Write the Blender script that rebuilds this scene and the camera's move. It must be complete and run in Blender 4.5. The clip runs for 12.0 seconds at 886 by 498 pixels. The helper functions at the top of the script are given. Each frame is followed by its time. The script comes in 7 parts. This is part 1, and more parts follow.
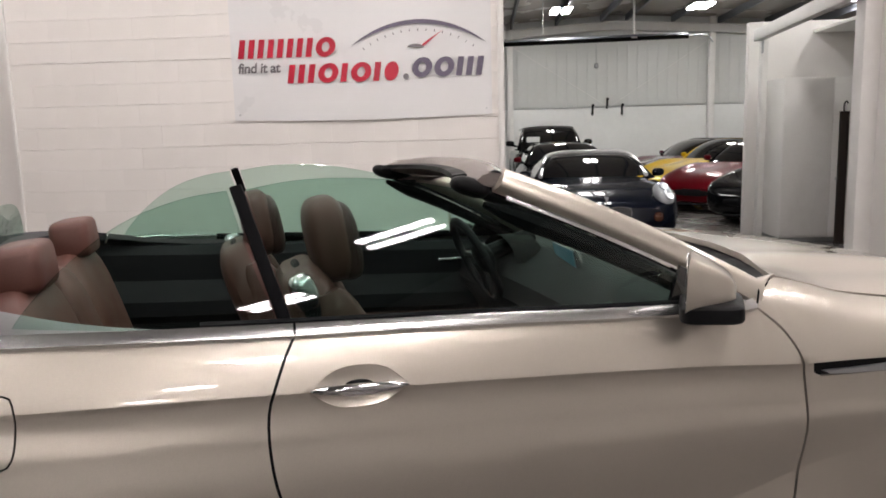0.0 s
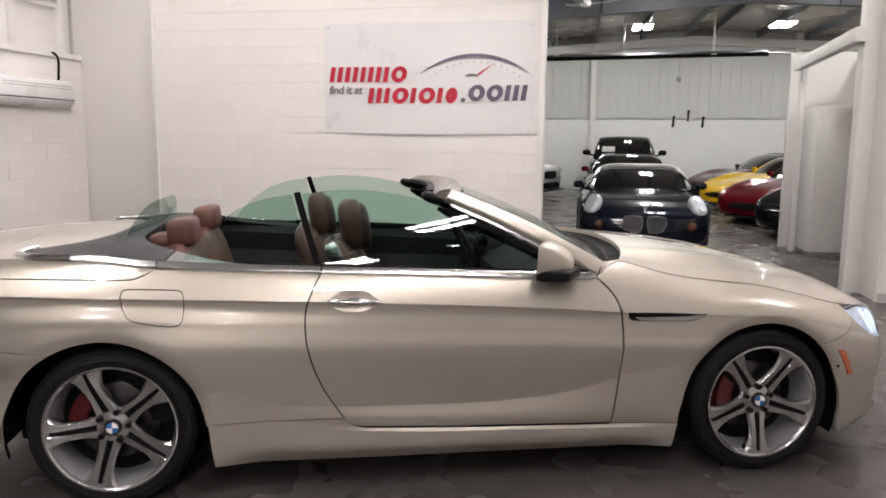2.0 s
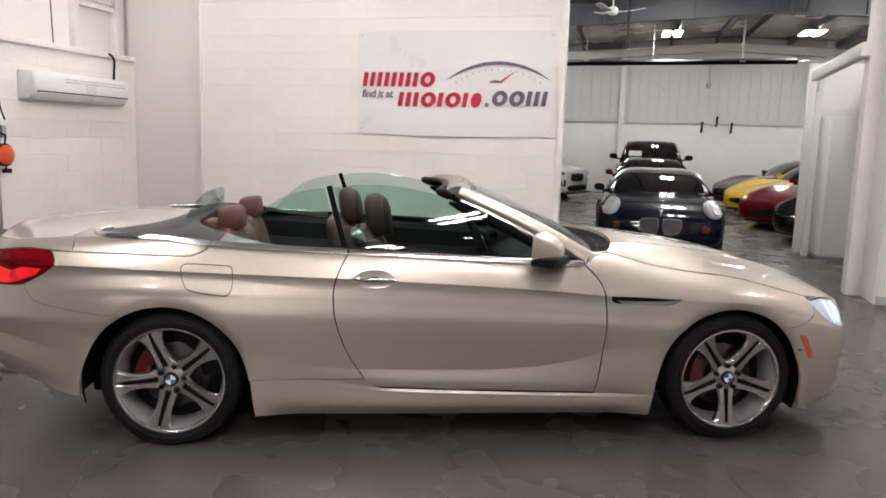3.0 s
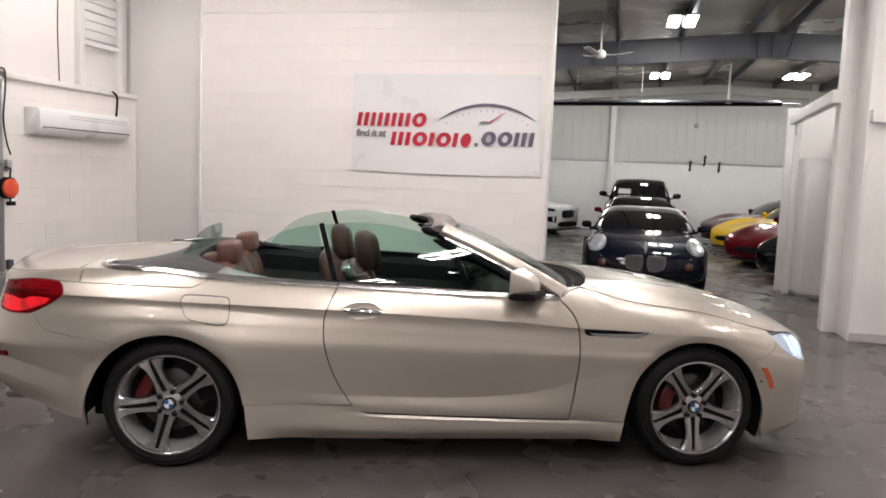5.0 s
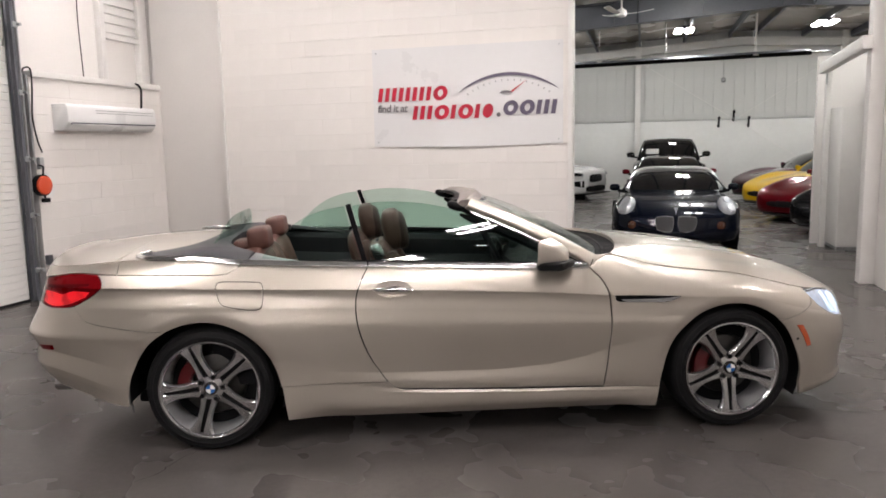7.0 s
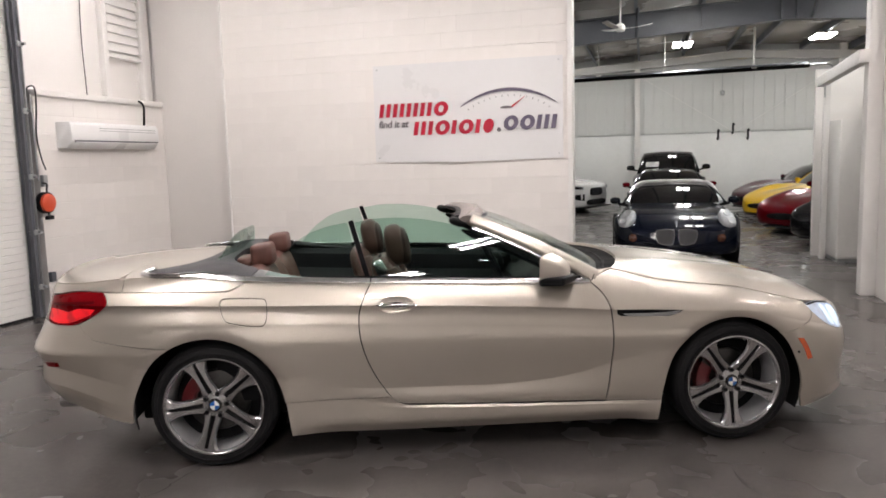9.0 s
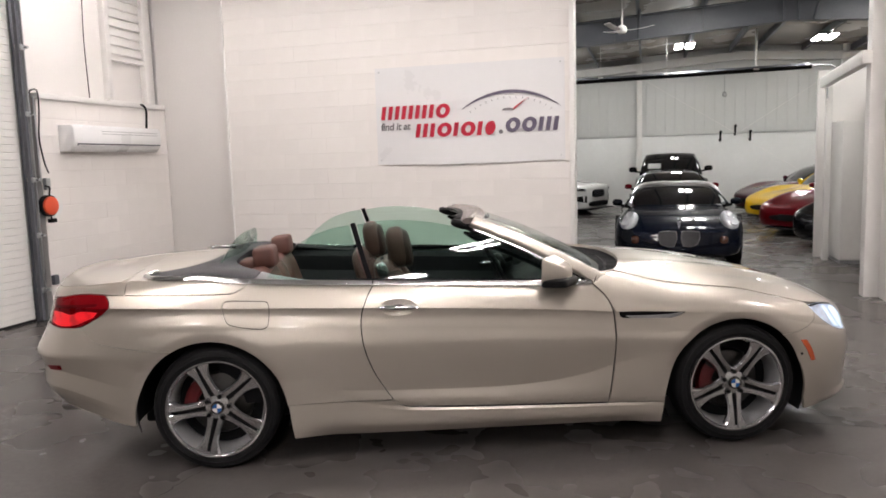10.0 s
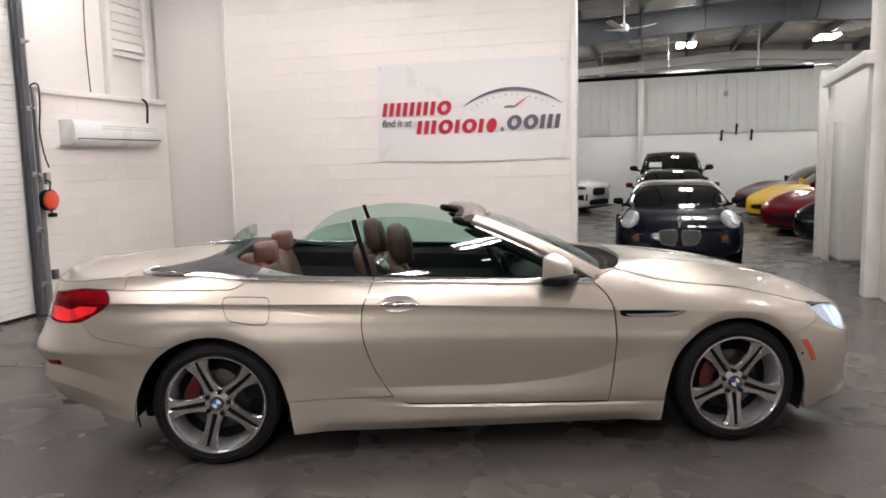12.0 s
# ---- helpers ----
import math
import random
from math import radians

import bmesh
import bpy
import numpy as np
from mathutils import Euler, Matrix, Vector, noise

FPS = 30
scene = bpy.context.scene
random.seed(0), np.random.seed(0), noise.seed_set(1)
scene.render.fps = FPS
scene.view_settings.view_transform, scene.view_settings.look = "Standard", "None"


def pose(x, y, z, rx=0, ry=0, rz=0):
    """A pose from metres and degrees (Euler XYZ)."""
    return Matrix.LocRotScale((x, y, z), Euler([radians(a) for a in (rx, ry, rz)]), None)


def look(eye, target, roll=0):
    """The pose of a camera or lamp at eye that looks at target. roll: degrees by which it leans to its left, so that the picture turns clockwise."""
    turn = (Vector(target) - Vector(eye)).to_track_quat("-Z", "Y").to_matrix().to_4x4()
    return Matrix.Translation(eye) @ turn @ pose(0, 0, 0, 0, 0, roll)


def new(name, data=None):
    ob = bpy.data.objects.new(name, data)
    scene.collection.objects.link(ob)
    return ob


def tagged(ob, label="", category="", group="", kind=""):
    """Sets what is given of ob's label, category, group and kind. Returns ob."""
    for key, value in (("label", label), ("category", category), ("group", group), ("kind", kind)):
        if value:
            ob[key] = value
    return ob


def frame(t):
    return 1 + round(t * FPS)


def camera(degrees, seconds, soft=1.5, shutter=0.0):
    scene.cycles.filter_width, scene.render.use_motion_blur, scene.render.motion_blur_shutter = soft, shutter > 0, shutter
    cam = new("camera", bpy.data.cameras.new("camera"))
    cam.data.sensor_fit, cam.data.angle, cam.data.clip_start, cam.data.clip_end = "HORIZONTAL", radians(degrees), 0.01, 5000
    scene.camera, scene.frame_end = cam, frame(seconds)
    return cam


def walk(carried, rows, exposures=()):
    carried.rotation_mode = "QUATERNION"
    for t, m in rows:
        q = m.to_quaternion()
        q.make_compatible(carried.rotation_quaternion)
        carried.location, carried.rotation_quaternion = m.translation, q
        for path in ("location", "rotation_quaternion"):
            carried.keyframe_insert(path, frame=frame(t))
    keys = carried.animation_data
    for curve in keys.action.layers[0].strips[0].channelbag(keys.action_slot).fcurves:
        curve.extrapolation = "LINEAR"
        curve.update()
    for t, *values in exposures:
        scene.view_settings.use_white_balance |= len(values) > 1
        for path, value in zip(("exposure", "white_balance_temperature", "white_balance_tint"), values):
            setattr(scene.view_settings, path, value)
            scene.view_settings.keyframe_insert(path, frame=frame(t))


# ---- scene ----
cam = camera(61.5, 12.0, soft=1.75)
PATH = [
    (0, (1.279, 0.022, 1.383), (1.159, 1.997, 1.093), -1.5),
    (0.5, (1.438, -0.302, 1.440), (1.156, 1.662, 1.190), -2.7),
    (1, (1.662, -0.605, 1.451), (1.229, 1.328, 1.180), -2.8),
    (1.5, (1.816, -1.006, 1.497), (1.405, 0.932, 1.221), -1.0),
    (2, (1.927, -1.326, 1.517), (1.555, 0.618, 1.229), 0.5),
    (2.5, (2.081, -1.582, 1.513), (1.641, 0.346, 1.214), 0.7),
    (3, (2.137, -1.834, 1.536), (1.684, 0.093, 1.247), 1.6),
    (3.2, (2.147, -1.931, 1.535), (1.719, 0.002, 1.254), 1.8),
    (5, (2.25, -2.08, 1.576), (1.807, -0.14, 1.379), 2.2),
    (5.5, (2.267, -2.061, 1.571), (1.794, -0.129, 1.364), 1.8),
    (6, (2.276, -2.07, 1.575), (1.779, -0.148, 1.329), 0.6),
    (6.5, (2.28, -2.082, 1.591), (1.758, -0.169, 1.332), -0.6),
    (7, (2.267, -2.09, 1.597), (1.749, -0.178, 1.323), -1.2),
    (7.5, (2.262, -2.089, 1.602), (1.739, -0.176, 1.338), -1.5),
    (9.5, (2.27, -2.126, 1.613), (1.748, -0.21, 1.379), -1.6),
    (10, (2.27, -2.119, 1.613), (1.743, -0.204, 1.381), -1.7),
    (10.5, (2.263, -2.121, 1.614), (1.736, -0.206, 1.383), -1.5),
    (11, (2.26, -2.113, 1.611), (1.73, -0.198, 1.38), -1.3),
    (11.5, (2.262, -2.116, 1.611), (1.734, -0.201, 1.375), -1.3),
    (12, (2.264, -2.114, 1.611), (1.737, -0.2, 1.372), -1.3),
]
walk(cam, [(t, look(eye, target, roll)) for t, eye, target, roll in PATH],
     [(0, -.15), (.5, -.36), (1, -.32), (1.5, -.12), (2, 0), (12, 0)])

# ---- light: two-panel ceiling lamps over the showroom and the hall, some added as fill, and a dim world ----
world = bpy.data.worlds.new("world")
scene.world = world
world.use_nodes = True
world.node_tree.nodes["Background"].inputs[0].default_value = (.75, .85, 1, 1)
world.node_tree.nodes["Background"].inputs[1].default_value = 0.05
LAMP_NEAR, LAMP_HALL = 115.0, 80.0          # radiance of the lamp panels


# ---- materials ----
def nodes_of(name):
    m = bpy.data.materials.new(name)
    m.use_nodes = True
    nt = m.node_tree
    return m, nt, nt.nodes["Principled BSDF"]


def surface(name, color, rough=.5, metal=0.0, vary=.12, scale=3.0, fine=60.0, bump=.05, coat=0.0, coat_rough=.04, stains=None, tint_random=0.0, spec=.5, stretch=(1, 1, 1)):
    """A surface with a broad and a fine variation of tone, and fine relief. stains: (colour, amount, scale)."""
    m, nt, b = nodes_of(name)
    N, L = nt.nodes.new, nt.links.new
    tc = N("ShaderNodeTexCoord")
    mp = N("ShaderNodeMapping")
    mp.inputs["Scale"].default_value = stretch
    L(tc.outputs["Object"], mp.inputs[0])
    big, small = N("ShaderNodeTexNoise"), N("ShaderNodeTexNoise")
    for n, sc, det in ((big, scale, 5), (small, fine, 3)):
        n.inputs["Scale"].default_value, n.inputs["Detail"].default_value = sc, det
        L(mp.outputs[0], n.inputs["Vector"])
    mix = N("ShaderNodeMix")
    mix.inputs[0].default_value = .35
    L(big.outputs[0], mix.inputs[2])
    L(small.outputs[0], mix.inputs[3])
    rng = N("ShaderNodeMapRange")
    rng.clamp = False
    rng.inputs[1].default_value, rng.inputs[2].default_value = .3, .7
    rng.inputs[3].default_value, rng.inputs[4].default_value = 1 - vary, 1 + vary
    L(mix.outputs[0], rng.inputs[0])
    hsv = N("ShaderNodeHueSaturation")
    hsv.inputs["Color"].default_value = (*color, 1)
    out = rng.outputs[0]
    if tint_random:
        info, r2, mul = N("ShaderNodeObjectInfo"), N("ShaderNodeMapRange"), N("ShaderNodeMath")
        r2.inputs[3].default_value, r2.inputs[4].default_value = 1 - tint_random, 1 + tint_random
        L(info.outputs["Random"], r2.inputs[0])
        mul.operation = "MULTIPLY"
        L(out, mul.inputs[0])
        L(r2.outputs[0], mul.inputs[1])
        out = mul.outputs[0]
    L(out, hsv.inputs["Value"])
    col = hsv.outputs[0]
    if stains:
        sn, sr, sm = N("ShaderNodeTexNoise"), N("ShaderNodeMapRange"), N("ShaderNodeMix")
        sn.inputs["Scale"].default_value, sn.inputs["Detail"].default_value, sn.inputs["Distortion"].default_value = stains[2], 7, .8
        L(mp.outputs[0], sn.inputs["Vector"])
        sr.inputs[1].default_value, sr.inputs[2].default_value, sr.inputs[4].default_value = .42, .80, stains[1]
        L(sn.outputs[0], sr.inputs[0])
        sm.data_type = "RGBA"
        L(sr.outputs[0], sm.inputs[0])
        L(col, sm.inputs[6])
        sm.inputs[7].default_value = (*stains[0], 1)
        col = sm.outputs[2]
    L(col, b.inputs["Base Color"])
    b.inputs["Roughness"].default_value, b.inputs["Metallic"].default_value = rough, metal
    b.inputs["Specular IOR Level"].default_value = spec
    b.inputs["Coat Weight"].default_value, b.inputs["Coat Roughness"].default_value = coat, coat_rough
    if not metal and not coat:
        rr = N("ShaderNodeMapRange")
        rr.clamp = False
        rr.inputs[1].default_value, rr.inputs[2].default_value = .3, .7
        rr.inputs[3].default_value, rr.inputs[4].default_value = max(rough - .08, .02), min(rough + .08, 1)
        L(big.outputs[0], rr.inputs[0])
        L(rr.outputs[0], b.inputs["Roughness"])
    if bump:
        bp = N("ShaderNodeBump")
        bp.inputs["Strength"].default_value, bp.inputs["Distance"].default_value = bump, .01
        L(small.outputs[0], bp.inputs["Height"])
        L(bp.outputs[0], b.inputs["Normal"])
    return m


def metallic_paint(name, color, metal=.75, rough=.34, flake=.12, spec=.5, coat=1.0):
    """Car paint: fine metal flake under clear lacquer."""
    m, nt, b = nodes_of(name)
    N, L = nt.nodes.new, nt.links.new
    tc, fl, big = N("ShaderNodeTexCoord"), N("ShaderNodeTexNoise"), N("ShaderNodeTexNoise")
    fl.inputs["Scale"].default_value, fl.inputs["Detail"].default_value = 900, 2
    big.inputs["Scale"].default_value = 1.5
    L(tc.outputs["Object"], fl.inputs["Vector"])
    L(tc.outputs["Object"], big.inputs["Vector"])
    mx, r, hsv = N("ShaderNodeMix"), N("ShaderNodeMapRange"), N("ShaderNodeHueSaturation")
    mx.inputs[0].default_value = .25
    L(fl.outputs[0], mx.inputs[2])
    L(big.outputs[0], mx.inputs[3])
    r.inputs[1].default_value, r.inputs[2].default_value, r.inputs[3].default_value, r.inputs[4].default_value = .3, .7, 1 - flake, 1 + flake
    L(mx.outputs[0], r.inputs[0])
    L(r.outputs[0], hsv.inputs["Value"])
    hsv.inputs["Color"].default_value = (*color, 1)
    L(hsv.outputs[0], b.inputs["Base Color"])
    b.inputs["Metallic"].default_value, b.inputs["Roughness"].default_value = metal, rough
    b.inputs["Coat Weight"].default_value, b.inputs["Coat Roughness"].default_value = coat, .02
    b.inputs["Specular IOR Level"].default_value = spec
    return m


def glow(name, color, strength, base=(.8, .8, .8), grain=0):
    m, nt, b = nodes_of(name)
    b.inputs["Base Color"].default_value = (*base, 1)
    b.inputs["Emission Color"].default_value = (*color, 1)
    b.inputs["Emission Strength"].default_value = strength
    b.inputs["Roughness"].default_value = .4
    if grain:
        N, L = nt.nodes.new, nt.links.new
        tc, n, r = N("ShaderNodeTexCoord"), N("ShaderNodeTexNoise"), N("ShaderNodeMapRange")
        n.inputs["Scale"].default_value, n.inputs["Detail"].default_value = grain, 2
        r.inputs[1].default_value, r.inputs[2].default_value, r.inputs[3].default_value, r.inputs[4].default_value = .3, .7, strength * .35, strength * 1.5
        L(tc.outputs["Object"], n.inputs["Vector"])
        L(n.outputs[0], r.inputs[0])
        L(r.outputs[0], b.inputs["Emission Strength"])
    return m


def concrete(name):
    """Dark sealed slab: cloudy mottling, worn patches, fine grain and pale specks, an uneven dull shine."""
    m, nt, b = nodes_of(name)
    N, L = nt.nodes.new, nt.links.new
    tc = N("ShaderNodeTexCoord")

    def noise(scale, detail, lo, hi, rough=.55, warp=0.0):
        n, r = N("ShaderNodeTexNoise"), N("ShaderNodeMapRange")
        n.inputs["Scale"].default_value, n.inputs["Detail"].default_value = scale, detail
        n.inputs["Roughness"].default_value, n.inputs["Distortion"].default_value = rough, warp
        r.inputs[1].default_value, r.inputs[2].default_value, r.inputs[3].default_value, r.inputs[4].default_value = .12, .88, lo, hi
        L(tc.outputs["Object"], n.inputs["Vector"])
        L(n.outputs[0], r.inputs[0])
        return r.outputs[0]

    def times(a, c):
        q = N("ShaderNodeMath")
        q.operation = "MULTIPLY"
        L(a, q.inputs[0])
        L(c, q.inputs[1])
        return q.outputs[0]
    tone = times(times(noise(.5, 3, .80, 1.20, .5), times(noise(3.0, 4, .86, 1.14, .5), noise(160, 2, .78, 1.22))), noise(30, 3, .86, 1.14, .5))
    spots, lim = N("ShaderNodeTexVoronoi"), N("ShaderNodeMapRange")
    spots.inputs["Scale"].default_value = 5
    L(tc.outputs["Object"], spots.inputs["Vector"])
    lim.inputs[1].default_value, lim.inputs[2].default_value, lim.inputs[3].default_value, lim.inputs[4].default_value = .012, .04, 1.9, 1.0
    L(spots.outputs["Distance"], lim.inputs[0])
    hsv = N("ShaderNodeHueSaturation")
    hsv.inputs["Color"].default_value = (.094, .085, .081, 1)
    L(times(tone, lim.outputs[0]), hsv.inputs["Value"])
    L(hsv.outputs[0], b.inputs["Base Color"])
    L(noise(1.4, 3, .20, .34), b.inputs["Roughness"])
    b.inputs["Specular IOR Level"].default_value = .45
    bp = N("ShaderNodeBump")
    bp.inputs["Strength"].default_value, bp.inputs["Distance"].default_value = .012, .01
    L(noise(90, 2, 0, 1), bp.inputs["Height"])
    L(bp.outputs[0], b.inputs["Normal"])
    return m


def pane(name, tint, gloss=1.0, ior=1.5):
    """Thin clear glass: what is behind shows through its tint, and it mirrors by Fresnel."""
    m = bpy.data.materials.new(name)
    m.use_nodes = True
    nt = m.node_tree
    nt.nodes.clear()
    N, L = nt.nodes.new, nt.links.new
    tr, gl, mx, fr, out = N("ShaderNodeBsdfTransparent"), N("ShaderNodeBsdfGlossy"), N("ShaderNodeMixShader"), N("ShaderNodeLayerWeight"), N("ShaderNodeOutputMaterial")
    tr.inputs[0].default_value = (*tint, 1)
    gl.inputs["Roughness"].default_value = .0
    gl.inputs["Color"].default_value = (gloss, gloss, gloss, 1)
    fr.inputs[0].default_value = .5
    power, rng = N("ShaderNodeMath"), N("ShaderNodeMapRange")
    power.operation = "POWER"
    power.inputs[1].default_value = 5
    rng.inputs[3].default_value, rng.inputs[4].default_value = ((ior - 1) / (ior + 1)) ** 2 * 1.4, 1
    L(fr.outputs["Facing"], power.inputs[0])
    L(power.outputs[0], rng.inputs[0])
    L(rng.outputs[0], mx.inputs[0])
    L(tr.outputs[0], mx.inputs[1])
    L(gl.outputs[0], mx.inputs[2])
    L(mx.outputs[0], out.inputs[0])
    return m


M_PAINT = metallic_paint("champagne_metallic_paint", (.600, .548, .481), .70, .36)
M_WALL = surface("painted_block", (.80, .768, .742), .55, vary=.035, scale=1.2, fine=90, bump=.25, tint_random=.02, stains=((.62, .59, .56), .25, 1.1))
M_PLASTER = surface("painted_board", (.80, .775, .755), .6, vary=.03, scale=.8, fine=40, bump=.06, stains=((.62, .6, .58), .2, .7))
M_TRIM = surface("white_painted_trim", (.80, .785, .765), .45, vary=.03, scale=2, fine=30, bump=.04, stains=((.55, .52, .5), .25, 2.2))
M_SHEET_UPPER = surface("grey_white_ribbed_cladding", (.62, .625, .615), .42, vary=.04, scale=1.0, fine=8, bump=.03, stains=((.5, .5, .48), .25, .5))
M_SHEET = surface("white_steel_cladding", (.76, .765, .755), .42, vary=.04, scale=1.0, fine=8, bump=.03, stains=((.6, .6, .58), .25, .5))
# unseen ceiling: dark colour keeps its reflection in the car's glass low
M_CEIL = surface("unseen_dark_ceiling", (.17, .165, .16), .8, vary=.1, scale=.6, fine=6, bump=.1)
M_GREY_WALL = surface("grey_painted_wall", (.45, .435, .42), .7, vary=.06, scale=.8, fine=30, bump=.05)
M_ROOF = surface("roof_lining", (.40, .365, .33), .25, vary=.08, scale=.6, fine=6, bump=.02, stains=((.4, .38, .36), .35, .5))
M_STEEL = surface("grey_painted_steel", (.085, .09, .105), .5, vary=.15, scale=2, fine=30, bump=.05)
M_GALV = surface("galvanised_steel", (.42, .43, .44), .4, metal=.7, vary=.15, scale=6, fine=40, bump=.05)
M_FLOOR = concrete("sealed_concrete")
M_JOINT = surface("dark_joint_filler", (.03, .028, .027), .8, vary=.2)
M_BANNER = surface("white_vinyl_banner", (.72, .715, .72), .32, vary=.015, scale=1.5, fine=12, bump=.03, spec=.5)
M_RED_PRINT = surface("red_print", (.47, .015, .042), .35, vary=.03, bump=0)
M_GREY_PRINT = surface("violet_grey_print", (.115, .095, .145), .35, vary=.03, bump=0)
M_SLATE_PRINT = surface("grey_print", (.16, .15, .16), .35, vary=.03, bump=0)
M_WHITE_PLASTIC = surface("white_plastic", (.82, .82, .82), .3, vary=.02, scale=2, bump=.01)
M_BLACK_PLASTIC = surface("black_plastic", (.008, .008, .009), .5, vary=.2, scale=8, bump=.05, spec=.12)
M_SEAL = surface("black_seal_rubber", (.004, .004, .005), .55, vary=.2, scale=8, bump=.03, spec=.05)
M_BLACK_GLOSS = surface("gloss_black", (.008, .008, .009), .08, vary=.1, bump=0, coat=1)
M_RUBBER = surface("tyre_rubber", (.008, .008, .009), .7, vary=.25, scale=12, fine=80, bump=.15, spec=.25)
M_CHROME = surface("chrome", (.78, .78, .79), .09, metal=1, vary=.04, bump=0)
M_SATIN = surface("satin_aluminium", (.60, .60, .61), .26, metal=1, vary=.06, bump=0)
M_BRIGHT = surface("brushed_bright_trim", (.76, .76, .76), .22, metal=1, vary=.03, bump=0)
M_RIM = surface("silver_alloy_wheel", (.60, .60, .61), .23, metal=1, vary=.06, scale=6, bump=.01, coat=.4)
M_RIM_DARK = surface("grey_alloy_barrel", (.09, .09, .095), .4, metal=.8, vary=.15, bump=0)
M_BARREL = surface("silver_barrel_paint", (.38, .38, .39), .42, metal=.35, vary=.1, scale=8, bump=0)
M_DISC = surface("brake_disc_steel", (.07, .068, .066), .4, metal=1, vary=.2, scale=20, bump=.05)
M_CALIPER = surface("red_caliper_paint", (.085, .004, .006), .35, vary=.1, bump=.02, coat=.2)
M_LEATHER = surface("cinnamon_leather", (.100, .040, .030), .5, vary=.14, scale=6, fine=220, bump=.08)
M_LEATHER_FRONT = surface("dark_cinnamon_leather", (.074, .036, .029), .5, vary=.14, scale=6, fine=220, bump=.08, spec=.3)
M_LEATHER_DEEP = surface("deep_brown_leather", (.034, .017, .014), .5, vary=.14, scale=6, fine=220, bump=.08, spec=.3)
M_LEATHER_DARK = surface("black_leather", (.014, .014, .016), .6, vary=.2, scale=6, fine=220, bump=.08, spec=.10)
M_TRIM_PALE = surface("pale_satin_trim", (.075, .073, .077), .42, vary=.08, scale=4, fine=160, bump=.04, spec=.4)
M_CLOTH = surface("grey_satin_cover", (.032, .031, .036), .55, vary=.1, scale=3, fine=160, bump=.1, spec=.25)
M_TAUPE = surface("taupe_header_trim", (.17, .145, .135), .5, vary=.1, scale=5, fine=160, bump=.15)
M_GLASS = pane("green_tinted_glass", (.64, .81, .74), .72)
M_WINDSCREEN = pane("windscreen_glass", (.88, .95, .92))
M_LENS = pane("clear_lens", (.93, .95, .97))
M_TAIL = surface("red_lamp_lens", (.17, .002, .005), .3, vary=.15, scale=14, bump=0, spec=.06)
M_TAIL_LIT = glow("lit_red_lamp", (1, .012, .022), .60, (.4, .006, .01), 14)
M_AMBER = surface("amber_reflector", (.62, .10, .02), .12, vary=.05, bump=0, coat=1)
M_HEAD_BOWL = glow("lit_headlamp_bowl", (.62, .74, 1), .34, (.62, .64, .68), 22)
M_HEAD_LIT = glow("lit_headlamp", (.58, .76, 1), 1.3)
M_REFLECTOR = surface("headlamp_reflector", (.78, .78, .80), .22, metal=.35, vary=.15, scale=30, bump=.1)
M_MESH = surface("dull_grille_mesh", (.20, .20, .21), .6, vary=.15, bump=0, spec=.2)
M_FOG = surface("dull_amber_glass", (.13, .045, .022), .2, vary=.1, bump=0)
M_SCREEN = glow("lit_display", (.10, .22, .26), .28, (.02, .03, .04))
M_PANEL_LAMP = glow("lamp_panel_near", (1, .922, .892), LAMP_NEAR)
M_PANEL_HALL = glow("lamp_panel_hall", (1, .975, .935), LAMP_HALL)
M_ORANGE = surface("orange_plastic", (.72, .085, .03), .35, vary=.05, bump=.02)
M_DARK_BLUE = metallic_paint("midnight_paint", (.002, .004, .012), .2, .25, spec=.06, coat=.55)
M_BLACK_PAINT = metallic_paint("black_paint", (.004, .004, .005), .1, .25, spec=.06, coat=.6)
M_YELLOW = metallic_paint("yellow_paint", (.78, .47, .006), .0, .35, spec=.2)
M_RED = metallic_paint("dark_red_paint", (.095, .002, .006), .25, .28, spec=.05, coat=.55)
M_MAROON = metallic_paint("maroon_paint", (.055, .007, .016), .2, .3, spec=.1)
M_WHITE_PAINT = metallic_paint("white_paint", (.78, .78, .78), .0, .35)
M_PAPER = surface("white_paper", (.8, .8, .8), .6, vary=.02, bump=0)
M_ROUNDEL_BLUE = surface("blue_enamel", (.03, .14, .42), .15, vary=.03, bump=0, coat=1)


# ---- building helpers ----
def thing(name, m, label, category, group="", kind=""):
    """An empty at the base of a thing, which parents its parts."""
    ob = new(name)
    ob.empty_display_size = .1
    ob.matrix_basis = m
    return tagged(ob, label, category, group, kind)


def mesh_of(name, verts, faces, mat, flat=False, normals=None):
    me = bpy.data.meshes.new(name)
    me.from_pydata([tuple(map(float, v)) for v in verts], [], [tuple(map(int, f)) for f in faces])
    me.update()
    if not flat:
        me.polygons.foreach_set("use_smooth", [True] * len(me.polygons))
    if mat:
        me.materials.append(mat)
    if normals is not None:
        me.normals_split_custom_set_from_vertices([tuple(map(float, n)) for n in normals])
    return me


def put_mesh(name, me, parent=None, label="", m=None):
    ob = new(name, me)
    if parent is not None:
        ob.parent = parent
    if m is not None:
        ob.matrix_basis = m
    if label:
        tagged(ob, label)
    return ob


def part(name, bm, mat, parent=None, label="", m=None, angle=35):
    """A bmesh as one mesh object under a thing or a part."""
    me = bpy.data.meshes.new(name)
    bmesh.ops.recalc_face_normals(bm, faces=bm.faces[:])
    for f in bm.faces:
        f.smooth = True
    for e in bm.edges:
        if len(e.link_faces) == 2 and e.calc_face_angle(0) > radians(angle):
            e.smooth = False
    bm.to_mesh(me)
    bm.free()
    me.materials.append(mat)
    return put_mesh(name, me, parent, label, m)


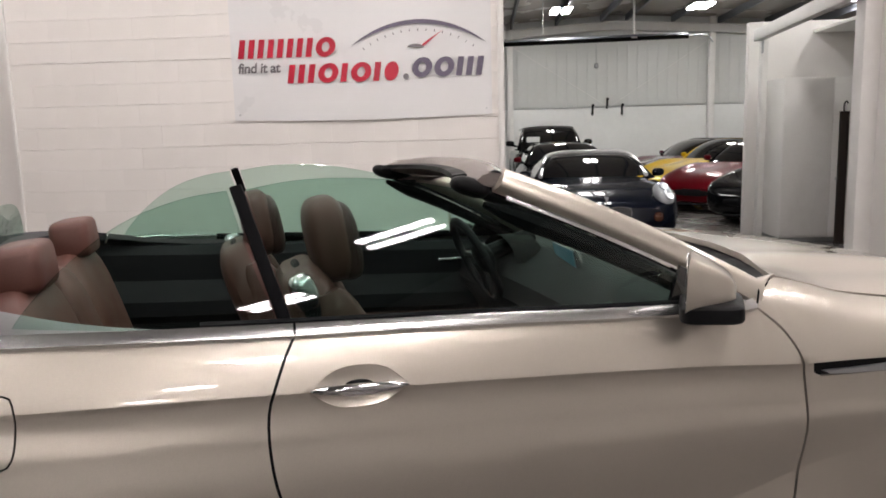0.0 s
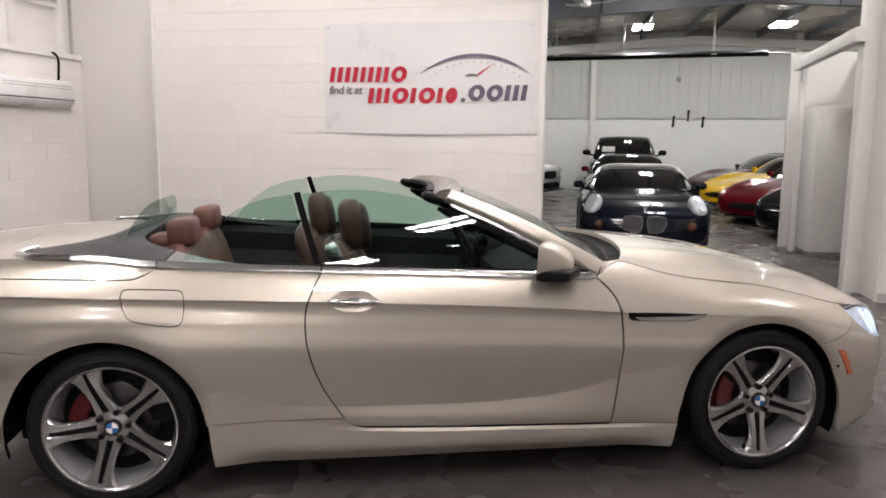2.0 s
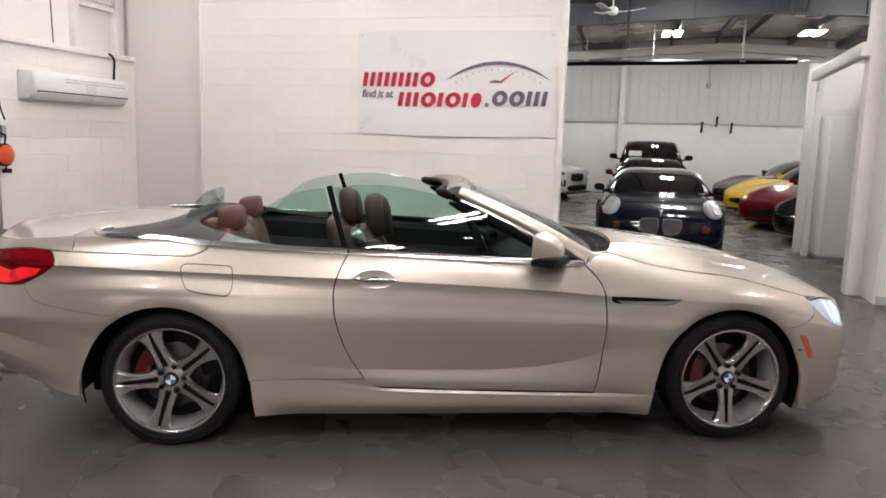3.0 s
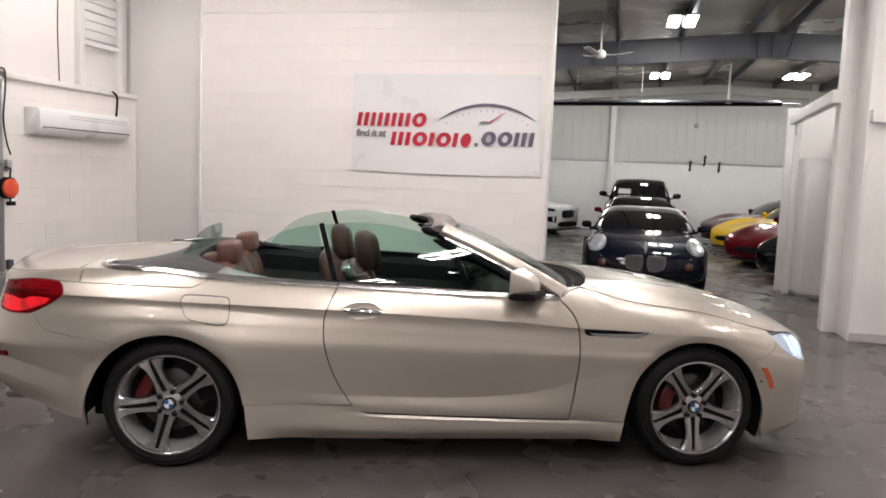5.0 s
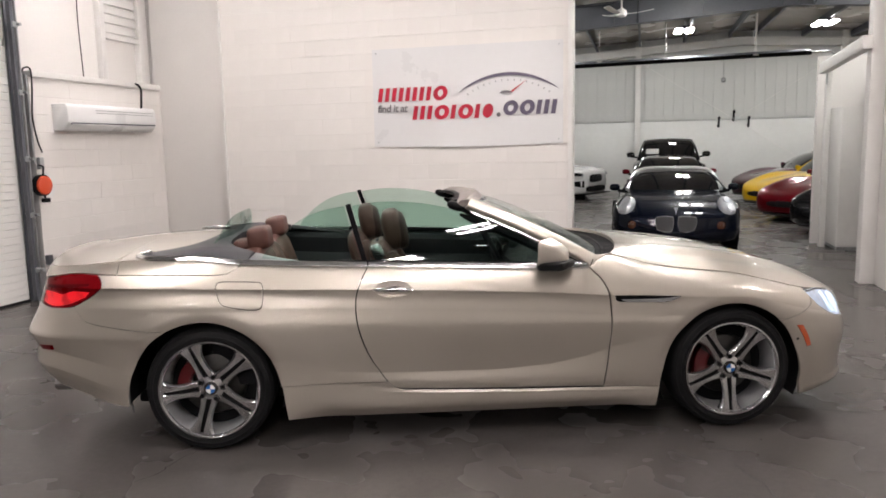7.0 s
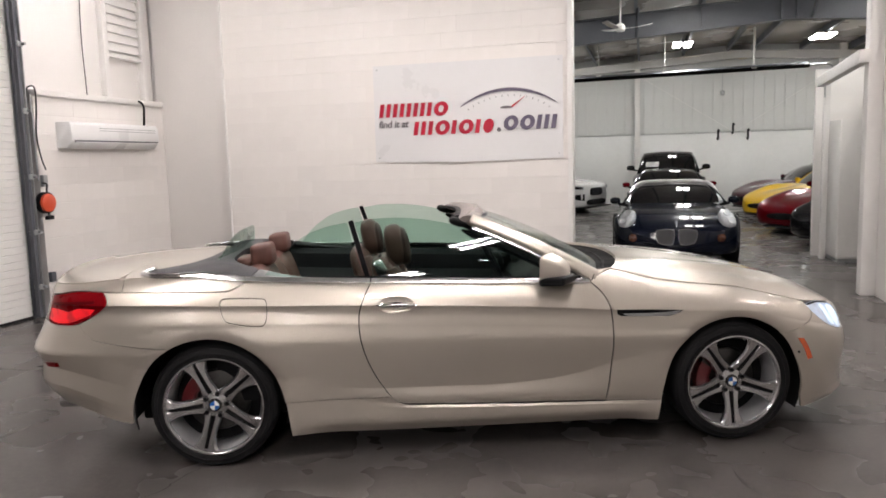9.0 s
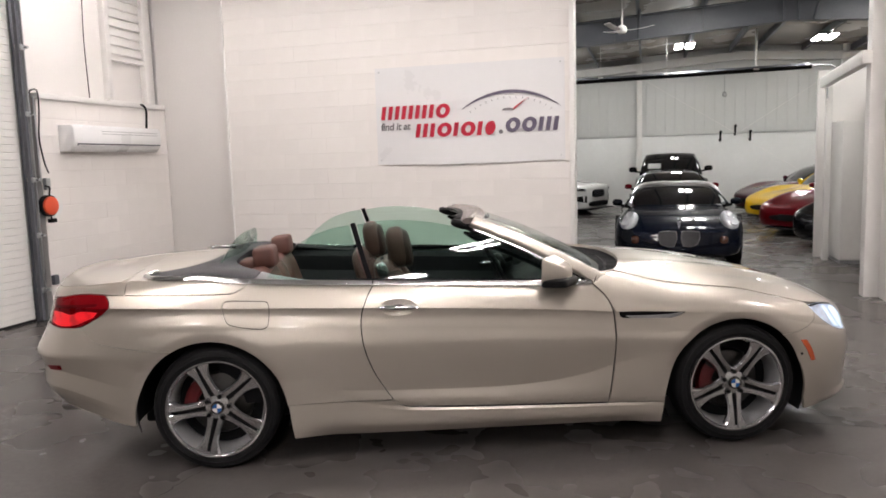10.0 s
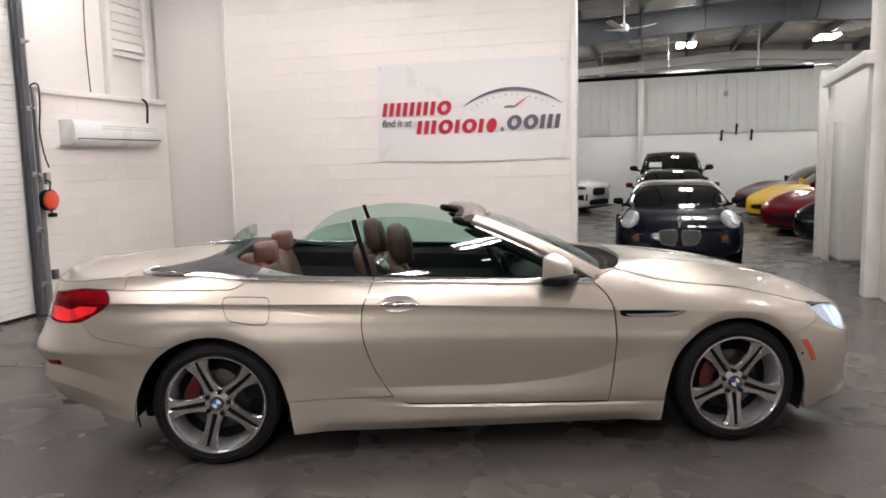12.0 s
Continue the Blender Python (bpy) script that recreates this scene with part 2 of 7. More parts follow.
def box(bm, c, size, bevel=0.0, m=None, seg=2):
    r = bmesh.ops.create_cube(bm, size=1)
    vs = r["verts"]
    bmesh.ops.scale(bm, vec=size, verts=vs)
    if bevel:
        es = list({e for v in vs for e in v.link_edges})
        rb = bmesh.ops.bevel(bm, geom=es, offset=bevel, segments=seg, affect="EDGES", profile=.5)
        vs = list({v for f in rb["faces"] for v in f.verts} | {v for v in vs if v.is_valid})
    if m is not None:
        bmesh.ops.transform(bm, matrix=m, verts=vs)
    bmesh.ops.translate(bm, vec=c, verts=vs)
    return vs


def box_part(name, c, size, mat, parent=None, label="", bevel=.004, m=None):
    bm = bmesh.new()
    box(bm, (0, 0, 0), size, bevel)
    return part(name, bm, mat, parent, label, Matrix.Translation(c) @ (m or Matrix()))


def lathe(bm, profile, n=48, axis="y", c=(0, 0, 0), closed=False):
    """Turns a profile of (radius, along) round an axis."""
    rings = []
    for k in range(n):
        a = 2 * math.pi * k / n
        ca, sa = math.cos(a), math.sin(a)
        ring = []
        for r, h in profile:
            p = {"y": (r * ca, h, r * sa), "z": (r * ca, r * sa, h), "x": (h, r * ca, r * sa)}[axis]
            ring.append(bm.verts.new(Vector(p) + Vector(c)))
        rings.append(ring)
    m = len(profile)
    for k in range(n):
        a, b = rings[k], rings[(k + 1) % n]
        for j in range(m if closed else m - 1):
            bm.faces.new((a[j], a[(j + 1) % m], b[(j + 1) % m], b[j]))
    return rings


def tube(bm, path, r, n=8, caps=True):
    """A round bar along a path of points; r may be a list."""
    path = [Vector(p) for p in path]
    rs = [float(q) for q in r] if isinstance(r, (list, tuple)) else [float(r)] * len(path)
    rings, ref = [], Vector((0, 0, 1))
    for i, p in enumerate(path):
        d = (path[min(i + 1, len(path) - 1)] - path[max(i - 1, 0)]).normalized()
        if abs(d.dot(ref)) > .95:
            ref = Vector((1, 0, 0)) if abs(d.x) < .9 else Vector((0, 1, 0))
        u = d.cross(ref).normalized()
        w = u.cross(d).normalized()
        ref = w
        rings.append([bm.verts.new(p + rs[i] * (math.cos(2 * math.pi * k / n) * u + math.sin(2 * math.pi * k / n) * w)) for k in range(n)])
    for a, b in zip(rings, rings[1:]):
        for k in range(n):
            bm.faces.new((a[k], a[(k + 1) % n], b[(k + 1) % n], b[k]))
    if caps:
        bm.faces.new(rings[0][::-1])
        bm.faces.new(rings[-1])


def ribbon(bm, path, sides, width, thick):
    """A flat bar along a path; sides gives the outward direction at each point, width runs across it."""
    rings = []
    for i, p in enumerate(path):
        p, n = Vector(p), Vector(sides[i]).normalized()
        d = (Vector(path[min(i + 1, len(path) - 1)]) - Vector(path[max(i - 1, 0)])).normalized()
        w = d.cross(n).normalized() * width / 2
        q = n * thick
        rings.append([bm.verts.new(v) for v in (p - w, p - w * .8 + q * .8, p + q, p + w * .8 + q * .8, p + w)])
    for a, b in zip(rings, rings[1:]):
        for k in range(4):
            bm.faces.new((a[k], a[k + 1], b[k + 1], b[k]))
        bm.faces.new((a[4], a[0], b[0], b[4]))
    bm.faces.new(rings[0])
    bm.faces.new(rings[-1][::-1])


def prism(bm, outline, depth, m=None, bevel=0.0):
    """An outline of (x, y), raised by depth along z."""
    a = [bm.verts.new((x, y, 0)) for x, y in outline]
    f = bm.faces.new(a)
    r = bmesh.ops.extrude_face_region(bm, geom=[f])
    top = [v for v in r["geom"] if isinstance(v, bmesh.types.BMVert)]
    bmesh.ops.translate(bm, vec=(0, 0, depth), verts=top)
    if bevel:
        es = [e for e in bm.edges if all(v in top for v in e.verts)]
        bmesh.ops.bevel(bm, geom=es, offset=bevel, segments=2, affect="EDGES")
    if m is not None:
        bmesh.ops.transform(bm, matrix=m, verts=bm.verts[:])


def loft(bm, rings, closed=True, cap=True):
    vs = [[bm.verts.new(tuple(map(float, p))) for p in r] for r in rings]
    n = len(vs[0])
    for a, b in zip(vs, vs[1:]):
        for k in range(n if closed else n - 1):
            bm.faces.new((a[k], a[(k + 1) % n], b[(k + 1) % n], b[k]))
    if cap and closed:
        bm.faces.new(vs[0][::-1])
        bm.faces.new(vs[-1])
    return vs


def cushion(bm, c, size, m=None, power=3.2, n=20, k=12):
    """A soft rounded block."""
    rings = []
    for i in range(1, k):
        a = math.pi * (i / k - .5)
        z = math.copysign(abs(math.sin(a)) ** (2 / power), math.sin(a))
        r = abs(math.cos(a)) ** (2 / power)
        rings.append([(.5 * size[0] * r * math.copysign(abs(math.cos(t)) ** (2 / power), math.cos(t)),
                       .5 * size[1] * r * math.copysign(abs(math.sin(t)) ** (2 / power), math.sin(t)), .5 * size[2] * z)
                      for t in (2 * math.pi * j / n for j in range(n))])
    m = Matrix.Translation(c) @ (m or Matrix())
    loft(bm, [[m @ Vector(p) for p in r] for r in rings])
# ---- the convertible's surface: x forward from the rear axle, y to its left, z up ----
def smooth(*knots):
    """A monotone smooth curve through (x, y) knots."""
    xs, ys = (np.array(c, float) for c in zip(*knots))
    h = np.diff(xs)
    m = np.diff(ys) / h
    s = np.zeros(len(xs))
    s[0], s[-1] = m[0], m[-1]
    for i in range(1, len(xs) - 1):
        if m[i - 1] * m[i] > 0:
            a, b = 2 * h[i] + h[i - 1], h[i] + 2 * h[i - 1]
            s[i] = (a + b) / (a / m[i - 1] + b / m[i])

    def f(x):
        x = np.clip(np.asarray(x, float), xs[0], xs[-1])
        i = np.clip(np.searchsorted(xs, x) - 1, 0, len(xs) - 2)
        t = (x - xs[i]) / h[i]
        return (ys[i] * (1 + 2 * t) * (1 - t) ** 2 + s[i] * h[i] * t * (1 - t) ** 2
                + ys[i + 1] * t * t * (3 - 2 * t) + s[i + 1] * h[i] * t * t * (t - 1))
    return f


def catmull(pts, n=8):
    """Points along a smooth open curve through pts (any dimension)."""
    p = [np.array(q, float) for q in pts]
    if len(p) < 3:
        return [p[0] + (p[-1] - p[0]) * k / n for k in range(n + 1)]
    p = [2 * p[0] - p[1], *p, 2 * p[-1] - p[-2]]
    out = []
    for a, b, c, d in zip(p, p[1:], p[2:], p[3:]):
        for k in range(n):
            t = k / n
            out.append(0.5 * (2 * b + (c - a) * t + (2 * a - 5 * b + 4 * c - d) * t * t + (3 * b - a - 3 * c + d) * t ** 3))
    return out + [p[-2]]


PLAN = np.array(catmull([(-1.155, 0), (-1.14, -.27), (-1.09, -.50), (-1.0, -.69), (-.85, -.825), (-.62, -.90), (-.3, -.938), (.1, -.945),
                         (.8, -.938), (1.6, -.935), (2.3, -.938), (2.85, -.944), (3.1, -.932), (3.31, -.89), (3.49, -.81), (3.63, -.69),
                         (3.735, -.52), (3.80, -.27), (3.82, 0)], 24))
ARC = np.concatenate([[0], np.cumsum(np.hypot(*np.diff(PLAN, axis=0).T))])
ARC += 1.4 - np.interp(1.4, PLAN[:, 0], ARC)
S_REAR, S_FRONT = float(ARC[0]), float(ARC[-1])


def plan(s):
    """Place and outward direction of the widest outline at the girth s."""
    x, y = np.interp(s, ARC, PLAN[:, 0]), np.interp(s, ARC, PLAN[:, 1])
    e = .02
    dx = np.interp(s + e, ARC, PLAN[:, 0]) - np.interp(s - e, ARC, PLAN[:, 0])
    dy = np.interp(s + e, ARC, PLAN[:, 1]) - np.interp(s - e, ARC, PLAN[:, 1])
    n = np.hypot(dx, dy) + 1e-9
    return x, y, dy / n, -dx / n


# guide lines round the body, each a height and how far it lies inside the outline
GUIDES = [
    # bottom edge of sill and bumpers
    (smooth((-2, .36), (-.9, .335), (-.42, .262), (.4, .156), (1.4, .142), (2.43, .145), (3.2, .17), (3.5, .17), (4.4, .18)),
     smooth((-2, .115), (-.9, .10), (-.5, .05), (.4, .060), (1.4, .066), (2.4, .060), (3.3, .045), (4.4, .05))),
    # widest line of the sill
    (smooth((-2, .435), (-.9, .415), (-.42, .30), (.4, .225), (1.0, .205), (1.5, .200), (2.43, .195), (3.2, .205), (4.4, .205)),
     smooth((-2, .050), (-.9, .046), (-.5, .046), (.5, .022), (1.0, .022), (2.3, .018), (3.3, .02), (4.4, .015))),
    # upper edge of the sill
    (smooth((-2, .452), (-.9, .434), (-.42, .326), (.4, .328), (.7, .318), (1.03, .281), (1.5, .262), (2.13, .249), (2.43, .244), (3.2, .225), (4.4, .22)),
     smooth((-2, .042), (-.9, .038), (-.5, .040), (.5, .020), (.9, .022), (1.15, .019), (2.3, .015), (3.3, .018), (4.4, .018))),
    # groove between sill and door
    (smooth((-2, .475), (-.9, .46), (-.42, .36), (.4, .345), (.7, .336), (1.03, .299), (1.5, .281), (2.13, .268), (2.43, .262), (3.2, .245), (4.4, .24)),
     smooth((-2, .032), (-.9, .029), (-.5, .030), (.5, .021), (.9, .024), (1.15, .028), (1.5, .029), (2.13, .025), (2.4, .020), (3.3, .014), (3.8, .026), (4.4, .026))),
    # lower bulge of the door
    (smooth((-2, .515), (-.9, .505), (-.42, .41), (.4, .384), (.7, .373), (1.03, .334), (1.5, .315), (2.13, .303), (2.43, .30), (3.2, .29), (4.4, .28)),
     smooth((-2, .035), (-.9, .032), (-.5, .028), (.5, .014), (1.03, .018), (1.5, .019), (2.13, .015), (2.4, .007), (3.3, .008), (3.8, .024), (4.4, .024))),
    # lower swage, which sweeps up into the front wing
    (smooth((-2, .555), (-.9, .55), (-.42, .47), (.4, .432), (1.0, .392), (1.5, .385), (1.78, .400), (2.0, .435), (2.2, .495), (2.43, .53), (3.2, .36), (4.4, .34)),
     smooth((-2, .038), (-.9, .035), (-.5, .026), (.5, .008), (.85, .022), (1.1, .029), (1.6, .033), (2.0, .028), (2.2, .014), (2.4, .001), (3.3, .004), (3.8, .020), (4.4, .018))),
    # widest line of the flank
    (smooth((-2, .63), (-.42, .64), (.4, .645), (2.43, .62), (3.2, .50), (4.4, .43)),
     smooth((-2, .0), (-.6, -.004), (-.25, -.021), (.3, -.023), (.7, -.016), (1.1, -.009), (1.6, -.006), (2.2, -.003), (2.6, -.008), (2.9, -.010), (3.3, .004), (4.4, .006))),
    # hollow under the shoulder line
    (smooth((-2, .78), (-.5, .785), (.09, .775), (.85, .748), (1.88, .70), (2.15, .678), (2.85, .66), (3.3, .575), (4.4, .48)),
     smooth((-2, .090), (-1.1, .068), (-.6, .022), (-.25, .004), (.3, .002), (.7, .003), (1.1, .004), (1.6, .005), (2.2, .004), (2.6, .002), (2.9, .002), (3.3, .010), (4.4, .014))),
    (smooth((-2, .868), (-.9, .876), (-.5, .883), (.09, .864), (.85, .837), (1.88, .787), (2.15, .765), (2.85, .727), (3.3, .634), (3.6, .578), (4.4, .52)),
     smooth((-2, .118), (-1.1, .096), (-.6, .034), (-.3, .029), (.2, .025), (.8, .0165), (1.1, .0135), (1.5, .0125), (2.05, .0115), (2.3, .008), (2.7, .009), (3.3, .018), (4.4, .026))),
    # shoulder line
    (smooth((-2, .90), (-.9, .902), (-.514, .899), (.089, .879), (.853, .852), (1.88, .802), (2.15, .78), (2.55, .758), (2.9, .745), (3.3, .655), (3.6, .60), (4.4, .55)),
     smooth((-2, .132), (-1.1, .104), (-.6, .024), (-.3, .022), (.2, .019), (.8, .011), (1.5, .007), (2.2, .006), (2.9, .012), (3.3, .03), (4.4, .04))),
]
SHARP = {2, 3, 5}             # guides that are creases; the others are rounded over
Z_TOP = smooth((-2.2, .99), (-1.3, .992), (-.8, 1.0), (-.45, 1.024), (-.1, 1.029), (.2, 1.005), (.84, .973), (1.28, .956), (1.74, .935), (2.04, .928), (2.12, .956), (2.2, .974),
               (2.30, .952), (2.45, .910), (2.65, .878), (2.92, .847), (3.2, .79), (3.38, .752), (3.6, .73), (3.9, .69), (4.45, .655))
D_TOP = smooth((-2.2, .165), (-1.3, .15), (-.9, .135), (-.45, .15), (-.1, .115), (.2, .078), (.84, .069), (2.02, .073), (2.07, .095), (2.14, .152), (2.22, .21), (2.9, .222), (3.25, .17), (3.45, .11), (3.8, .09), (4.45, .085))
BULGE = smooth((-2, .5), (-.5, .55), (.3, .35), (2.0, .35), (2.2, .7), (2.4, .85), (3.0, .85), (3.6, .5), (4.4, .5))
ARCHES = ((-.020, .318, .392), (2.853, .316, .392))


def inset(s, z):
    s, z = np.broadcast_arrays(np.asarray(s, float), np.asarray(z, float))
    zs = np.array([g(s) for g, _ in GUIDES])
    ds = np.array([d(s) for _, d in GUIDES])
    n = len(GUIDES)
    m = np.zeros_like(ds)
    sl = np.diff(ds, axis=0) / np.diff(zs, axis=0)
    m[0], m[-1] = sl[0], sl[-1]
    m[1:-1] = 0.5 * (sl[:-1] + sl[1:])
    out = np.zeros_like(s)
    edge = np.clip((-.22 - s) / .25, 0, 1)             # the rear bumper's ridge is a sharp edge
    for i in range(n - 1):
        h = zs[i + 1] - zs[i]
        ka, kb = (.85 if i in SHARP else 0.0), (.85 if i + 1 in SHARP else 0.0)
        ka, kb = (np.maximum(ka, edge) if i == 6 else ka), (np.maximum(kb, edge) if i == 5 else kb)
        ma, mb = m[i] * (1 - ka) + sl[i] * ka, m[i + 1] * (1 - kb) + sl[i] * kb
        t = (z - zs[i]) / h
        v = (ds[i] * (1 + 2 * t) * (1 - t) ** 2 + ma * h * t * (1 - t) ** 2 + ds[i + 1] * t * t * (3 - 2 * t) + mb * h * t * t * (t - 1))
        out = np.where((t >= 0) & (t <= 1), v, out)
    out = np.where(z < zs[0], ds[0] + (zs[0] - z) * .4, out)
    zt, dt = Z_TOP(s), D_TOP(s)
    t = np.clip((z - zs[-1]) / (zt - zs[-1]), 0, 1.08)
    b = BULGE(s)
    arc = (1 - np.sqrt(np.maximum(1 - (.93 * t) ** 2, .01))) / (1 - math.sqrt(1 - .93 ** 2))
    up = ds[-1] + (dt - ds[-1]) * ((1 - b) * t + b * arc)
    out = np.where(z > zs[-1], up, out)
    for ax, az, ar in ARCHES:                       # the wings swell out round the wheels
        r = np.hypot(s - ax, (z - az) * (1.0))
        k = np.clip((r - ar - .01) / .28, 0, 1)
        k = k * k * (3 - 2 * k)
        low = np.clip((zs[-1] - z) / .12, 0, 1)
        out = np.where((z < zs[-1]) & (out > 0), out * (k + (1 - k) * (1 - low * .85)), out)
        lip = np.clip((ar + .060 - r) / .060, 0, 1)      # rolled lip of the arch
        out = out + (.015 * lip * lip) * (z < zs[-1]) * np.clip((z - az - .04) / .12, 0, 1)
    return out


def skin(s, z, out=0.0):
    """Points of the body's side at girth s and height z, moved outward by out."""
    x, y, nx, ny = plan(s)
    d = inset(s, z) - out
    return np.stack([x - d * nx, y - d * ny, np.broadcast_to(z, np.shape(d))], -1)


def skin_normal(s, z):
    e, f = .0035, .0012
    a = skin(s + e, z) - skin(s - e, z)
    b = skin(s, z + f) - skin(s, z - f)
    n = np.cross(a, b)
    return n / (np.linalg.norm(n, axis=-1, keepdims=True) + 1e-12)


_S = np.linspace(S_REAR, S_FRONT, 900)
_T = skin(_S, Z_TOP(_S))
HOOD_C = smooth((1.9, 1.03), (2.2, 1.012), (2.56, .985), (2.97, .93), (3.38, .84), (3.6, .75), (3.735, .66))
DECK_C = smooth((-1.03, .995), (-.98, 1.012), (-.85, 1.034), (-.6, 1.053), (-.3, 1.061), (.2, 1.066))


def edge_y(x, front):
    """Half width and height of the top edge of the wings at x."""
    sel = (_S > 1.4) if front else (_S <= 1.4)
    px, py, pz = _T[sel, 0], -_T[sel, 1], _T[sel, 2]
    o = np.argsort(px)
    return np.interp(x, px[o], py[o]), np.interp(x, px[o], pz[o])


def lid(x, y, front):
    """Height of the bonnet or the boot lid."""
    w, ze = edge_y(x, front)
    zc = (HOOD_C if front else DECK_C)(x)
    zc = np.maximum(zc, ze + .001)
    q = np.clip(np.abs(y) / np.maximum(w, .02), 0, 1.05)
    z = zc - (zc - ze) * q ** (2.6 if front else 2.8)
    if front:
        k = np.clip((x - 2.15) / .4, 0, 1) * np.clip((3.55 - x) / .5, 0, 1)
        c = .30 + .17 * np.clip((3.5 - x) / 1.3, 0, 1)
        z = z + .010 * k * np.exp(-((np.abs(y) - c) / .07) ** 2) - .006 * k * np.exp(-((np.abs(y) - c - .13) / .06) ** 2)
    else:
        k = np.clip((-.82 - x) / .12, 0, 1)
        z = z + .014 * k * k * (1 - q ** 6)
    return z

# ---- the showroom: sign wall, left wall, shutter door, pillars; the hall behind ----
WALL_Y, LEFT_X, RIGHT_X, BACK_Y = 6.87, -4.2, 4.62, 23.2
CEIL = 5.0


def structure(name, c, size, mat, label, category, bevel=.003):
    bm = bmesh.new()
    box(bm, (0, 0, 0), size, bevel)
    return tagged(part(name, bm, mat, None, "", Matrix.Translation(c)), label, category, kind="structure")


bm = bmesh.new()
bmesh.ops.create_grid(bm, x_segments=40, y_segments=40, size=1)
bmesh.ops.scale(bm, vec=(13.5, 19.5, 1), verts=bm.verts[:])
r = bmesh.ops.extrude_face_region(bm, geom=bm.faces[:])
bmesh.ops.translate(bm, vec=(0, 0, -.15), verts=[v for v in r["geom"] if isinstance(v, bmesh.types.BMVert)])
floor = tagged(part("floor", bm, M_FLOOR, None, "", Matrix.Translation((2.5, 5.0, 0))), "dark grey sealed concrete floor with stains and a dull shine", "floor", kind="structure")

# saw-cut joints in the slab
for pts in ([(2.58, 2.13), (2.59, 2.03), (2.61, 1.90)], [(2.71, 1.80), (2.74, 1.66), (2.78, 1.55), (2.83, 1.47), (2.90, 1.2)],
            [(-.04, 1.24), (-.07, 1.08), (-.08, .91), (-.2, .7)]):
    bm = bmesh.new()
    fine = [p + np.array([random.uniform(-.012, .012), random.uniform(-.012, .012)]) for p in catmull(pts, 6)]
    loft(bm, [[(x - w, y, .0004), (x + w * .6, y + w, .0004), (x + w, y, .0012), (x - w * .6, y - w, .0012)] for (x, y), w in zip(fine, np.interp(np.arange(len(fine)), [0, len(fine) / 2, len(fine)], [.0008, .0035, .0008]))])
    tagged(part("floor_crack", bm, M_JOINT), "fine dark crack in the concrete", "floor crack", kind="structure")
bm = bmesh.new()
box(bm, (0, 0, 0), (8.6, .005, .0016))
tagged(part("floor_joint", bm, M_JOINT, None, "", pose(.2, 2.647, 0, 0, 0, -1.0)), "dark filled saw-cut joint in the concrete", "floor joint", kind="structure")


def block_wall(wall, m, length, z0, z1, course=.196, unit=.398, depth=.012):
    """Painted concrete blocks laid in half bond on the face of a wall; m places their first lower corner, x along the wall, y into it."""
    meshes = {}

    def block_mesh(w):
        w = round(w, 3)
        if w not in meshes:
            bm = bmesh.new()
            g, h = .0017, course
            prof = [(depth, g), (.0018, g), (.0, g + .004), (.0, h - g - .004), (.0018, h - g), (depth, h - g)]
            loft(bm, [[(x, y, z) for y, z in prof] for x in (.0003, w - .0003)])
            ob = part("block", bm, M_WALL, angle=12)
            meshes[w] = ob.data
            bpy.data.objects.remove(ob)
        return meshes[w]
    for row in range(int(round((z1 - z0) / course))):
        x, slip, lift = 0.0, random.uniform(-.0014, .0014), random.uniform(-.0012, .0012)
        first = unit / 2 if row % 2 else unit
        while x < length - .02:
            w = min(first, length - x)
            first = unit
            jx = random.uniform(-.0008, .0008)
            put_mesh("block", block_mesh(w), wall, "", wall.matrix_world.inverted() @ m @ Matrix.Translation((x, jx + slip, z0 + row * course + lift)))
            x += w


# sign wall: block partition that ends at the opening to the hall
wall_north = structure("wall_north", (-.85, WALL_Y + .1045, 2.5), (4.5, .19, 5.0), M_WALL, "white painted concrete block partition wall", "wall", 0)
# end cover strip of the partition
structure("trim", (1.425, WALL_Y + .095, 2.5), (.055, .27, 5.0), M_TRIM, "smooth white corner trim at the end of the block wall", "trim", .004)
structure("wall_back", (-2.2, 7.06, 2.5), (4.2, .06, 5.0), M_PLASTER, "plain white boarded wall in the corner", "wall")
structure("trim", (-3.135, WALL_Y + .004, 2.5), (.03, .05, 5.0), M_TRIM, "narrow white edge strip beside the block wall", "trim")

# left wall: block below, boarded bays above a ledge
wall_west = structure("wall_west", (LEFT_X - .105, 5.87, 1.225), (.2, 2.3, 2.45), M_WALL, "white painted concrete block wall under a ledge", "wall", 0)
structure("wall_west_upper", (LEFT_X - .19, 5.87, 3.72), (.1, 2.3, 2.55), M_PLASTER, "white painted plywood panels above the ledge", "wall")
structure("ledge", (LEFT_X - .05, 5.85, 2.468), (.19, 2.25, .065), M_TRIM, "white painted timber ledge along the wall", "ledge", .006)
for y in (6.04, 6.78):
    structure("post", (LEFT_X - .10, y, 3.72), (.09, .085, 2.55), M_TRIM, "white painted upright post on the ledge", "post", .005)
structure("trim", (LEFT_X - .105, 6.41, 3.05), (.075, .66, .055), M_TRIM, "white painted rail under a louvre", "trim")

louvre = thing("louvre_vent", pose(LEFT_X - .10, 6.41, 3.1), "white painted louvred vent panel with broad slats", "vent")
for k in range(9):
    box_part("slat", (0, 0, .06 + k * .115), (.018, .62, .118), M_TRIM, louvre, bevel=.004, m=pose(0, 0, 0, 0, -14, 0))

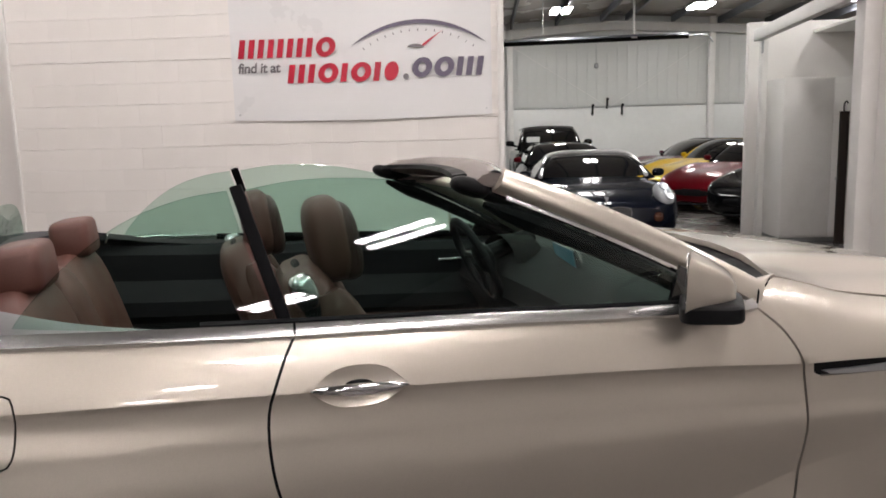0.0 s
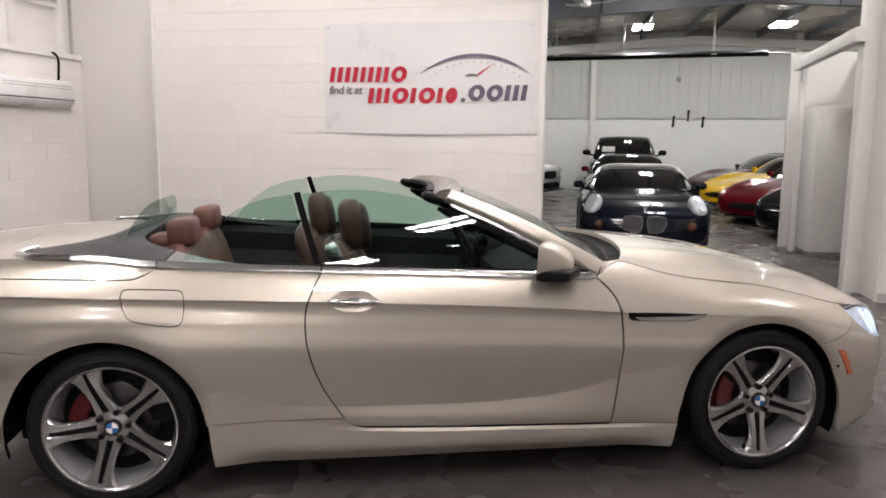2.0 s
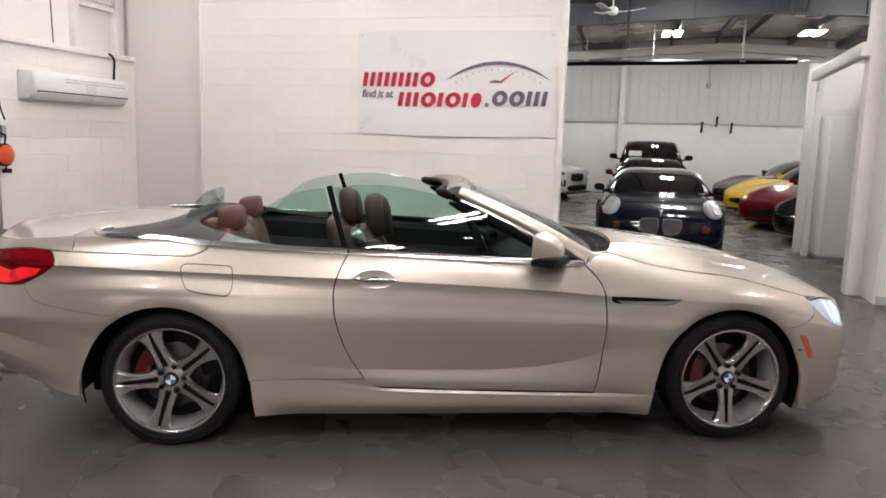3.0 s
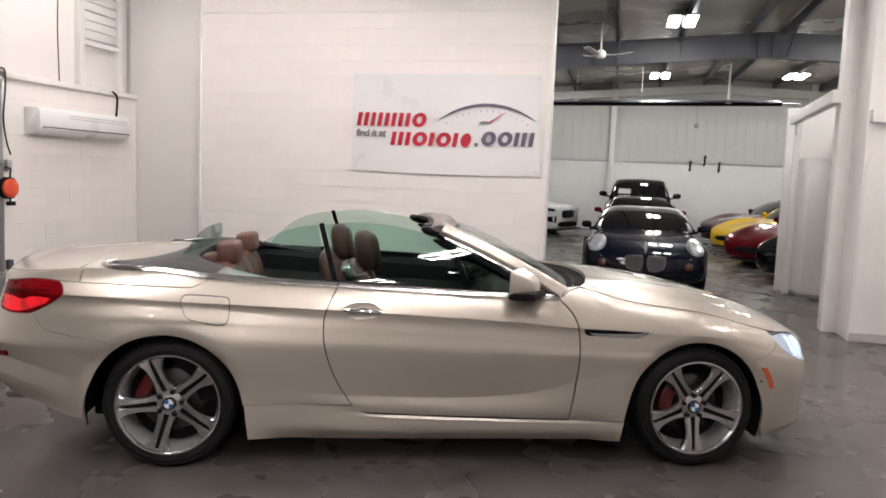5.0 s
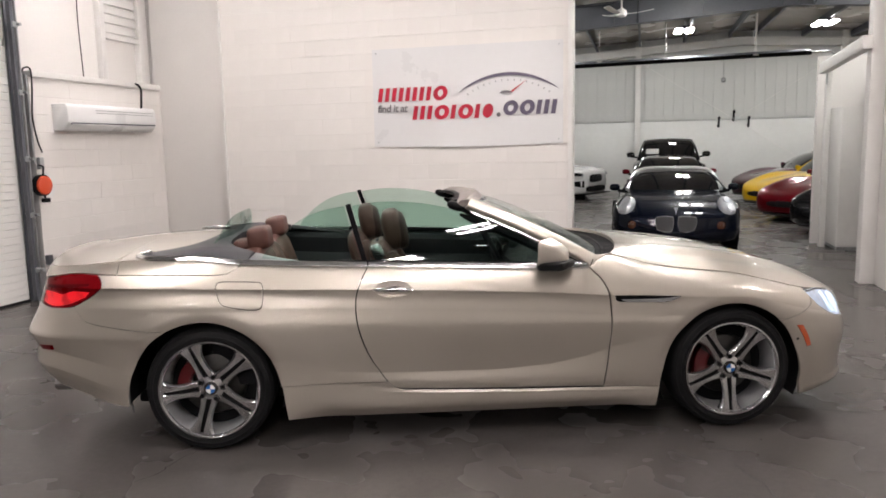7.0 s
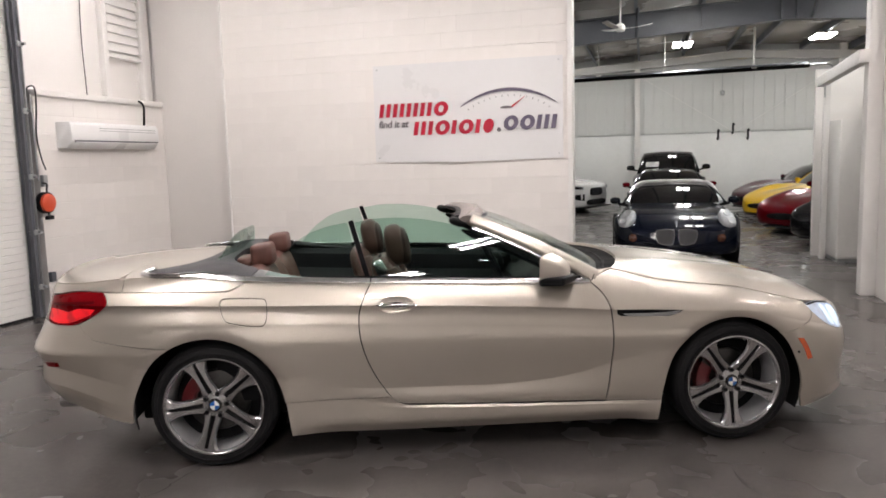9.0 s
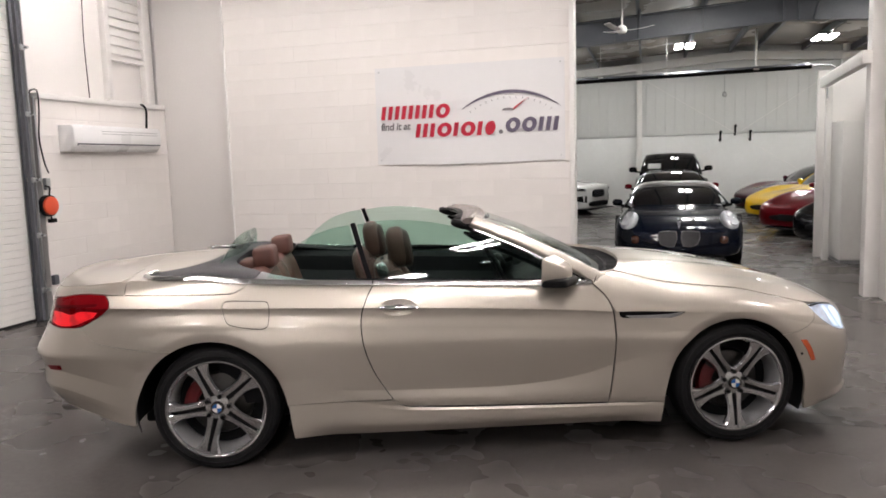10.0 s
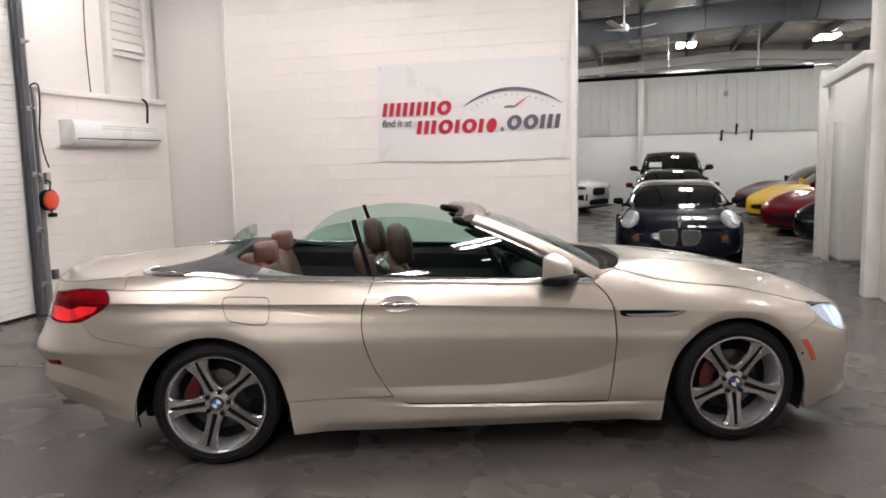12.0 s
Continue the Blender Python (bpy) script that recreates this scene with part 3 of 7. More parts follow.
wire = thing("hanging_wire", pose(LEFT_X - .06, 5.62, 0), "thin dark wire hanging down the upper wall to the ledge", "wire")
bm = bmesh.new()
tube(bm, catmull([(.0, 0, 4.9), (.02, .01, 4.0), (.01, -.01, 3.2), (.02, .0, 2.45)], 8), .006, 6)
part("lead", bm, M_BLACK_PLASTIC, wire)

# rest of the showroom, behind and beside the camera; grey walls are added, toned to set reflections
structure("wall_east", (6.70, 4.6, 2.5), (.2, 3.8, 5.0), M_PLASTER, "smooth white painted wall of the bay", "wall")
structure("wall_bay_south", (5.73, 2.68, 2.5), (1.74, .2, 5.0), M_PLASTER, "smooth white painted wall of the bay", "wall")
structure("wall_east_south", (RIGHT_X + .12, -5.4, 2.5), (.24, 16.4, 5.0), M_GREY_WALL, "unseen grey wall added to close the showroom", "wall", .01)
structure("wall_south", (.2, -13.7, 2.5), (9.2, .2, 5.0), M_GREY_WALL, "unseen grey wall added behind the showroom", "wall")
structure("wall_west_south", (LEFT_X - .12, -6.85, 2.5), (.2, 13.7, 5.0), M_GREY_WALL, "unseen grey wall added to close the showroom", "wall")
structure("wall_west_head", (LEFT_X - .12, 2.25, 4.4), (.2, 4.7, 1.2), M_PLASTER, "white wall over the roller door", "wall")
# added ceiling out of view, coloured dark to hold reflections down
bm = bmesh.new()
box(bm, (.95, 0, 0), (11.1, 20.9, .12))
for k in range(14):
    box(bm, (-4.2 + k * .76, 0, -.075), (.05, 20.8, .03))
tagged(part("ceiling", bm, M_CEIL, None, "", Matrix.Translation((.2, -3.3, CEIL + .06))), "unseen showroom ceiling, kept dark so the car's glass reflects little", "ceiling", kind="structure")

# sectional door at the far left, its track and fittings
door = thing("door_1", pose(LEFT_X - .05, 2.25, 0), "white ribbed sectional garage door, closed", "garage door", kind="structure")
bm = bmesh.new()
box(bm, (0, 0, 1.9), (.045, 4.45, 3.8))
part("door_core", bm, M_WHITE_PLASTIC, door)
rib = None
for k in range(47):
    bm = bmesh.new()
    box(bm, (0, 0, 0), (.012, 4.45, .076), .004, seg=1)
    if rib is None:
        rib = part("panel", bm, M_TRIM, door, m=Matrix.Translation((.027, 0, .045 + k * .08)))
    else:
        bm.free()
        put_mesh("panel", rib.data, door, m=Matrix.Translation((.027, 0, .045 + k * .08)))
box_part("bottom_seal", (.025, 0, .015), (.03, 4.45, .03), M_BLACK_PLASTIC, door)

track = thing("door_track", pose(LEFT_X + .02, 4.52, 0), "grey steel guide track of the garage door", "door track")
box_part("angle", (.0, .05, 2.1), (.09, .012, 4.2), M_GALV, track)
box_part("angle", (-.02, 0, 2.1), (.012, .1, 4.2), M_STEEL, track)
bm = bmesh.new()
loft(bm, [[(.03, -.06, z), (.075, -.06, z), (.075, -.02, z), (.065, -.02, z), (.065, -.05, z), (.03, -.05, z)] for z in (.02, 4.2)])
part("rail", bm, M_STEEL, track, "dark steel roller rail")
for z in (.35, .95, 1.55, 2.25, 2.95):
    b = box_part("bracket", (.05, -.01, z), (.08, .07, .055), M_GALV, track, bevel=.006)
    bm = bmesh.new()
    lathe(bm, [(0, .0), (.016, 0), (.016, .05), (0, .05)], 12, "x")
    part("roller", bm, M_GALV, b, m=Matrix.Translation((.03, .02, 0)))

# wall air conditioner
ac = thing("air_conditioner", pose(LEFT_X + .005, 5.80, 1.86), "white wall-mounted split air conditioner", "air conditioner")
prof = [(0, 0), (.13, 0), (.19, .05), (.215, .12), (.205, .26), (.18, .30), (0, .30)]
bm = bmesh.new()
rings = []
for y, k in ((-.785, .96), (-.775, 1), (.785, 1), (.795, .96)):
    rings.append([(x * k, y, .15 + (z - .15) * k) for x, z in prof])
loft(bm, rings)
part("casing", bm, M_WHITE_PLASTIC, ac, angle=50)
box_part("outlet", (.201, .02, .078), (.014, 1.50, .026), M_STEEL, ac, "dark air outlet slot", .003, pose(0, 0, 0, 0, 20, 0))
box_part("flap", (.206, .02, .066), (.010, 1.48, .012), M_WHITE_PLASTIC, ac, "", .002, pose(0, 0, 0, 0, 35, 0))
for z in (.205, .235):
    box_part("groove", (.2085, .20, z), (.006, 1.05, .006), M_GALV, ac, "", .001)
bm = bmesh.new()
tube(bm, catmull([(.05, .72, .30), (.06, .72, .42), (.07, .71, .56), (.04, .66, .62), (-.02, .62, .60)], 6), .014)
part("pipe", bm, M_BLACK_PLASTIC, ac, "black insulated refrigerant pipe")

# cable, switch box and orange reel beside the door
cable = thing("hanging_cable", pose(LEFT_X + .02, 4.66, 0), "black cable looped over the ledge down the wall", "cable")
bm = bmesh.new()
tube(bm, catmull([(.02, -.07, 2.0), (.03, -.07, 2.44), (.04, -.03, 2.52), (.05, .03, 2.50), (.05, .03, 2.3), (.03, .02, 2.0), (.03, .06, 1.75), (.03, .11, 1.62)], 8), .0085)
part("lead", bm, M_BLACK_PLASTIC, cable)
bm = bmesh.new()
tube(bm, [(.01, .0, 2.45), (.01, .01, 1.5)], .011)
part("conduit", bm, M_GALV, cable, "thin grey conduit")
box_part("socket_box", (.03, .07, 1.50), (.05, .06, .13), M_GALV, cable, "grey metal socket box", .006)
reel = thing("cord_reel", pose(LEFT_X + .10, 4.70, 1.26), "orange and black retractable cord reel hanging on the wall", "cord reel")
bm = bmesh.new()
lathe(bm, [(0, -.085), (.09, -.085), (.118, -.06), (.118, .0), (0, .0)], 28, "x")
part("drum", bm, M_BLACK_PLASTIC, reel)
bm = bmesh.new()
lathe(bm, [(0, .035), (.08, .035), (.100, .022), (.104, .0), (0, .0)], 28, "x")
part("cover", bm, M_ORANGE, reel, "orange reel cover")
box_part("plug", (.0, .01, -.165), (.05, .09, .045), M_BLACK_PLASTIC, reel, "", .008)
bm = bmesh.new()
tube(bm, catmull([(0, 0, -.15), (0, .0, -.10), (0, .0, .12), (0, .01, .2), (-.05, .0, .22)], 5), .009)
part("cord", bm, M_BLACK_PLASTIC, reel)
box_part("bracket", (-.03, .08, .02), (.03, .02, .10), M_GALV, reel, "", .003)

# wall socket low on the wall by the door
sock = thing("wall_socket", pose(LEFT_X + .02, 4.76, .42), "small grey surface socket low on the wall", "socket")
box_part("box", (0, 0, 0), (.05, .07, .11), M_STEEL, sock, "", .006)


def panel_lamp(at, mat, length, width, gap, drop, category_group, rz=0):
    lamp = thing("ceiling_light", pose(*at, 0, 0, rz), "twin-panel white ceiling light, switched on", "ceiling light", category_group)
    bm = bmesh.new()
    box(bm, (0, 0, .055), (.10, length * .9, .05), .008)
    box(bm, (0, 0, .024), (2 * width + gap + .06, length + .05, .014), .003)
    part("housing", bm, M_STEEL, lamp)
    for sx in (-1, 1):
        box_part("light_panel", (sx * (width + gap) / 2, 0, 0), (width, length, .03), mat, lamp, "bright diffuser panel", .004)
    for sy in (-1, 1):
        bm = bmesh.new()
        tube(bm, [(0, sy * length * .35, .08), (0, sy * length * .35, .08 + drop)], .006)
        part("hanger", bm, M_GALV, lamp)
    return lamp


# the lamps at x 3.2 and 5.2 are added to brighten the right side
for x, y, z in ((-3.0, 5.0, 4.25), (-1.1, 5.0, 4.2), (.7, 4.7, 3.95), (3.2, 4.9, 3.85), (.1, 2.3, 3.6), (2.53, 2.3, 3.6), (-.75, -.1, 3.6), (2.48, -.13, 3.6), (-.5, -1.75, 3.6), (2.25, -1.97, 3.6),
                (.1, -5.1, 3.6), (2.53, -5.1, 3.6), (2.53, -7.6, 3.6), (5.2, 4.3, 3.9)):
    panel_lamp((x, y, z), M_PANEL_LAMP, .64, .072, .10, CEIL - z - .1, "showroom lamps", -31.5)

# ---- the hall behind: steel frame, lined roof, clad end wall ----
RIDGE_X, RIDGE_Z, FALL = 5.08, 4.94, .058


def roof_z(x):
    return RIDGE_Z - FALL * abs(x - RIDGE_X)


bm = bmesh.new()
for x0, x1 in ((-7.5, RIDGE_X), (RIDGE_X, 14.5)):
    loft(bm, [[(x, 7.2, roof_z(x)), (x, 23.3, roof_z(x)), (x, 23.3, roof_z(x) + .1), (x, 7.2, roof_z(x) + .1)] for x in (x0, x1)])
tagged(part("ceiling_hall", bm, M_ROOF), "pale insulated metal roof lining between steel purlins", "ceiling", kind="structure")

structure("wall_far", (3.5, BACK_Y + .1, 1.12), (22, .2, 2.24), M_SHEET, "smooth white lower part of the hall's end wall", "wall")
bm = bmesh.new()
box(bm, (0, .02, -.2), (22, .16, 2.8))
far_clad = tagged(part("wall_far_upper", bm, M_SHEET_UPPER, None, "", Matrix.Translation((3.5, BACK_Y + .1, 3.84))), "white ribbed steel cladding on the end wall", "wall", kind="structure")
bm = bmesh.new()
box(bm, (0, 0, 0), (.291, .012, 2.55), .005, seg=1)
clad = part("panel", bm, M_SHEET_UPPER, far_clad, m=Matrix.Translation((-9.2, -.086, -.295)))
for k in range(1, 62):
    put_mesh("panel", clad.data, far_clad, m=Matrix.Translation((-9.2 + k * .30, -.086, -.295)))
structure("trim", (3.5, BACK_Y - .012, 2.235), (22, .025, .010), M_GALV, "thin grey flashing along the end wall", "trim")
structure("wall_hall_west", (-7.4, 15.2, 2.5), (.2, 16, 5.0), M_SHEET, "white clad side wall of the hall", "wall")
structure("wall_hall_east", (14.4, 15.2, 2.5), (.2, 16, 5.2), M_SHEET, "white clad side wall of the hall", "wall")
structure("wall_hall_south", (-5.85, 7.2, 2.5), (3.2, .2, 5.2), M_PLASTER, "white wall between hall and showroom", "wall")
structure("wall_hall_south", (9.7, 7.0, 2.5), (9.6, .2, 5.2), M_PLASTER, "white wall between hall and showroom", "wall")
structure("wall_over_opening", (3.0, 6.96, 4.75), (3.2, .2, .6), M_PLASTER, "white wall over the opening to the hall", "wall")
for x in (2.04, 8.0):
    structure("column", (x, BACK_Y - .1, 2.4), (.17, .18, 4.8), M_TRIM, "white painted steel column at the end wall", "column", .006)


def sloped_beam(name, y, depth, width, x0, x1, z_off, mat, label, flange=.02):
    """An I-beam that follows the roof's two slopes, its web in the middle."""
    bm = bmesh.new()
    xs = [x0, RIDGE_X, x1]
    for zc, h, w in ((0, flange, width), (-depth, flange, width), (-depth / 2, depth, flange)):
        loft(bm, [[(x, y - w / 2, roof_z(x) + z_off + zc - h / 2), (x, y + w / 2, roof_z(x) + z_off + zc - h / 2),
                   (x, y + w / 2, roof_z(x) + z_off + zc + h / 2), (x, y - w / 2, roof_z(x) + z_off + zc + h / 2)] for x in xs])
    return tagged(part(name, bm, mat), label, "beam", kind="structure")


sloped_beam("rafter", 14.7, .49, .22, -7.3, 14.3, -.20, M_STEEL, "deep grey painted steel rafter across the hall")
sloped_beam("rafter", 7.55, .49, .22, -7.3, 14.3, -.20, M_STEEL, "deep grey painted steel rafter across the hall")
sloped_beam("end_rafter", BACK_Y - .15, .22, .2, -7.3, 14.3, -.22, M_TRIM, "white painted beam at the top of the end wall")
for x in (RIDGE_X - .14, RIDGE_X + .14):
    structure("splice_plate", (x, 14.7, roof_z(x) - .445), (.03, .24, .52), M_STEEL, "steel splice plate in the rafter", "plate", .003)
for x in (1.6, 3.4, 6.6, 8.6):
    structure("stiffener", (x, 14.7, roof_z(x) - .445), (.014, .20, .47), M_STEEL, "grey steel web stiffener", "plate", .002)

# purlins under the lining, and braces down to the rafters
for k, x in enumerate((-5.89, -4.56, -3.23, -1.90, -.57, .76, 2.09, 3.42, 4.75, 5.49, 6.83, 8.18, 9.53, 10.88, 12.23)):
    bm = bmesh.new()
    z = roof_z(x) - .10
    loft(bm, [[(x - .035, y, z - .09), (x + .035, y, z - .09), (x + .035, y, z - .078), (x - .023, y, z - .078), (x - .023, y, z + .09), (x - .035, y, z + .09)] for y in (7.3, 23.1)])
    tagged(part("purlin", bm, M_STEEL), "grey steel purlin under the roof lining", "purlin", kind="structure")
for x in (.76, 2.09, 5.49, 8.18):
    for s in (-1, 1):
        bm = bmesh.new()
        tube(bm, [(x, 14.7 + s * .05, roof_z(x) - .66), (x + .04, 14.7 + s * .62, roof_z(x) - .18)], .03, 4)
        tagged(part("brace", bm, M_STEEL), "short grey steel brace", "brace", kind="structure")
# crossed tie rods on the end wall
for a, b in (((2.1, 4.1), (7.9, .35)), ((7.9, 4.1), (2.1, .35))):
    bm = bmesh.new()
    tube(bm, [(a[0], BACK_Y - .05, a[1]), (b[0], BACK_Y - .05, b[1])], .006, 6)
    tagged(part("tie_rod", bm, M_TRIM), "thin white painted diagonal tie rod", "tie rod", kind="structure")

# three dark hooks on the end wall
for x, z in ((4.52, 2.17), (4.955, 2.35), (5.40, 2.16)):
    hook = thing("wall_hook", pose(x, BACK_Y - .03, z), "dark iron hook bracket on the white end wall", "hook", "hooks on the end wall")
    box_part("plate", (0, 0, 0), (.06, .02, .30), M_BLACK_PLASTIC, hook, "", .004)
    bm = bmesh.new()
    tube(bm, catmull([(0, -.01, .13), (.0, -.10, .15), (.03, -.12, .1)], 5), .022)
    part("arm", bm, M_BLACK_PLASTIC, hook)
    bm = bmesh.new()
    tube(bm, catmull([(0, -.01, -.13), (-.02, -.10, -.16), (-.05, -.12, -.10)], 5), .022)
    part("hook_tip", bm, M_BLACK_PLASTIC, hook)
sensor = thing("alarm_sensor", pose(4.62, BACK_Y - .06, 3.46), "small grey alarm sensor on the end wall", "sensor")
bm = bmesh.new()
cushion(bm, (0, 0, 0), (.13, .10, .15))
part("case", bm, M_GALV, sensor)
bm = bmesh.new()
tube(bm, [(0, .04, .06), (0, .04, .8)], .008)
part("cable", bm, M_GALV, sensor)

# radiant tube heater hung across the hall
heater = thing("tube_heater", pose(0, 20.0, 0), "long black radiant tube heater hung under the roof", "heater")
bm = bmesh.new()
tube(bm, [(.0, 0, 3.77), (6.5, 0, 3.85)], .060, 14)
part("tube", bm, M_BLACK_PLASTIC, heater)
bm = bmesh.new()
loft(bm, [[(x, -.13, z + .02), (x, -.07, z + .085), (x, .07, z + .085), (x, .13, z + .02), (x, .12, z + .02), (x, .065, z + .077), (x, -.065, z + .077), (x, -.12, z + .02)] for x, z in ((.0, 3.78), (6.45, 3.86))])
part("reflector", bm, M_STEEL, heater, "bent dark reflector hood")
bm = bmesh.new()
tube(bm, catmull([(6.48, 0, 3.86), (6.8, 0, 3.87), (7.0, 0, 3.84), (7.15, .1, 3.7)], 6), .02)
part("gas_pipe", bm, M_GALV, heater, "silver gas pipe")
for x in (1.0, 2.8, 5.12):
    bm = bmesh.new()
    tube(bm, [(x, 0, 3.86), (x, 0, roof_z(x))], .03 if x > 5 else .008, 8)
    part("hanger", bm, M_TRIM, heater)
    box_part("clamp", (x, 0, 3.86), (.14, .2, .05), M_TRIM, heater, "", .006)

# white ceiling fan
fan = thing("ceiling_fan", pose(1.79, 13.54, 4.10), "white three-blade ceiling fan on a down rod, at rest", "ceiling fan")
bm = bmesh.new()
lathe(bm, [(0, -.05), (.07, -.05), (.10, -.02), (.10, .06), (.06, .10), (.02, .12), (0, .12)], 24, "z")
part("motor", bm, M_TRIM, fan)
bm = bmesh.new()
tube(bm, [(0, 0, .1), (0, 0, .655)], .018)
part("down_rod", bm, M_TRIM, fan)
for a in (4, 124, 244):
    bm = bmesh.new()
    loft(bm, [[(r, -w, z), (r, w, z + .02), (r, w, z + .028), (r, -w, z + .008)] for r, w, z in ((.09, .03, .0), (.2, .06, .0), (.4, .065, .02), (.62, .06, .06))])
    part("blade", bm, M_TRIM, fan, m=pose(0, 0, 0, 0, 0, a))

for x in (-.35, 3.27, 6.82, 10.4):
    for y in (20.1, 12.8):
        panel_lamp((x, y, 4.60), M_PANEL_HALL, .90, .19, .11, roof_z(x) - 4.69, "hall lamps")

panel_lamp((6.6, 8.6, 4.60), M_PANEL_HALL, .80, .14, .08, .14, "hall lamps")
panel_lamp((3.27, 8.9, 4.60), M_PANEL_HALL, .80, .14, .08, .14, "hall lamps")

# right of the opening: end pillar, header and post of a side room, white cupboard
structure("wall_end_pillar", (4.645, 6.965, 2.5), (.15, .17, 5.0), M_TRIM, "white painted pillar beside the opening", "pillar", .006)
structure("wall_bay_return", (4.815, 6.665, 2.5), (.19, .47, 5.0), M_PLASTER, "smooth white return wall behind the pillar", "wall", .004)
structure("wall_bay", (5.76, 6.58, 2.5), (1.70, .22, 5.0), M_PLASTER, "smooth white painted wall of the bay", "wall", .004)
# low board with a rounded shoulder, and a ledge over it
bm = bmesh.new()
prism(bm, [(0, .09), (1.84, .09), (1.84, 2.03), (.20, 2.03), (.12, 2.015), (.05, 1.96), (.012, 1.88), (0, 1.78)], .06, pose(4.735, 6.465, 0, 90, 0, 0), .006)
tagged(part("wall_panel", bm, M_TRIM), "low white board with a rounded upper corner", "wall panel", kind="structure")
structure("baseboard", (5.66, 6.435, .045), (1.86, .06, .09), M_GREY_WALL, "grey base strip under the white board", "baseboard", .004)
structure("wall_ledge", (5.68, 6.40, 2.345), (1.88, .14, .13), M_TRIM, "white ledge along the wall", "ledge", .006)
bm = bmesh.new()
box(bm, (0, 0, 0), (.10, 3.16, .14), .005)
tagged(part("header_beam", bm, M_TRIM, None, "", pose(4.63, 8.40, 2.585, 0, 0, -4.2)), "white painted header beam over the side doorway", "beam", kind="structure")
structure("door_post", (4.825, 9.97, 1.30), (.075, .11, 2.60), M_TRIM, "white painted door post", "post", .006)
structure("post_bracket", (4.785, 9.90, 2.44), (.012, .05, .16), M_GALV, "small metal bracket at the head of the post", "bracket", .003)
# board added above the header to keep hall light off the side room
structure("side_room_shade_board", (7.40, 8.72, 2.66), (3.64, 3.2, .04), M_PLASTER, "plain board added over the side room to shade it", "ceiling")
structure("side_room_wall", (7.0, 10.36, 1.40), (4.5, .1, 2.80), M_PLASTER, "grey-white partition of the side room", "wall")
cup = thing("tall_cupboard", pose(5.535, 9.85, 0), "tall plain white cupboard with two closed doors", "cupboard")
box_part("body", (0, 0, 1.04), (1.24, .68, 1.97), M_TRIM, cup, "", .006)
box_part("plinth", (0, .02, .03), (1.20, .64, .06), M_GALV, cup, "", .003)
box_part("door", (-.323, -.352, 1.045), (.588, .02, 1.93), M_TRIM, cup, "", .004)
dr = box_part("door", (.290, -.352, 1.045), (.625, .02, 1.93), M_TRIM, cup, "", .004)
bm = bmesh.new()
tube(bm, catmull([(-.25, -.01, -.26), (-.25, -.05, -.26), (-.25, -.06, -.26), (-.17, -.06, -.26)], 4), .012)
part("handle", bm, M_GALV, dr, "dull metal lever handle")
board = thing("leaning_board", pose(5.62, 9.44, 0, 0, 0, 0), "tall narrow dark brown board with a hook, standing beside the cupboard", "board")
bm = bmesh.new()
loft(bm, [[(-.05, -.018, z), (.05, -.018, z), (.056, .018, z), (-.05, .018, z)] for z in (0, .5, 1.1, 1.6)])
part("plank", bm, surface("dark_brown_wood", (.022, .012, .009), .6, vary=.3, scale=4, fine=60, bump=.1, stretch=(1, 1, .1)), board)
bm = bmesh.new()
tube(bm, catmull([(-.01, 0, 1.58), (-.01, 0, 1.68), (.01, -.01, 1.72), (.03, -.01, 1.69)], 5), .008, 6)
part("hook", bm, M_BLACK_PLASTIC, board)

# ---- the champagne convertible ----
from mathutils.geometry import delaunay_2d_cdt

car = thing("convertible_car", pose(-.240, 2.138, 0, 0, 0, 18.87), "champagne metallic two-door convertible with its roof folded down, brown leather seats", "car")


def inside(pts, poly):
    """Which of pts lie in the polygon."""
    x, y = pts[:, 0], pts[:, 1]
    hit = np.zeros(len(pts), bool)
    for (x0, y0), (x1, y1) in zip(poly, np.roll(poly, -1, 0)):
        cross = (y0 > y) != (y1 > y)
        hit ^= cross & (x < (x1 - x0) * (y - y0) / (y1 - y0 + 1e-15) + x0)
    return hit


def outline(*runs, step=.025):
    """A closed outline from runs of points; each run is smooth, and runs meet in corners."""
    pts = []
    for k, run in enumerate(runs):
        c = np.array(catmull(run, 10)) if len(run) > 2 else np.array([run[0], run[-1]], float)
        ln = np.concatenate([[0], np.cumsum(np.hypot(*np.diff(c, axis=0).T))])
        n = max(int(ln[-1] / step), 1)
        t = np.linspace(0, ln[-1], n + 1)
        q = np.stack([np.interp(t, ln, c[:, 0]), np.interp(t, ln, c[:, 1])], 1)
        pts.extend(q if not pts or np.hypot(*(pts[-1] - q[0])) > 1e-4 else q[1:])
    pts = np.array(pts)
    if np.hypot(*(pts[0] - pts[-1])) < 1e-4:
        pts = pts[:-1]
    return pts


def shrink(poly, by):
    """The outline moved inward."""
    area = np.sum(poly[:, 0] * np.roll(poly[:, 1], -1) - np.roll(poly[:, 0], -1) * poly[:, 1])
    d = np.roll(poly, -1, 0) - np.roll(poly, 1, 0)
    d /= np.hypot(*d.T)[:, None] + 1e-12
    n = np.stack([-d[:, 1], d[:, 0]], 1) * (1 if area > 0 else -1)
    return poly + n * by


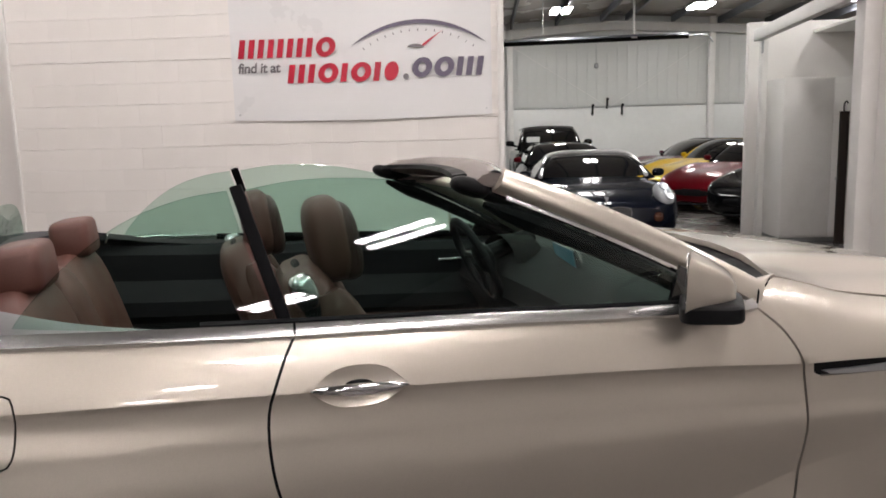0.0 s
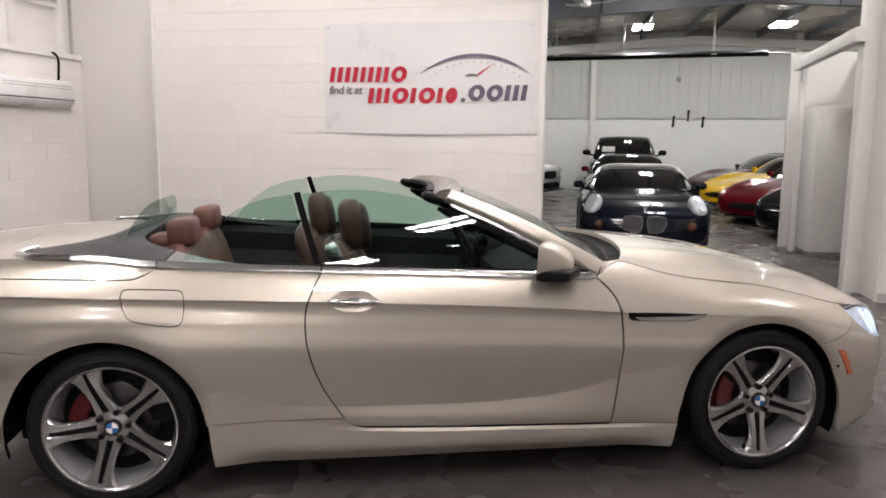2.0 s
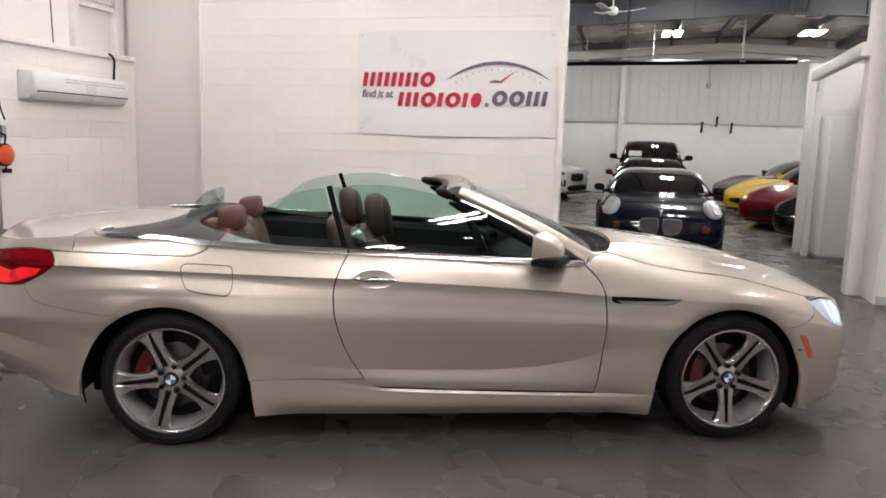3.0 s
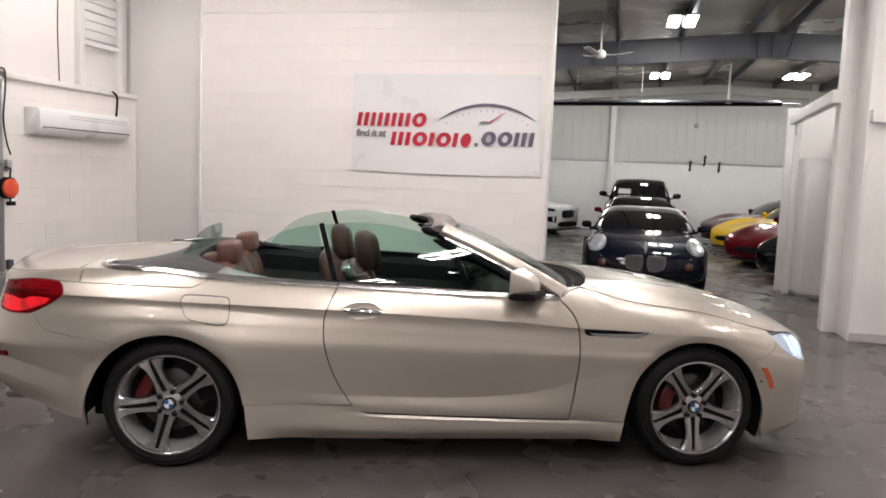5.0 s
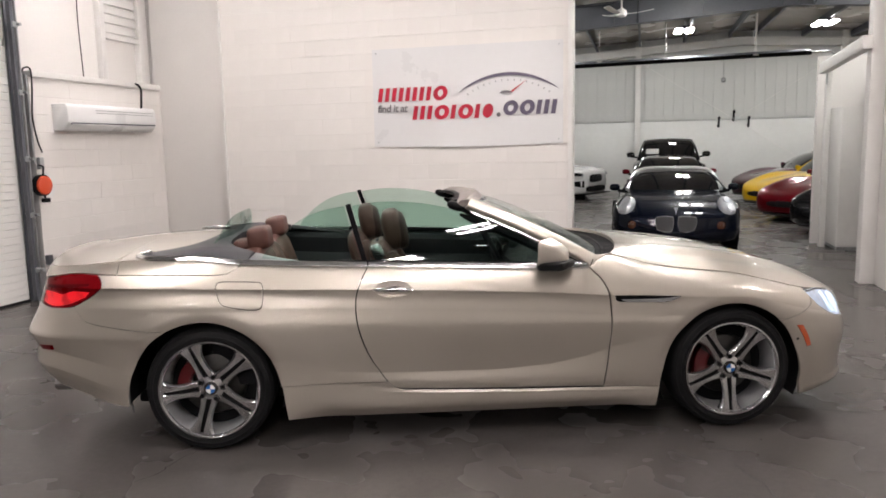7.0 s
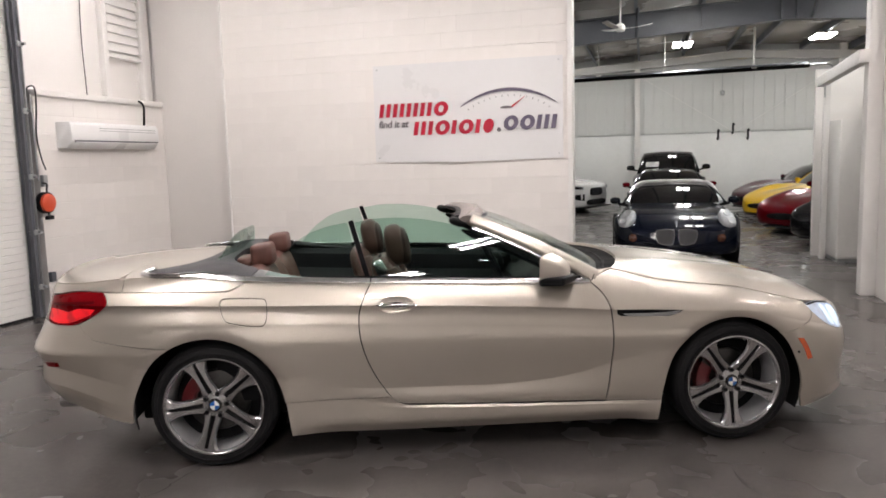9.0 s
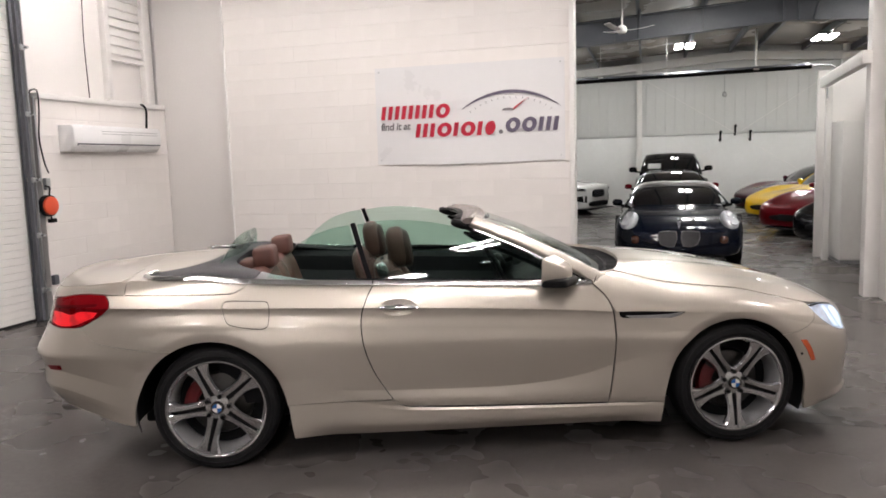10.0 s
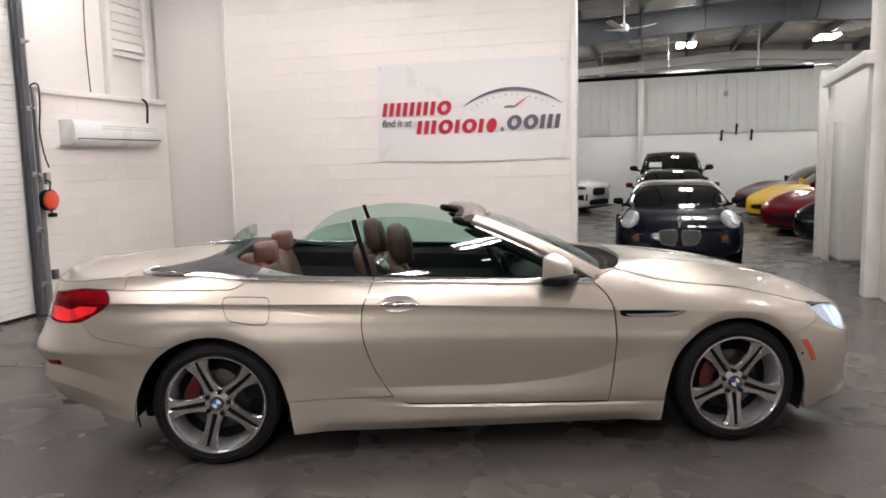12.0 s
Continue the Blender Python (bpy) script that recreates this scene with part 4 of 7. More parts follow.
def sheet(name, poly, grid, place, normal, mat, parent, label="", depth=.014, gap=.0, holes=(), mirror=False):
    """A smooth panel: an outline in surface coordinates, filled on the surface, its rim folded inward by depth."""
    poly = shrink(np.array(poly), gap) if gap else np.array(poly)
    loops = [poly, *holes]
    free = grid[inside(grid, poly)]
    for h in holes:
        free = free[~inside(free, np.array(h))]
    rim = np.concatenate(loops)
    if len(free):
        far = np.ones(len(free), bool)
        for i in range(0, len(free), 400):
            dd = np.hypot(free[i:i + 400, None, 0] - rim[None, :, 0], free[i:i + 400, None, 1] - rim[None, :, 1]).min(1)
            far[i:i + 400] = dd > .008
        free = free[far]
    pts = np.concatenate([rim, free])
    edges, k = [], 0
    for lp in loops:
        edges += [(k + i, k + (i + 1) % len(lp)) for i in range(len(lp))]
        k += len(lp)
    vs, _, fs, *_ = delaunay_2d_cdt([Vector(p) for p in pts], edges, [], 0, 1e-6)
    vs = np.array([tuple(v) for v in vs])
    cen = np.array([vs[list(f)].mean(0) for f in fs])
    keep = inside(cen, poly)
    for h in holes:
        keep &= ~inside(cen, np.array(h))
    fs = [f for f, q in zip(fs, keep) if q]
    P, Nn = place(vs[:, 0], vs[:, 1]), normal(vs[:, 0], vs[:, 1])
    a, b, c = P[fs[0][0]], P[fs[0][1]], P[fs[0][2]]
    flip = np.dot(np.cross(b - a, c - a), Nn[fs[0][0]]) < 0
    count = {}
    for f in fs:
        for u, w in ((f[0], f[1]), (f[1], f[2]), (f[2], f[0])):
            count[(u, w)] = 1
    border = [(u, w) for u, w in count if (w, u) not in count]
    V, N2, F = list(P), list(Nn), [tuple(f[::-1]) if flip else tuple(f) for f in fs]
    if depth:
        for u, w in border:
            d = P[w] - P[u]
            side = np.cross(d, Nn[u]) * (1 if not flip else -1)
            side = side / (np.linalg.norm(side) + 1e-12)
            base = len(V)
            V += [P[u], P[w], P[w] - Nn[w] * depth, P[u] - Nn[u] * depth]
            N2 += [side] * 4
            F.append((base, base + 3, base + 2, base + 1) if not flip else (base, base + 1, base + 2, base + 3))
    V, N2 = np.array(V), np.array(N2)
    if mirror:
        V[:, 1] *= -1
        N2[:, 1] *= -1
        F = [f[::-1] for f in F]
    return put_mesh(name, mesh_of(name, V, F, mat, normals=N2), parent, label)


def side_grid(ds=.018, dz=.014):
    """Points of the body's side in rows that follow the guide lines, doubled where these are creases."""
    s = np.arange(S_REAR, S_FRONT, ds)
    zs = [g(s) for g, _ in GUIDES] + [Z_TOP(s)]
    rows = [zs[0] - .004]
    for i, (lo, hi) in enumerate(zip(zs, zs[1:])):
        n = max(int(round(float(np.median(hi - lo)) / dz)), 2)
        first = [lo - .0014, lo + .0014] if i in SHARP or i == len(GUIDES) - 1 else [lo]
        rows += first + [lo + (hi - lo) * k / n for k in range(1, n)]
    rows.append(zs[-1] - .002)
    return np.stack([np.tile(s, len(rows)), np.concatenate(rows)], 1)


SIDE = side_grid()


def side_panel(name, poly, mat=M_PAINT, label="", out=0.0, depth=.014, gap=.0026, holes=(), both=True, parent=None):
    got = None
    for mirror in ((False, True) if both else (False,)):
        ob = sheet(name, poly, SIDE, lambda s, z: skin(s, z, out), skin_normal, mat, parent or car, label, depth, gap, holes, mirror)
        got = got or ob
    return got


def arch(k, a0, a1, r=0.0, n=26):
    cx, cz, cr = ARCHES[k]
    cr += r
    return [(cx + cr * math.cos(radians(a)) * (1 + .03 * min(max((.35 - math.sin(radians(a))) / .35, 0), 1)), cz + cr * math.sin(radians(a))) for a in np.linspace(a0, a1, n)]


def top_line(s0, s1, n=30, below=0.0):
    return [(s, float(Z_TOP(s)) - below) for s in np.linspace(s0, s1, n)]


def bottom_line(s0, s1, n=20):
    return [(s, float(GUIDES[0][0](s))) for s in np.linspace(s0, s1, n)]


DOOR_REAR = [(.857, .971), (.824, .912), (.789, .810), (.792, .680), (.826, .555), (.872, .452), (.942, .345), (.985, .309), (1.03, .297)]
DOOR_FRONT = [(2.129, .266), (2.158, .461), (2.168, .628), (2.156, .78), (2.121, .862), (2.06, .925)]
BUMPER_SEAM_R = [(-.70, .800), (-.655, .745), (-.60, .715), (-.40, .684), (-.204, .666)]
BUMPER_SEAM_F = [(3.12, .603), (3.22, .622), (3.335, .655)]
TAIL = outline([(-.90, .945), (-.72, .968), (-.57, .965)], [(-.57, .965), (-.538, .935), (-.532, .90)], [(-.532, .90), (-.60, .852), (-.73, .796), (-.87, .788)], [(-.87, .788), (-1.0, .80), (-1.02, .86), (-.98, .93), (-.90, .945)])
HEAD = outline([(3.375, .738), (3.5, .742), (3.62, .725)], [(3.62, .725), (3.70, .68), (3.73, .61), (3.70, .565)], [(3.70, .565), (3.56, .590), (3.44, .650), (3.385, .705), (3.375, .738)])
FLAP = outline([(.066, .905), (.086, .918), (.18, .917), (.285, .911), (.303, .900), (.309, .865), (.302, .790), (.275, .766), (.20, .771), (.115, .789), (.083, .808), (.062, .870), (.066, .905)], step=.015)
DECK_SHUT = [(-.462, .961), (-.2, .957), (.07, .951), (.135, .962), (.185, .989), (.197, 1.001)]

door_poly = outline(DOOR_REAR, [(1.03, .297), (1.5, .279), (2.129, .266)], DOOR_FRONT, top_line(2.06, .857))
hx, hz = .988, .851
RECESS = outline([(hx - .112, hz), (hx - .06, hz + .036), (hx, hz + .046), (hx + .06, hz + .036), (hx + .112, hz - .004)], [(hx + .112, hz - .004), (hx + .06, hz - .036), (hx, hz - .045), (hx - .06, hz - .036), (hx - .112, hz)], step=.008)
side_panel("door", door_poly, holes=(RECESS,), gap=.0050)
side_panel("door_seal", outline([(1.035, .2985), (1.5, .2805), (2.125, .2675)], [(2.125, .2675), (2.125, .2630)], [(2.125, .2630), (1.5, .2760), (1.035, .2940)], [(1.035, .2940), (1.035, .2985)]), M_SEAL, "black rubber seal under the door", out=.0012, depth=0, gap=0)
sill = outline([(.386, .345), (.60, .345), (.952, .340)], DOOR_REAR[6:], [(1.03, .297), (1.5, .279), (2.129, .266)], [(2.129, .266), (2.438, .262)], [(2.438, .262), (2.428, .20), (2.42, .146)], bottom_line(2.42, .408), [(.408, .156), (.396, .25), (.386, .345)])
side_panel("sill", sill, gap=.0016)
quarter = outline(DOOR_REAR[::-1][2:], top_line(.857, .197, 16), DECK_SHUT[::-1], [(-.462, .961), (-.57, .963)], [(-.57, .963), (-.538, .935), (-.532, .90)], [(-.532, .90), (-.60, .852), (-.70, .800)], BUMPER_SEAM_R, arch(0, 118, 3), [(float(arch(0, 3, 3)[0][0]), float(arch(0, 3, 3)[0][1])), (.386, .345)], [(.386, .345), (.942, .345)])
side_panel("rear_wing", quarter, holes=(FLAP,), gap=.0016)
side_panel("fuel_flap", FLAP, gap=.004, depth=.006, both=False)
tonneau_side = outline(DECK_SHUT, top_line(.197, -.48, 20), [(-.48, 1.02), (-.468, .99), (-.462, .961)])
side_panel("deck_side", tonneau_side)
boot_side = outline([(-.462, .961), (-.468, .99), (-.48, float(Z_TOP(-.48)))], top_line(-.48, S_REAR + .002, 50), [(S_REAR + .002, .99), (S_REAR + .002, .905)], [(S_REAR + .002, .905), (-1.3, .915), (-.90, .948)], [(-.90, .948), (-.72, .968), (-.57, .965)], [(-.57, .965), (-.462, .961)])
side_panel("boot_edge", boot_side)
rear_bumper = outline(BUMPER_SEAM_R[::-1], [(-.70, .800), (-.73, .794), (-.87, .786)], [(-.87, .786), (-1.3, .80), (S_REAR + .002, .81)], [(S_REAR + .002, .81), (S_REAR + .002, .352)], bottom_line(S_REAR + .002, -.435, 30), arch(0, 187, 118))
side_panel("rear_bumper", rear_bumper, gap=.0013)
rear_face = outline([(S_REAR + .002, .905), (-1.3, .915), (-.98, .93)], [(-.98, .93), (-1.02, .86), (-1.0, .80)], [(-1.0, .80), (-1.3, .80), (S_REAR + .002, .81)], [(S_REAR + .002, .81), (S_REAR + .002, .905)])
side_panel("boot_face", rear_face)
front_wing = outline(DOOR_FRONT, top_line(2.06, 3.375, 44), [(3.375, .752), (3.375, .738), (3.385, .705)], [(3.385, .705), (3.375, .68), (3.335, .655)], BUMPER_SEAM_F[::-1], arch(1, 46, 174), [arch(1, 174, 174)[0], (2.443, .31), (2.438, .262)], [(2.438, .262), (2.129, .266)])
VENT = outline([(2.184, .778), (2.19, .75), (2.212, .739)], [(2.212, .739), (2.35, .734), (2.474, .731)], [(2.474, .731), (2.52, .742), (2.556, .762)], [(2.556, .762), (2.37, .772), (2.184, .778)])
side_panel("front_wing", front_wing, holes=(VENT,), gap=.0022)
front_bumper = outline(BUMPER_SEAM_F, [(3.335, .655), (3.375, .68), (3.385, .703)], [(3.385, .703), (3.44, .648), (3.56, .588), (3.70, .563)], [(3.70, .563), (3.74, .61), (3.63, .73)], top_line(3.63, S_FRONT - .002, 20), [(S_FRONT - .002, .655), (S_FRONT - .002, .182)], bottom_line(S_FRONT - .002, 3.262, 20), arch(1, -11, 46))
side_panel("front_bumper", front_bumper, gap=.0012)

# dark shell behind the gaps
inner = outline(bottom_line(-.45, S_REAR + .02), top_line(S_REAR + .02, S_FRONT - .02, 90, .01), bottom_line(S_FRONT - .02, 3.28), arch(1, -9, 188, .014), bottom_line(2.43, .41), arch(0, -8, 187, .014))
for mirror in (False, True):
    sheet("inner_shell", inner, side_grid(.06, .04), lambda s, z: skin(s, z, -.013), skin_normal, M_BLACK_PLASTIC, car, "", 0, 0, (), mirror)

# lamps, reflectors, vent
tail = side_panel("tail_light", TAIL, M_TAIL, "red tail light, lit", out=.006, depth=.02, gap=.001, both=False)
sheet("tail_light", TAIL, SIDE, lambda s, z: skin(s, z, .006), skin_normal, M_TAIL, car, "", .02, .001, (), True)
BAR = outline([(-.975, .812), (-.87, .80), (-.75, .808), (-.63, .85)], [(-.63, .85), (-.60, .878)], [(-.60, .878), (-.70, .882), (-.78, .862), (-.87, .872), (-.985, .868)], [(-.985, .868), (-.975, .812)])
side_panel("light_bar", BAR, M_TAIL_LIT, "glowing lower bar", out=.008, depth=.006, gap=0, both=False, parent=tail)
BAR2 = outline([(-.94, .905), (-.75, .918), (-.60, .925)], [(-.60, .925), (-.60, .912)], [(-.60, .912), (-.75, .900), (-.94, .888)], [(-.94, .888), (-.94, .905)])
side_panel("light_strip", BAR2, surface("dark_red_lens", (.09, .002, .004), .4, vary=.05, bump=0, spec=.05), "dark upper strip", out=.008, depth=.006, gap=0, both=False, parent=tail)
side_panel("reflector", outline([(-1.0, .572), (-.855, .588)], [(-.855, .588), (-.845, .574), (-.86, .560)], [(-.86, .560), (-.99, .548)], [(-.99, .548), (-1.0, .572)]), M_TAIL, "red bumper reflector", out=.004, depth=.008, gap=0)
MARK = outline([(3.222, .572), (3.262, .569)], [(3.262, .569), (3.30, .51), (3.326, .447)], [(3.326, .447), (3.296, .445)], [(3.296, .445), (3.264, .51), (3.222, .572)])
side_panel("side_marker", MARK, M_AMBER, "amber side marker lamp", out=.004, depth=.01, gap=0)
side_panel("parking_sensor", outline([(3.226, .491), (3.234, .499), (3.242, .491), (3.234, .483), (3.226, .491)], step=.004), M_BLACK_PLASTIC, "", out=.002, depth=.004, gap=0)
GLOW_A = outline([(3.50, .722), (3.525, .722)], [(3.525, .722), (3.55, .66), (3.60, .60)], [(3.60, .60), (3.565, .605)], [(3.565, .605), (3.52, .65), (3.50, .722)], step=.01)
GLOW_B = outline([(3.575, .71), (3.63, .705), (3.69, .66), (3.705, .60)], [(3.705, .60), (3.69, .578)], [(3.69, .578), (3.625, .605), (3.58, .66), (3.575, .71)], step=.01)
BROW = outline([(3.378, .737), (3.5, .741), (3.62, .724)], [(3.62, .724), (3.62, .719)], [(3.62, .719), (3.5, .735), (3.39, .730)], [(3.39, .730), (3.378, .737)], step=.01)
for mirror in (False, True):
    hb = sheet("headlight", HEAD, SIDE, lambda s, z: skin(s, z, -.003), skin_normal, M_HEAD_BOWL, car, "clear headlight with white light, switched on", .0, .001, (), mirror)
    sheet("lens", HEAD, SIDE, lambda s, z: skin(s, z, .006), skin_normal, M_LENS, hb, "clear lens", .012, .001, (), mirror)
    for run in (GLOW_A, GLOW_B):
        sheet("light_guide", run, SIDE, lambda s, z: skin(s, z, .0), skin_normal, M_HEAD_LIT, hb, "glowing white light guide", .003, 0, (), mirror)
    sheet("light_hood", BROW, SIDE, lambda s, z: skin(s, z, .002), skin_normal, M_BLACK_PLASTIC, hb, "black upper hood", .005, 0, (), mirror)

vent = side_panel("air_vent", VENT, M_BLACK_GLOSS, "black wing vent with a chrome blade", out=-.016, depth=0, gap=-.004)
BLADE = outline([(2.222, .7515), (2.35, .750), (2.48, .752)], [(2.48, .752), (2.545, .7605)], [(2.545, .7605), (2.50, .741), (2.46, .734)], [(2.46, .734), (2.35, .7365), (2.245, .741)], [(2.245, .741), (2.222, .7515)])
side_panel("blade", BLADE, M_BARREL, "silver blade", out=.001, depth=.012, gap=0, parent=vent)

# door handles: a dished recess and a chrome grip
for mirror in (False, True):
    fine = np.stack([a.ravel() for a in np.meshgrid(np.arange(.86, 1.12, .008), np.arange(.80, .91, .006))], 1)

    def dish(s, z, o=.0):
        q = ((s - hx) / .112) ** 2 + ((z - hz) / .047) ** 2
        return skin(s, z, .0004 - .015 * np.maximum(1 - q, 0) + o)

    def dish_normal(s, z):
        e = .003
        n = np.cross(dish(s + e, z) - dish(s - e, z), dish(s, z + e) - dish(s, z - e))
        return n / np.linalg.norm(n, axis=-1, keepdims=True)
    hr = sheet("handle_recess", RECESS, fine, dish, dish_normal, M_PAINT, car, "", .004, 0, (), mirror)
    bm = bmesh.new()
    rings = []
    for k in range(21):
        u = k / 20 * 2 - 1
        xx, zz = hx + u * .108, hz - .003 * u
        w = .0135 * math.sqrt(max(1 - (abs(u) ** 2.2), .02))
        q = skin(np.array(xx), np.array(zz), .012 * (1 - u * u) + .003)
        rings.append([(q[0], q[1] - .010 * math.cos(a), q[2] + w * math.sin(a)) for a in np.linspace(0, 2 * math.pi, 10, endpoint=False)])
    loft(bm, rings)
    if mirror:
        bmesh.ops.scale(bm, vec=(1, -1, 1), verts=bm.verts[:])
    part("grip", bm, M_CHROME, hr, "chrome door handle")


# bonnet, cowl, boot lid
def top_place(front, drop=0.0):
    def f(x, y):
        return np.stack([x, y, lid(x, y, front) - drop], -1)
    return f


def top_normal(front):
    def f(x, y):
        e = .008
        gx = (lid(x + e, y, front) - lid(x - e, y, front)) / (2 * e)
        gy = (lid(x, y + e, front) - lid(x, y - e, front)) / (2 * e)
        n = np.stack([-gx, -gy, np.ones_like(gx)], -1)
        return n / np.linalg.norm(n, axis=-1, keepdims=True)
    return f


def wing_edge(x0, x1, front, n=40, sign=-1, inset_by=0.0):
    return [(x, sign * (float(edge_y(x, front)[0]) - inset_by)) for x in np.linspace(x0, x1, n)]


TOP = np.stack([a.ravel() for a in np.meshgrid(np.arange(-1.1, 3.8, .04), np.arange(-.86, .87, .03))], 1)
COWL = [(2.215, -.70), (2.30, -.50), (2.36, -.25), (2.375, 0), (2.36, .25), (2.30, .50), (2.215, .70)]
xf = float(_T[_S > 1.4][:, 0].max())
front_edge = [(float(p[0]), float(p[1])) for p in _T[(_S > 3.55)][::6]] + [(xf, 0.0)]
half = [(x, y) for x, y in wing_edge(2.215, front_edge[0][0] - .01, True, 34)] + front_edge
bonnet = outline(half, [(x, -y) for x, y in half[::-1]], COWL[::-1])
sheet("bonnet", bonnet, TOP, top_place(True), top_normal(True), M_PAINT, car, "", .02, .0045)

boot_half = [(float(p[0]), float(p[1])) for p in _T[(_S < -.475)][::8]]
xr = boot_half[0][0]
bx, by = boot_half[-1]
boot_poly = outline([(xr, 0.0)] + boot_half, [(bx, by), (-.47, -.66)], [(-.47, -.66), (-.468, -.3), (-.467, 0), (-.468, .3), (-.47, .66)], [(-.47, .66), (bx, -by)], [(x, -y) for x, y in boot_half[::-1]] + [(xr, 0.0)])
sheet("boot_lid", boot_poly, TOP, top_place(False), top_normal(False), M_PAINT, car, "", .02, .002)

# folded-roof cover, chrome belt line
def w_at(x):
    return float(edge_y(x, x > 1.4)[0])


CHROME_R = [(-.20, -w_at(-.20) + .004), (-.29, -.790), (-.345, -.760), (-.378, -.720), (-.375, -.675), (-.34, -.625), (-.25, -.55), (-.16, -.46), (-.115, -.30), (-.105, 0)]
corner = [(x, y) for x, y in wing_edge(-.478, -.20, False, 10)]
deck_out = outline([(-.47, 0), (-.468, -.3), (-.47, -.66)], [(-.47, -.66), corner[0]], corner, CHROME_R, [(x, -y) for x, y in CHROME_R[::-1]], [(x, -y) for x, y in corner[::-1]], [(corner[0][0], -corner[0][1]), (-.47, .66)], [(-.47, .66), (-.468, .3), (-.47, 0)])
sheet("deck_band", deck_out, TOP, top_place(False), top_normal(False), M_PAINT, car, "", .015, .0015)
COVER_IN = [(.80, -.846), (.60, -.822), (.40, -.785), (.25, -.735), (.16, -.67), (.095, -.57), (.05, -.40), (.03, 0)]
side_run = [(x, -w_at(x) + .006) for x in np.linspace(.212, -.20, 12)]
cover_in = [(.242, -.735)] + COVER_IN[4:]
cover = outline(side_run, [(x + .008, y * .992) for x, y in CHROME_R], [(x + .008, -y * .992) for x, y in CHROME_R[::-1]], [(x, -y) for x, y in side_run[::-1]], [(x, -y) for x, y in cover_in], cover_in[::-1])


def cover_z(x, y):
    """The folded-roof cover: rises a little from the belt line to the seats."""
    w, ze = edge_y(x, False)
    q = np.clip((w - np.abs(y)) / .20, 0, 1)
    rise = np.clip((.66 - x) / .46, 0, 1) * .050
    flat = ze + rise * q * (2 - q)
    k = np.clip((.05 - x) / .30, 0, 1)
    k = k * k * (3 - 2 * k)
    return flat * (1 - k) + lid(x, y, False) * k + .004


def cover_place(x, y):
    return np.stack([x, y, cover_z(x, y)], -1)


def cover_normal(x, y):
    e = .006
    n = np.stack([-(cover_z(x + e, y) - cover_z(x - e, y)) / (2 * e), -(cover_z(x, y + e) - cover_z(x, y - e)) / (2 * e), np.ones_like(x)], -1)
    return n / np.linalg.norm(n, axis=-1, keepdims=True)


sheet("roof_cover", cover, TOP, cover_place, cover_normal, M_CLOTH, car, "grey satin cover over the folded roof", .03, .001)
HORN_GRID = np.stack([a.ravel() for a in np.meshgrid(np.arange(.2, .82, .02), np.arange(-.86, -.70, .012))], 1)
horn_run = [(x, -w_at(x) + .006) for x in np.linspace(.80, .220, 14)]
horn = outline(horn_run, [horn_run[-1], (.250, -.737)], [(.250, -.737)] + COVER_IN[:3][::-1])
for s in (-1, 1):                      # pale trim that tapers forward beside the rear seats
    sheet("side_trim", horn, HORN_GRID, cover_place, cover_normal, M_TRIM_PALE, car, "pale satin trim beside the rear seat", .02, .0005, (), s > 0)


def chrome_run(pts, name, width, s, lift=.003):
    P, Nn = [], []
    for x, y in pts:
        sgn = -s
        P.append((x, y * sgn, float(edge_y(x, x > 1.4)[1]) + lift if x > -.19 else float(cover_z(np.array(x), np.array(y))) - .002))
        Nn.append((0, s * .80, .60) if x > -.15 else (0, s * .45, .85))
    bm = bmesh.new()
    ribbon(bm, P, Nn, width, .015)
    part(name, bm, M_BRIGHT, car, "bright metal belt line strip")


for s in (-1, 1):
    chrome_run([(x, -w_at(x) - .002) for x in np.linspace(2.05, .860, 40)], "belt_strip", .036, s)
    chrome_run([(x, -w_at(x) - .002) for x in np.linspace(.854, .20, 24)], "belt_strip", .036, s)
    chrome_run([(x, -w_at(x) - .002) for x in np.linspace(.196, -.18, 16)] + [tuple(p) for p in catmull(CHROME_R[:6], 5)[3:]], "belt_strip", .036, s)
    # inner window seal
    bm = bmesh.new()
    tube(bm, [(x, s * (w_at(x) - .022), float(edge_y(x, x > 1.4)[1]) + .012) for x in np.linspace(2.02, .66, 44)], .016, 8)
    part("window_seal", bm, M_SEAL, car)


# glass
def glass_y(x, z):
    """Half width of the side glass: leans in with height and bows a little."""
    lean = .845 - (z - .95) * .36 - .363 * np.clip(z - .95, 0, 1) ** 2
    return lean - .03 * np.clip((x - 1.5) / .6, 0, 1) ** 2 * (z > 0)


def glass_place(s):
    return lambda x, z: np.stack([x, s * glass_y(x, z), z], -1)


def glass_normal(s):
    def f(x, z):
        e = .01
        a = np.stack([np.full_like(x, 2 * e), s * (glass_y(x + e, z) - glass_y(x - e, z)), np.zeros_like(x)], -1)
        b = np.stack([np.zeros_like(x), s * (glass_y(x, z + e) - glass_y(x, z - e)), np.full_like(x, 2 * e)], -1)
        n = np.cross(a, b) * -s
        n = n / np.linalg.norm(n, axis=-1, keepdims=True)
        return n * np.sign(n[..., 1:2] * s)
    return f


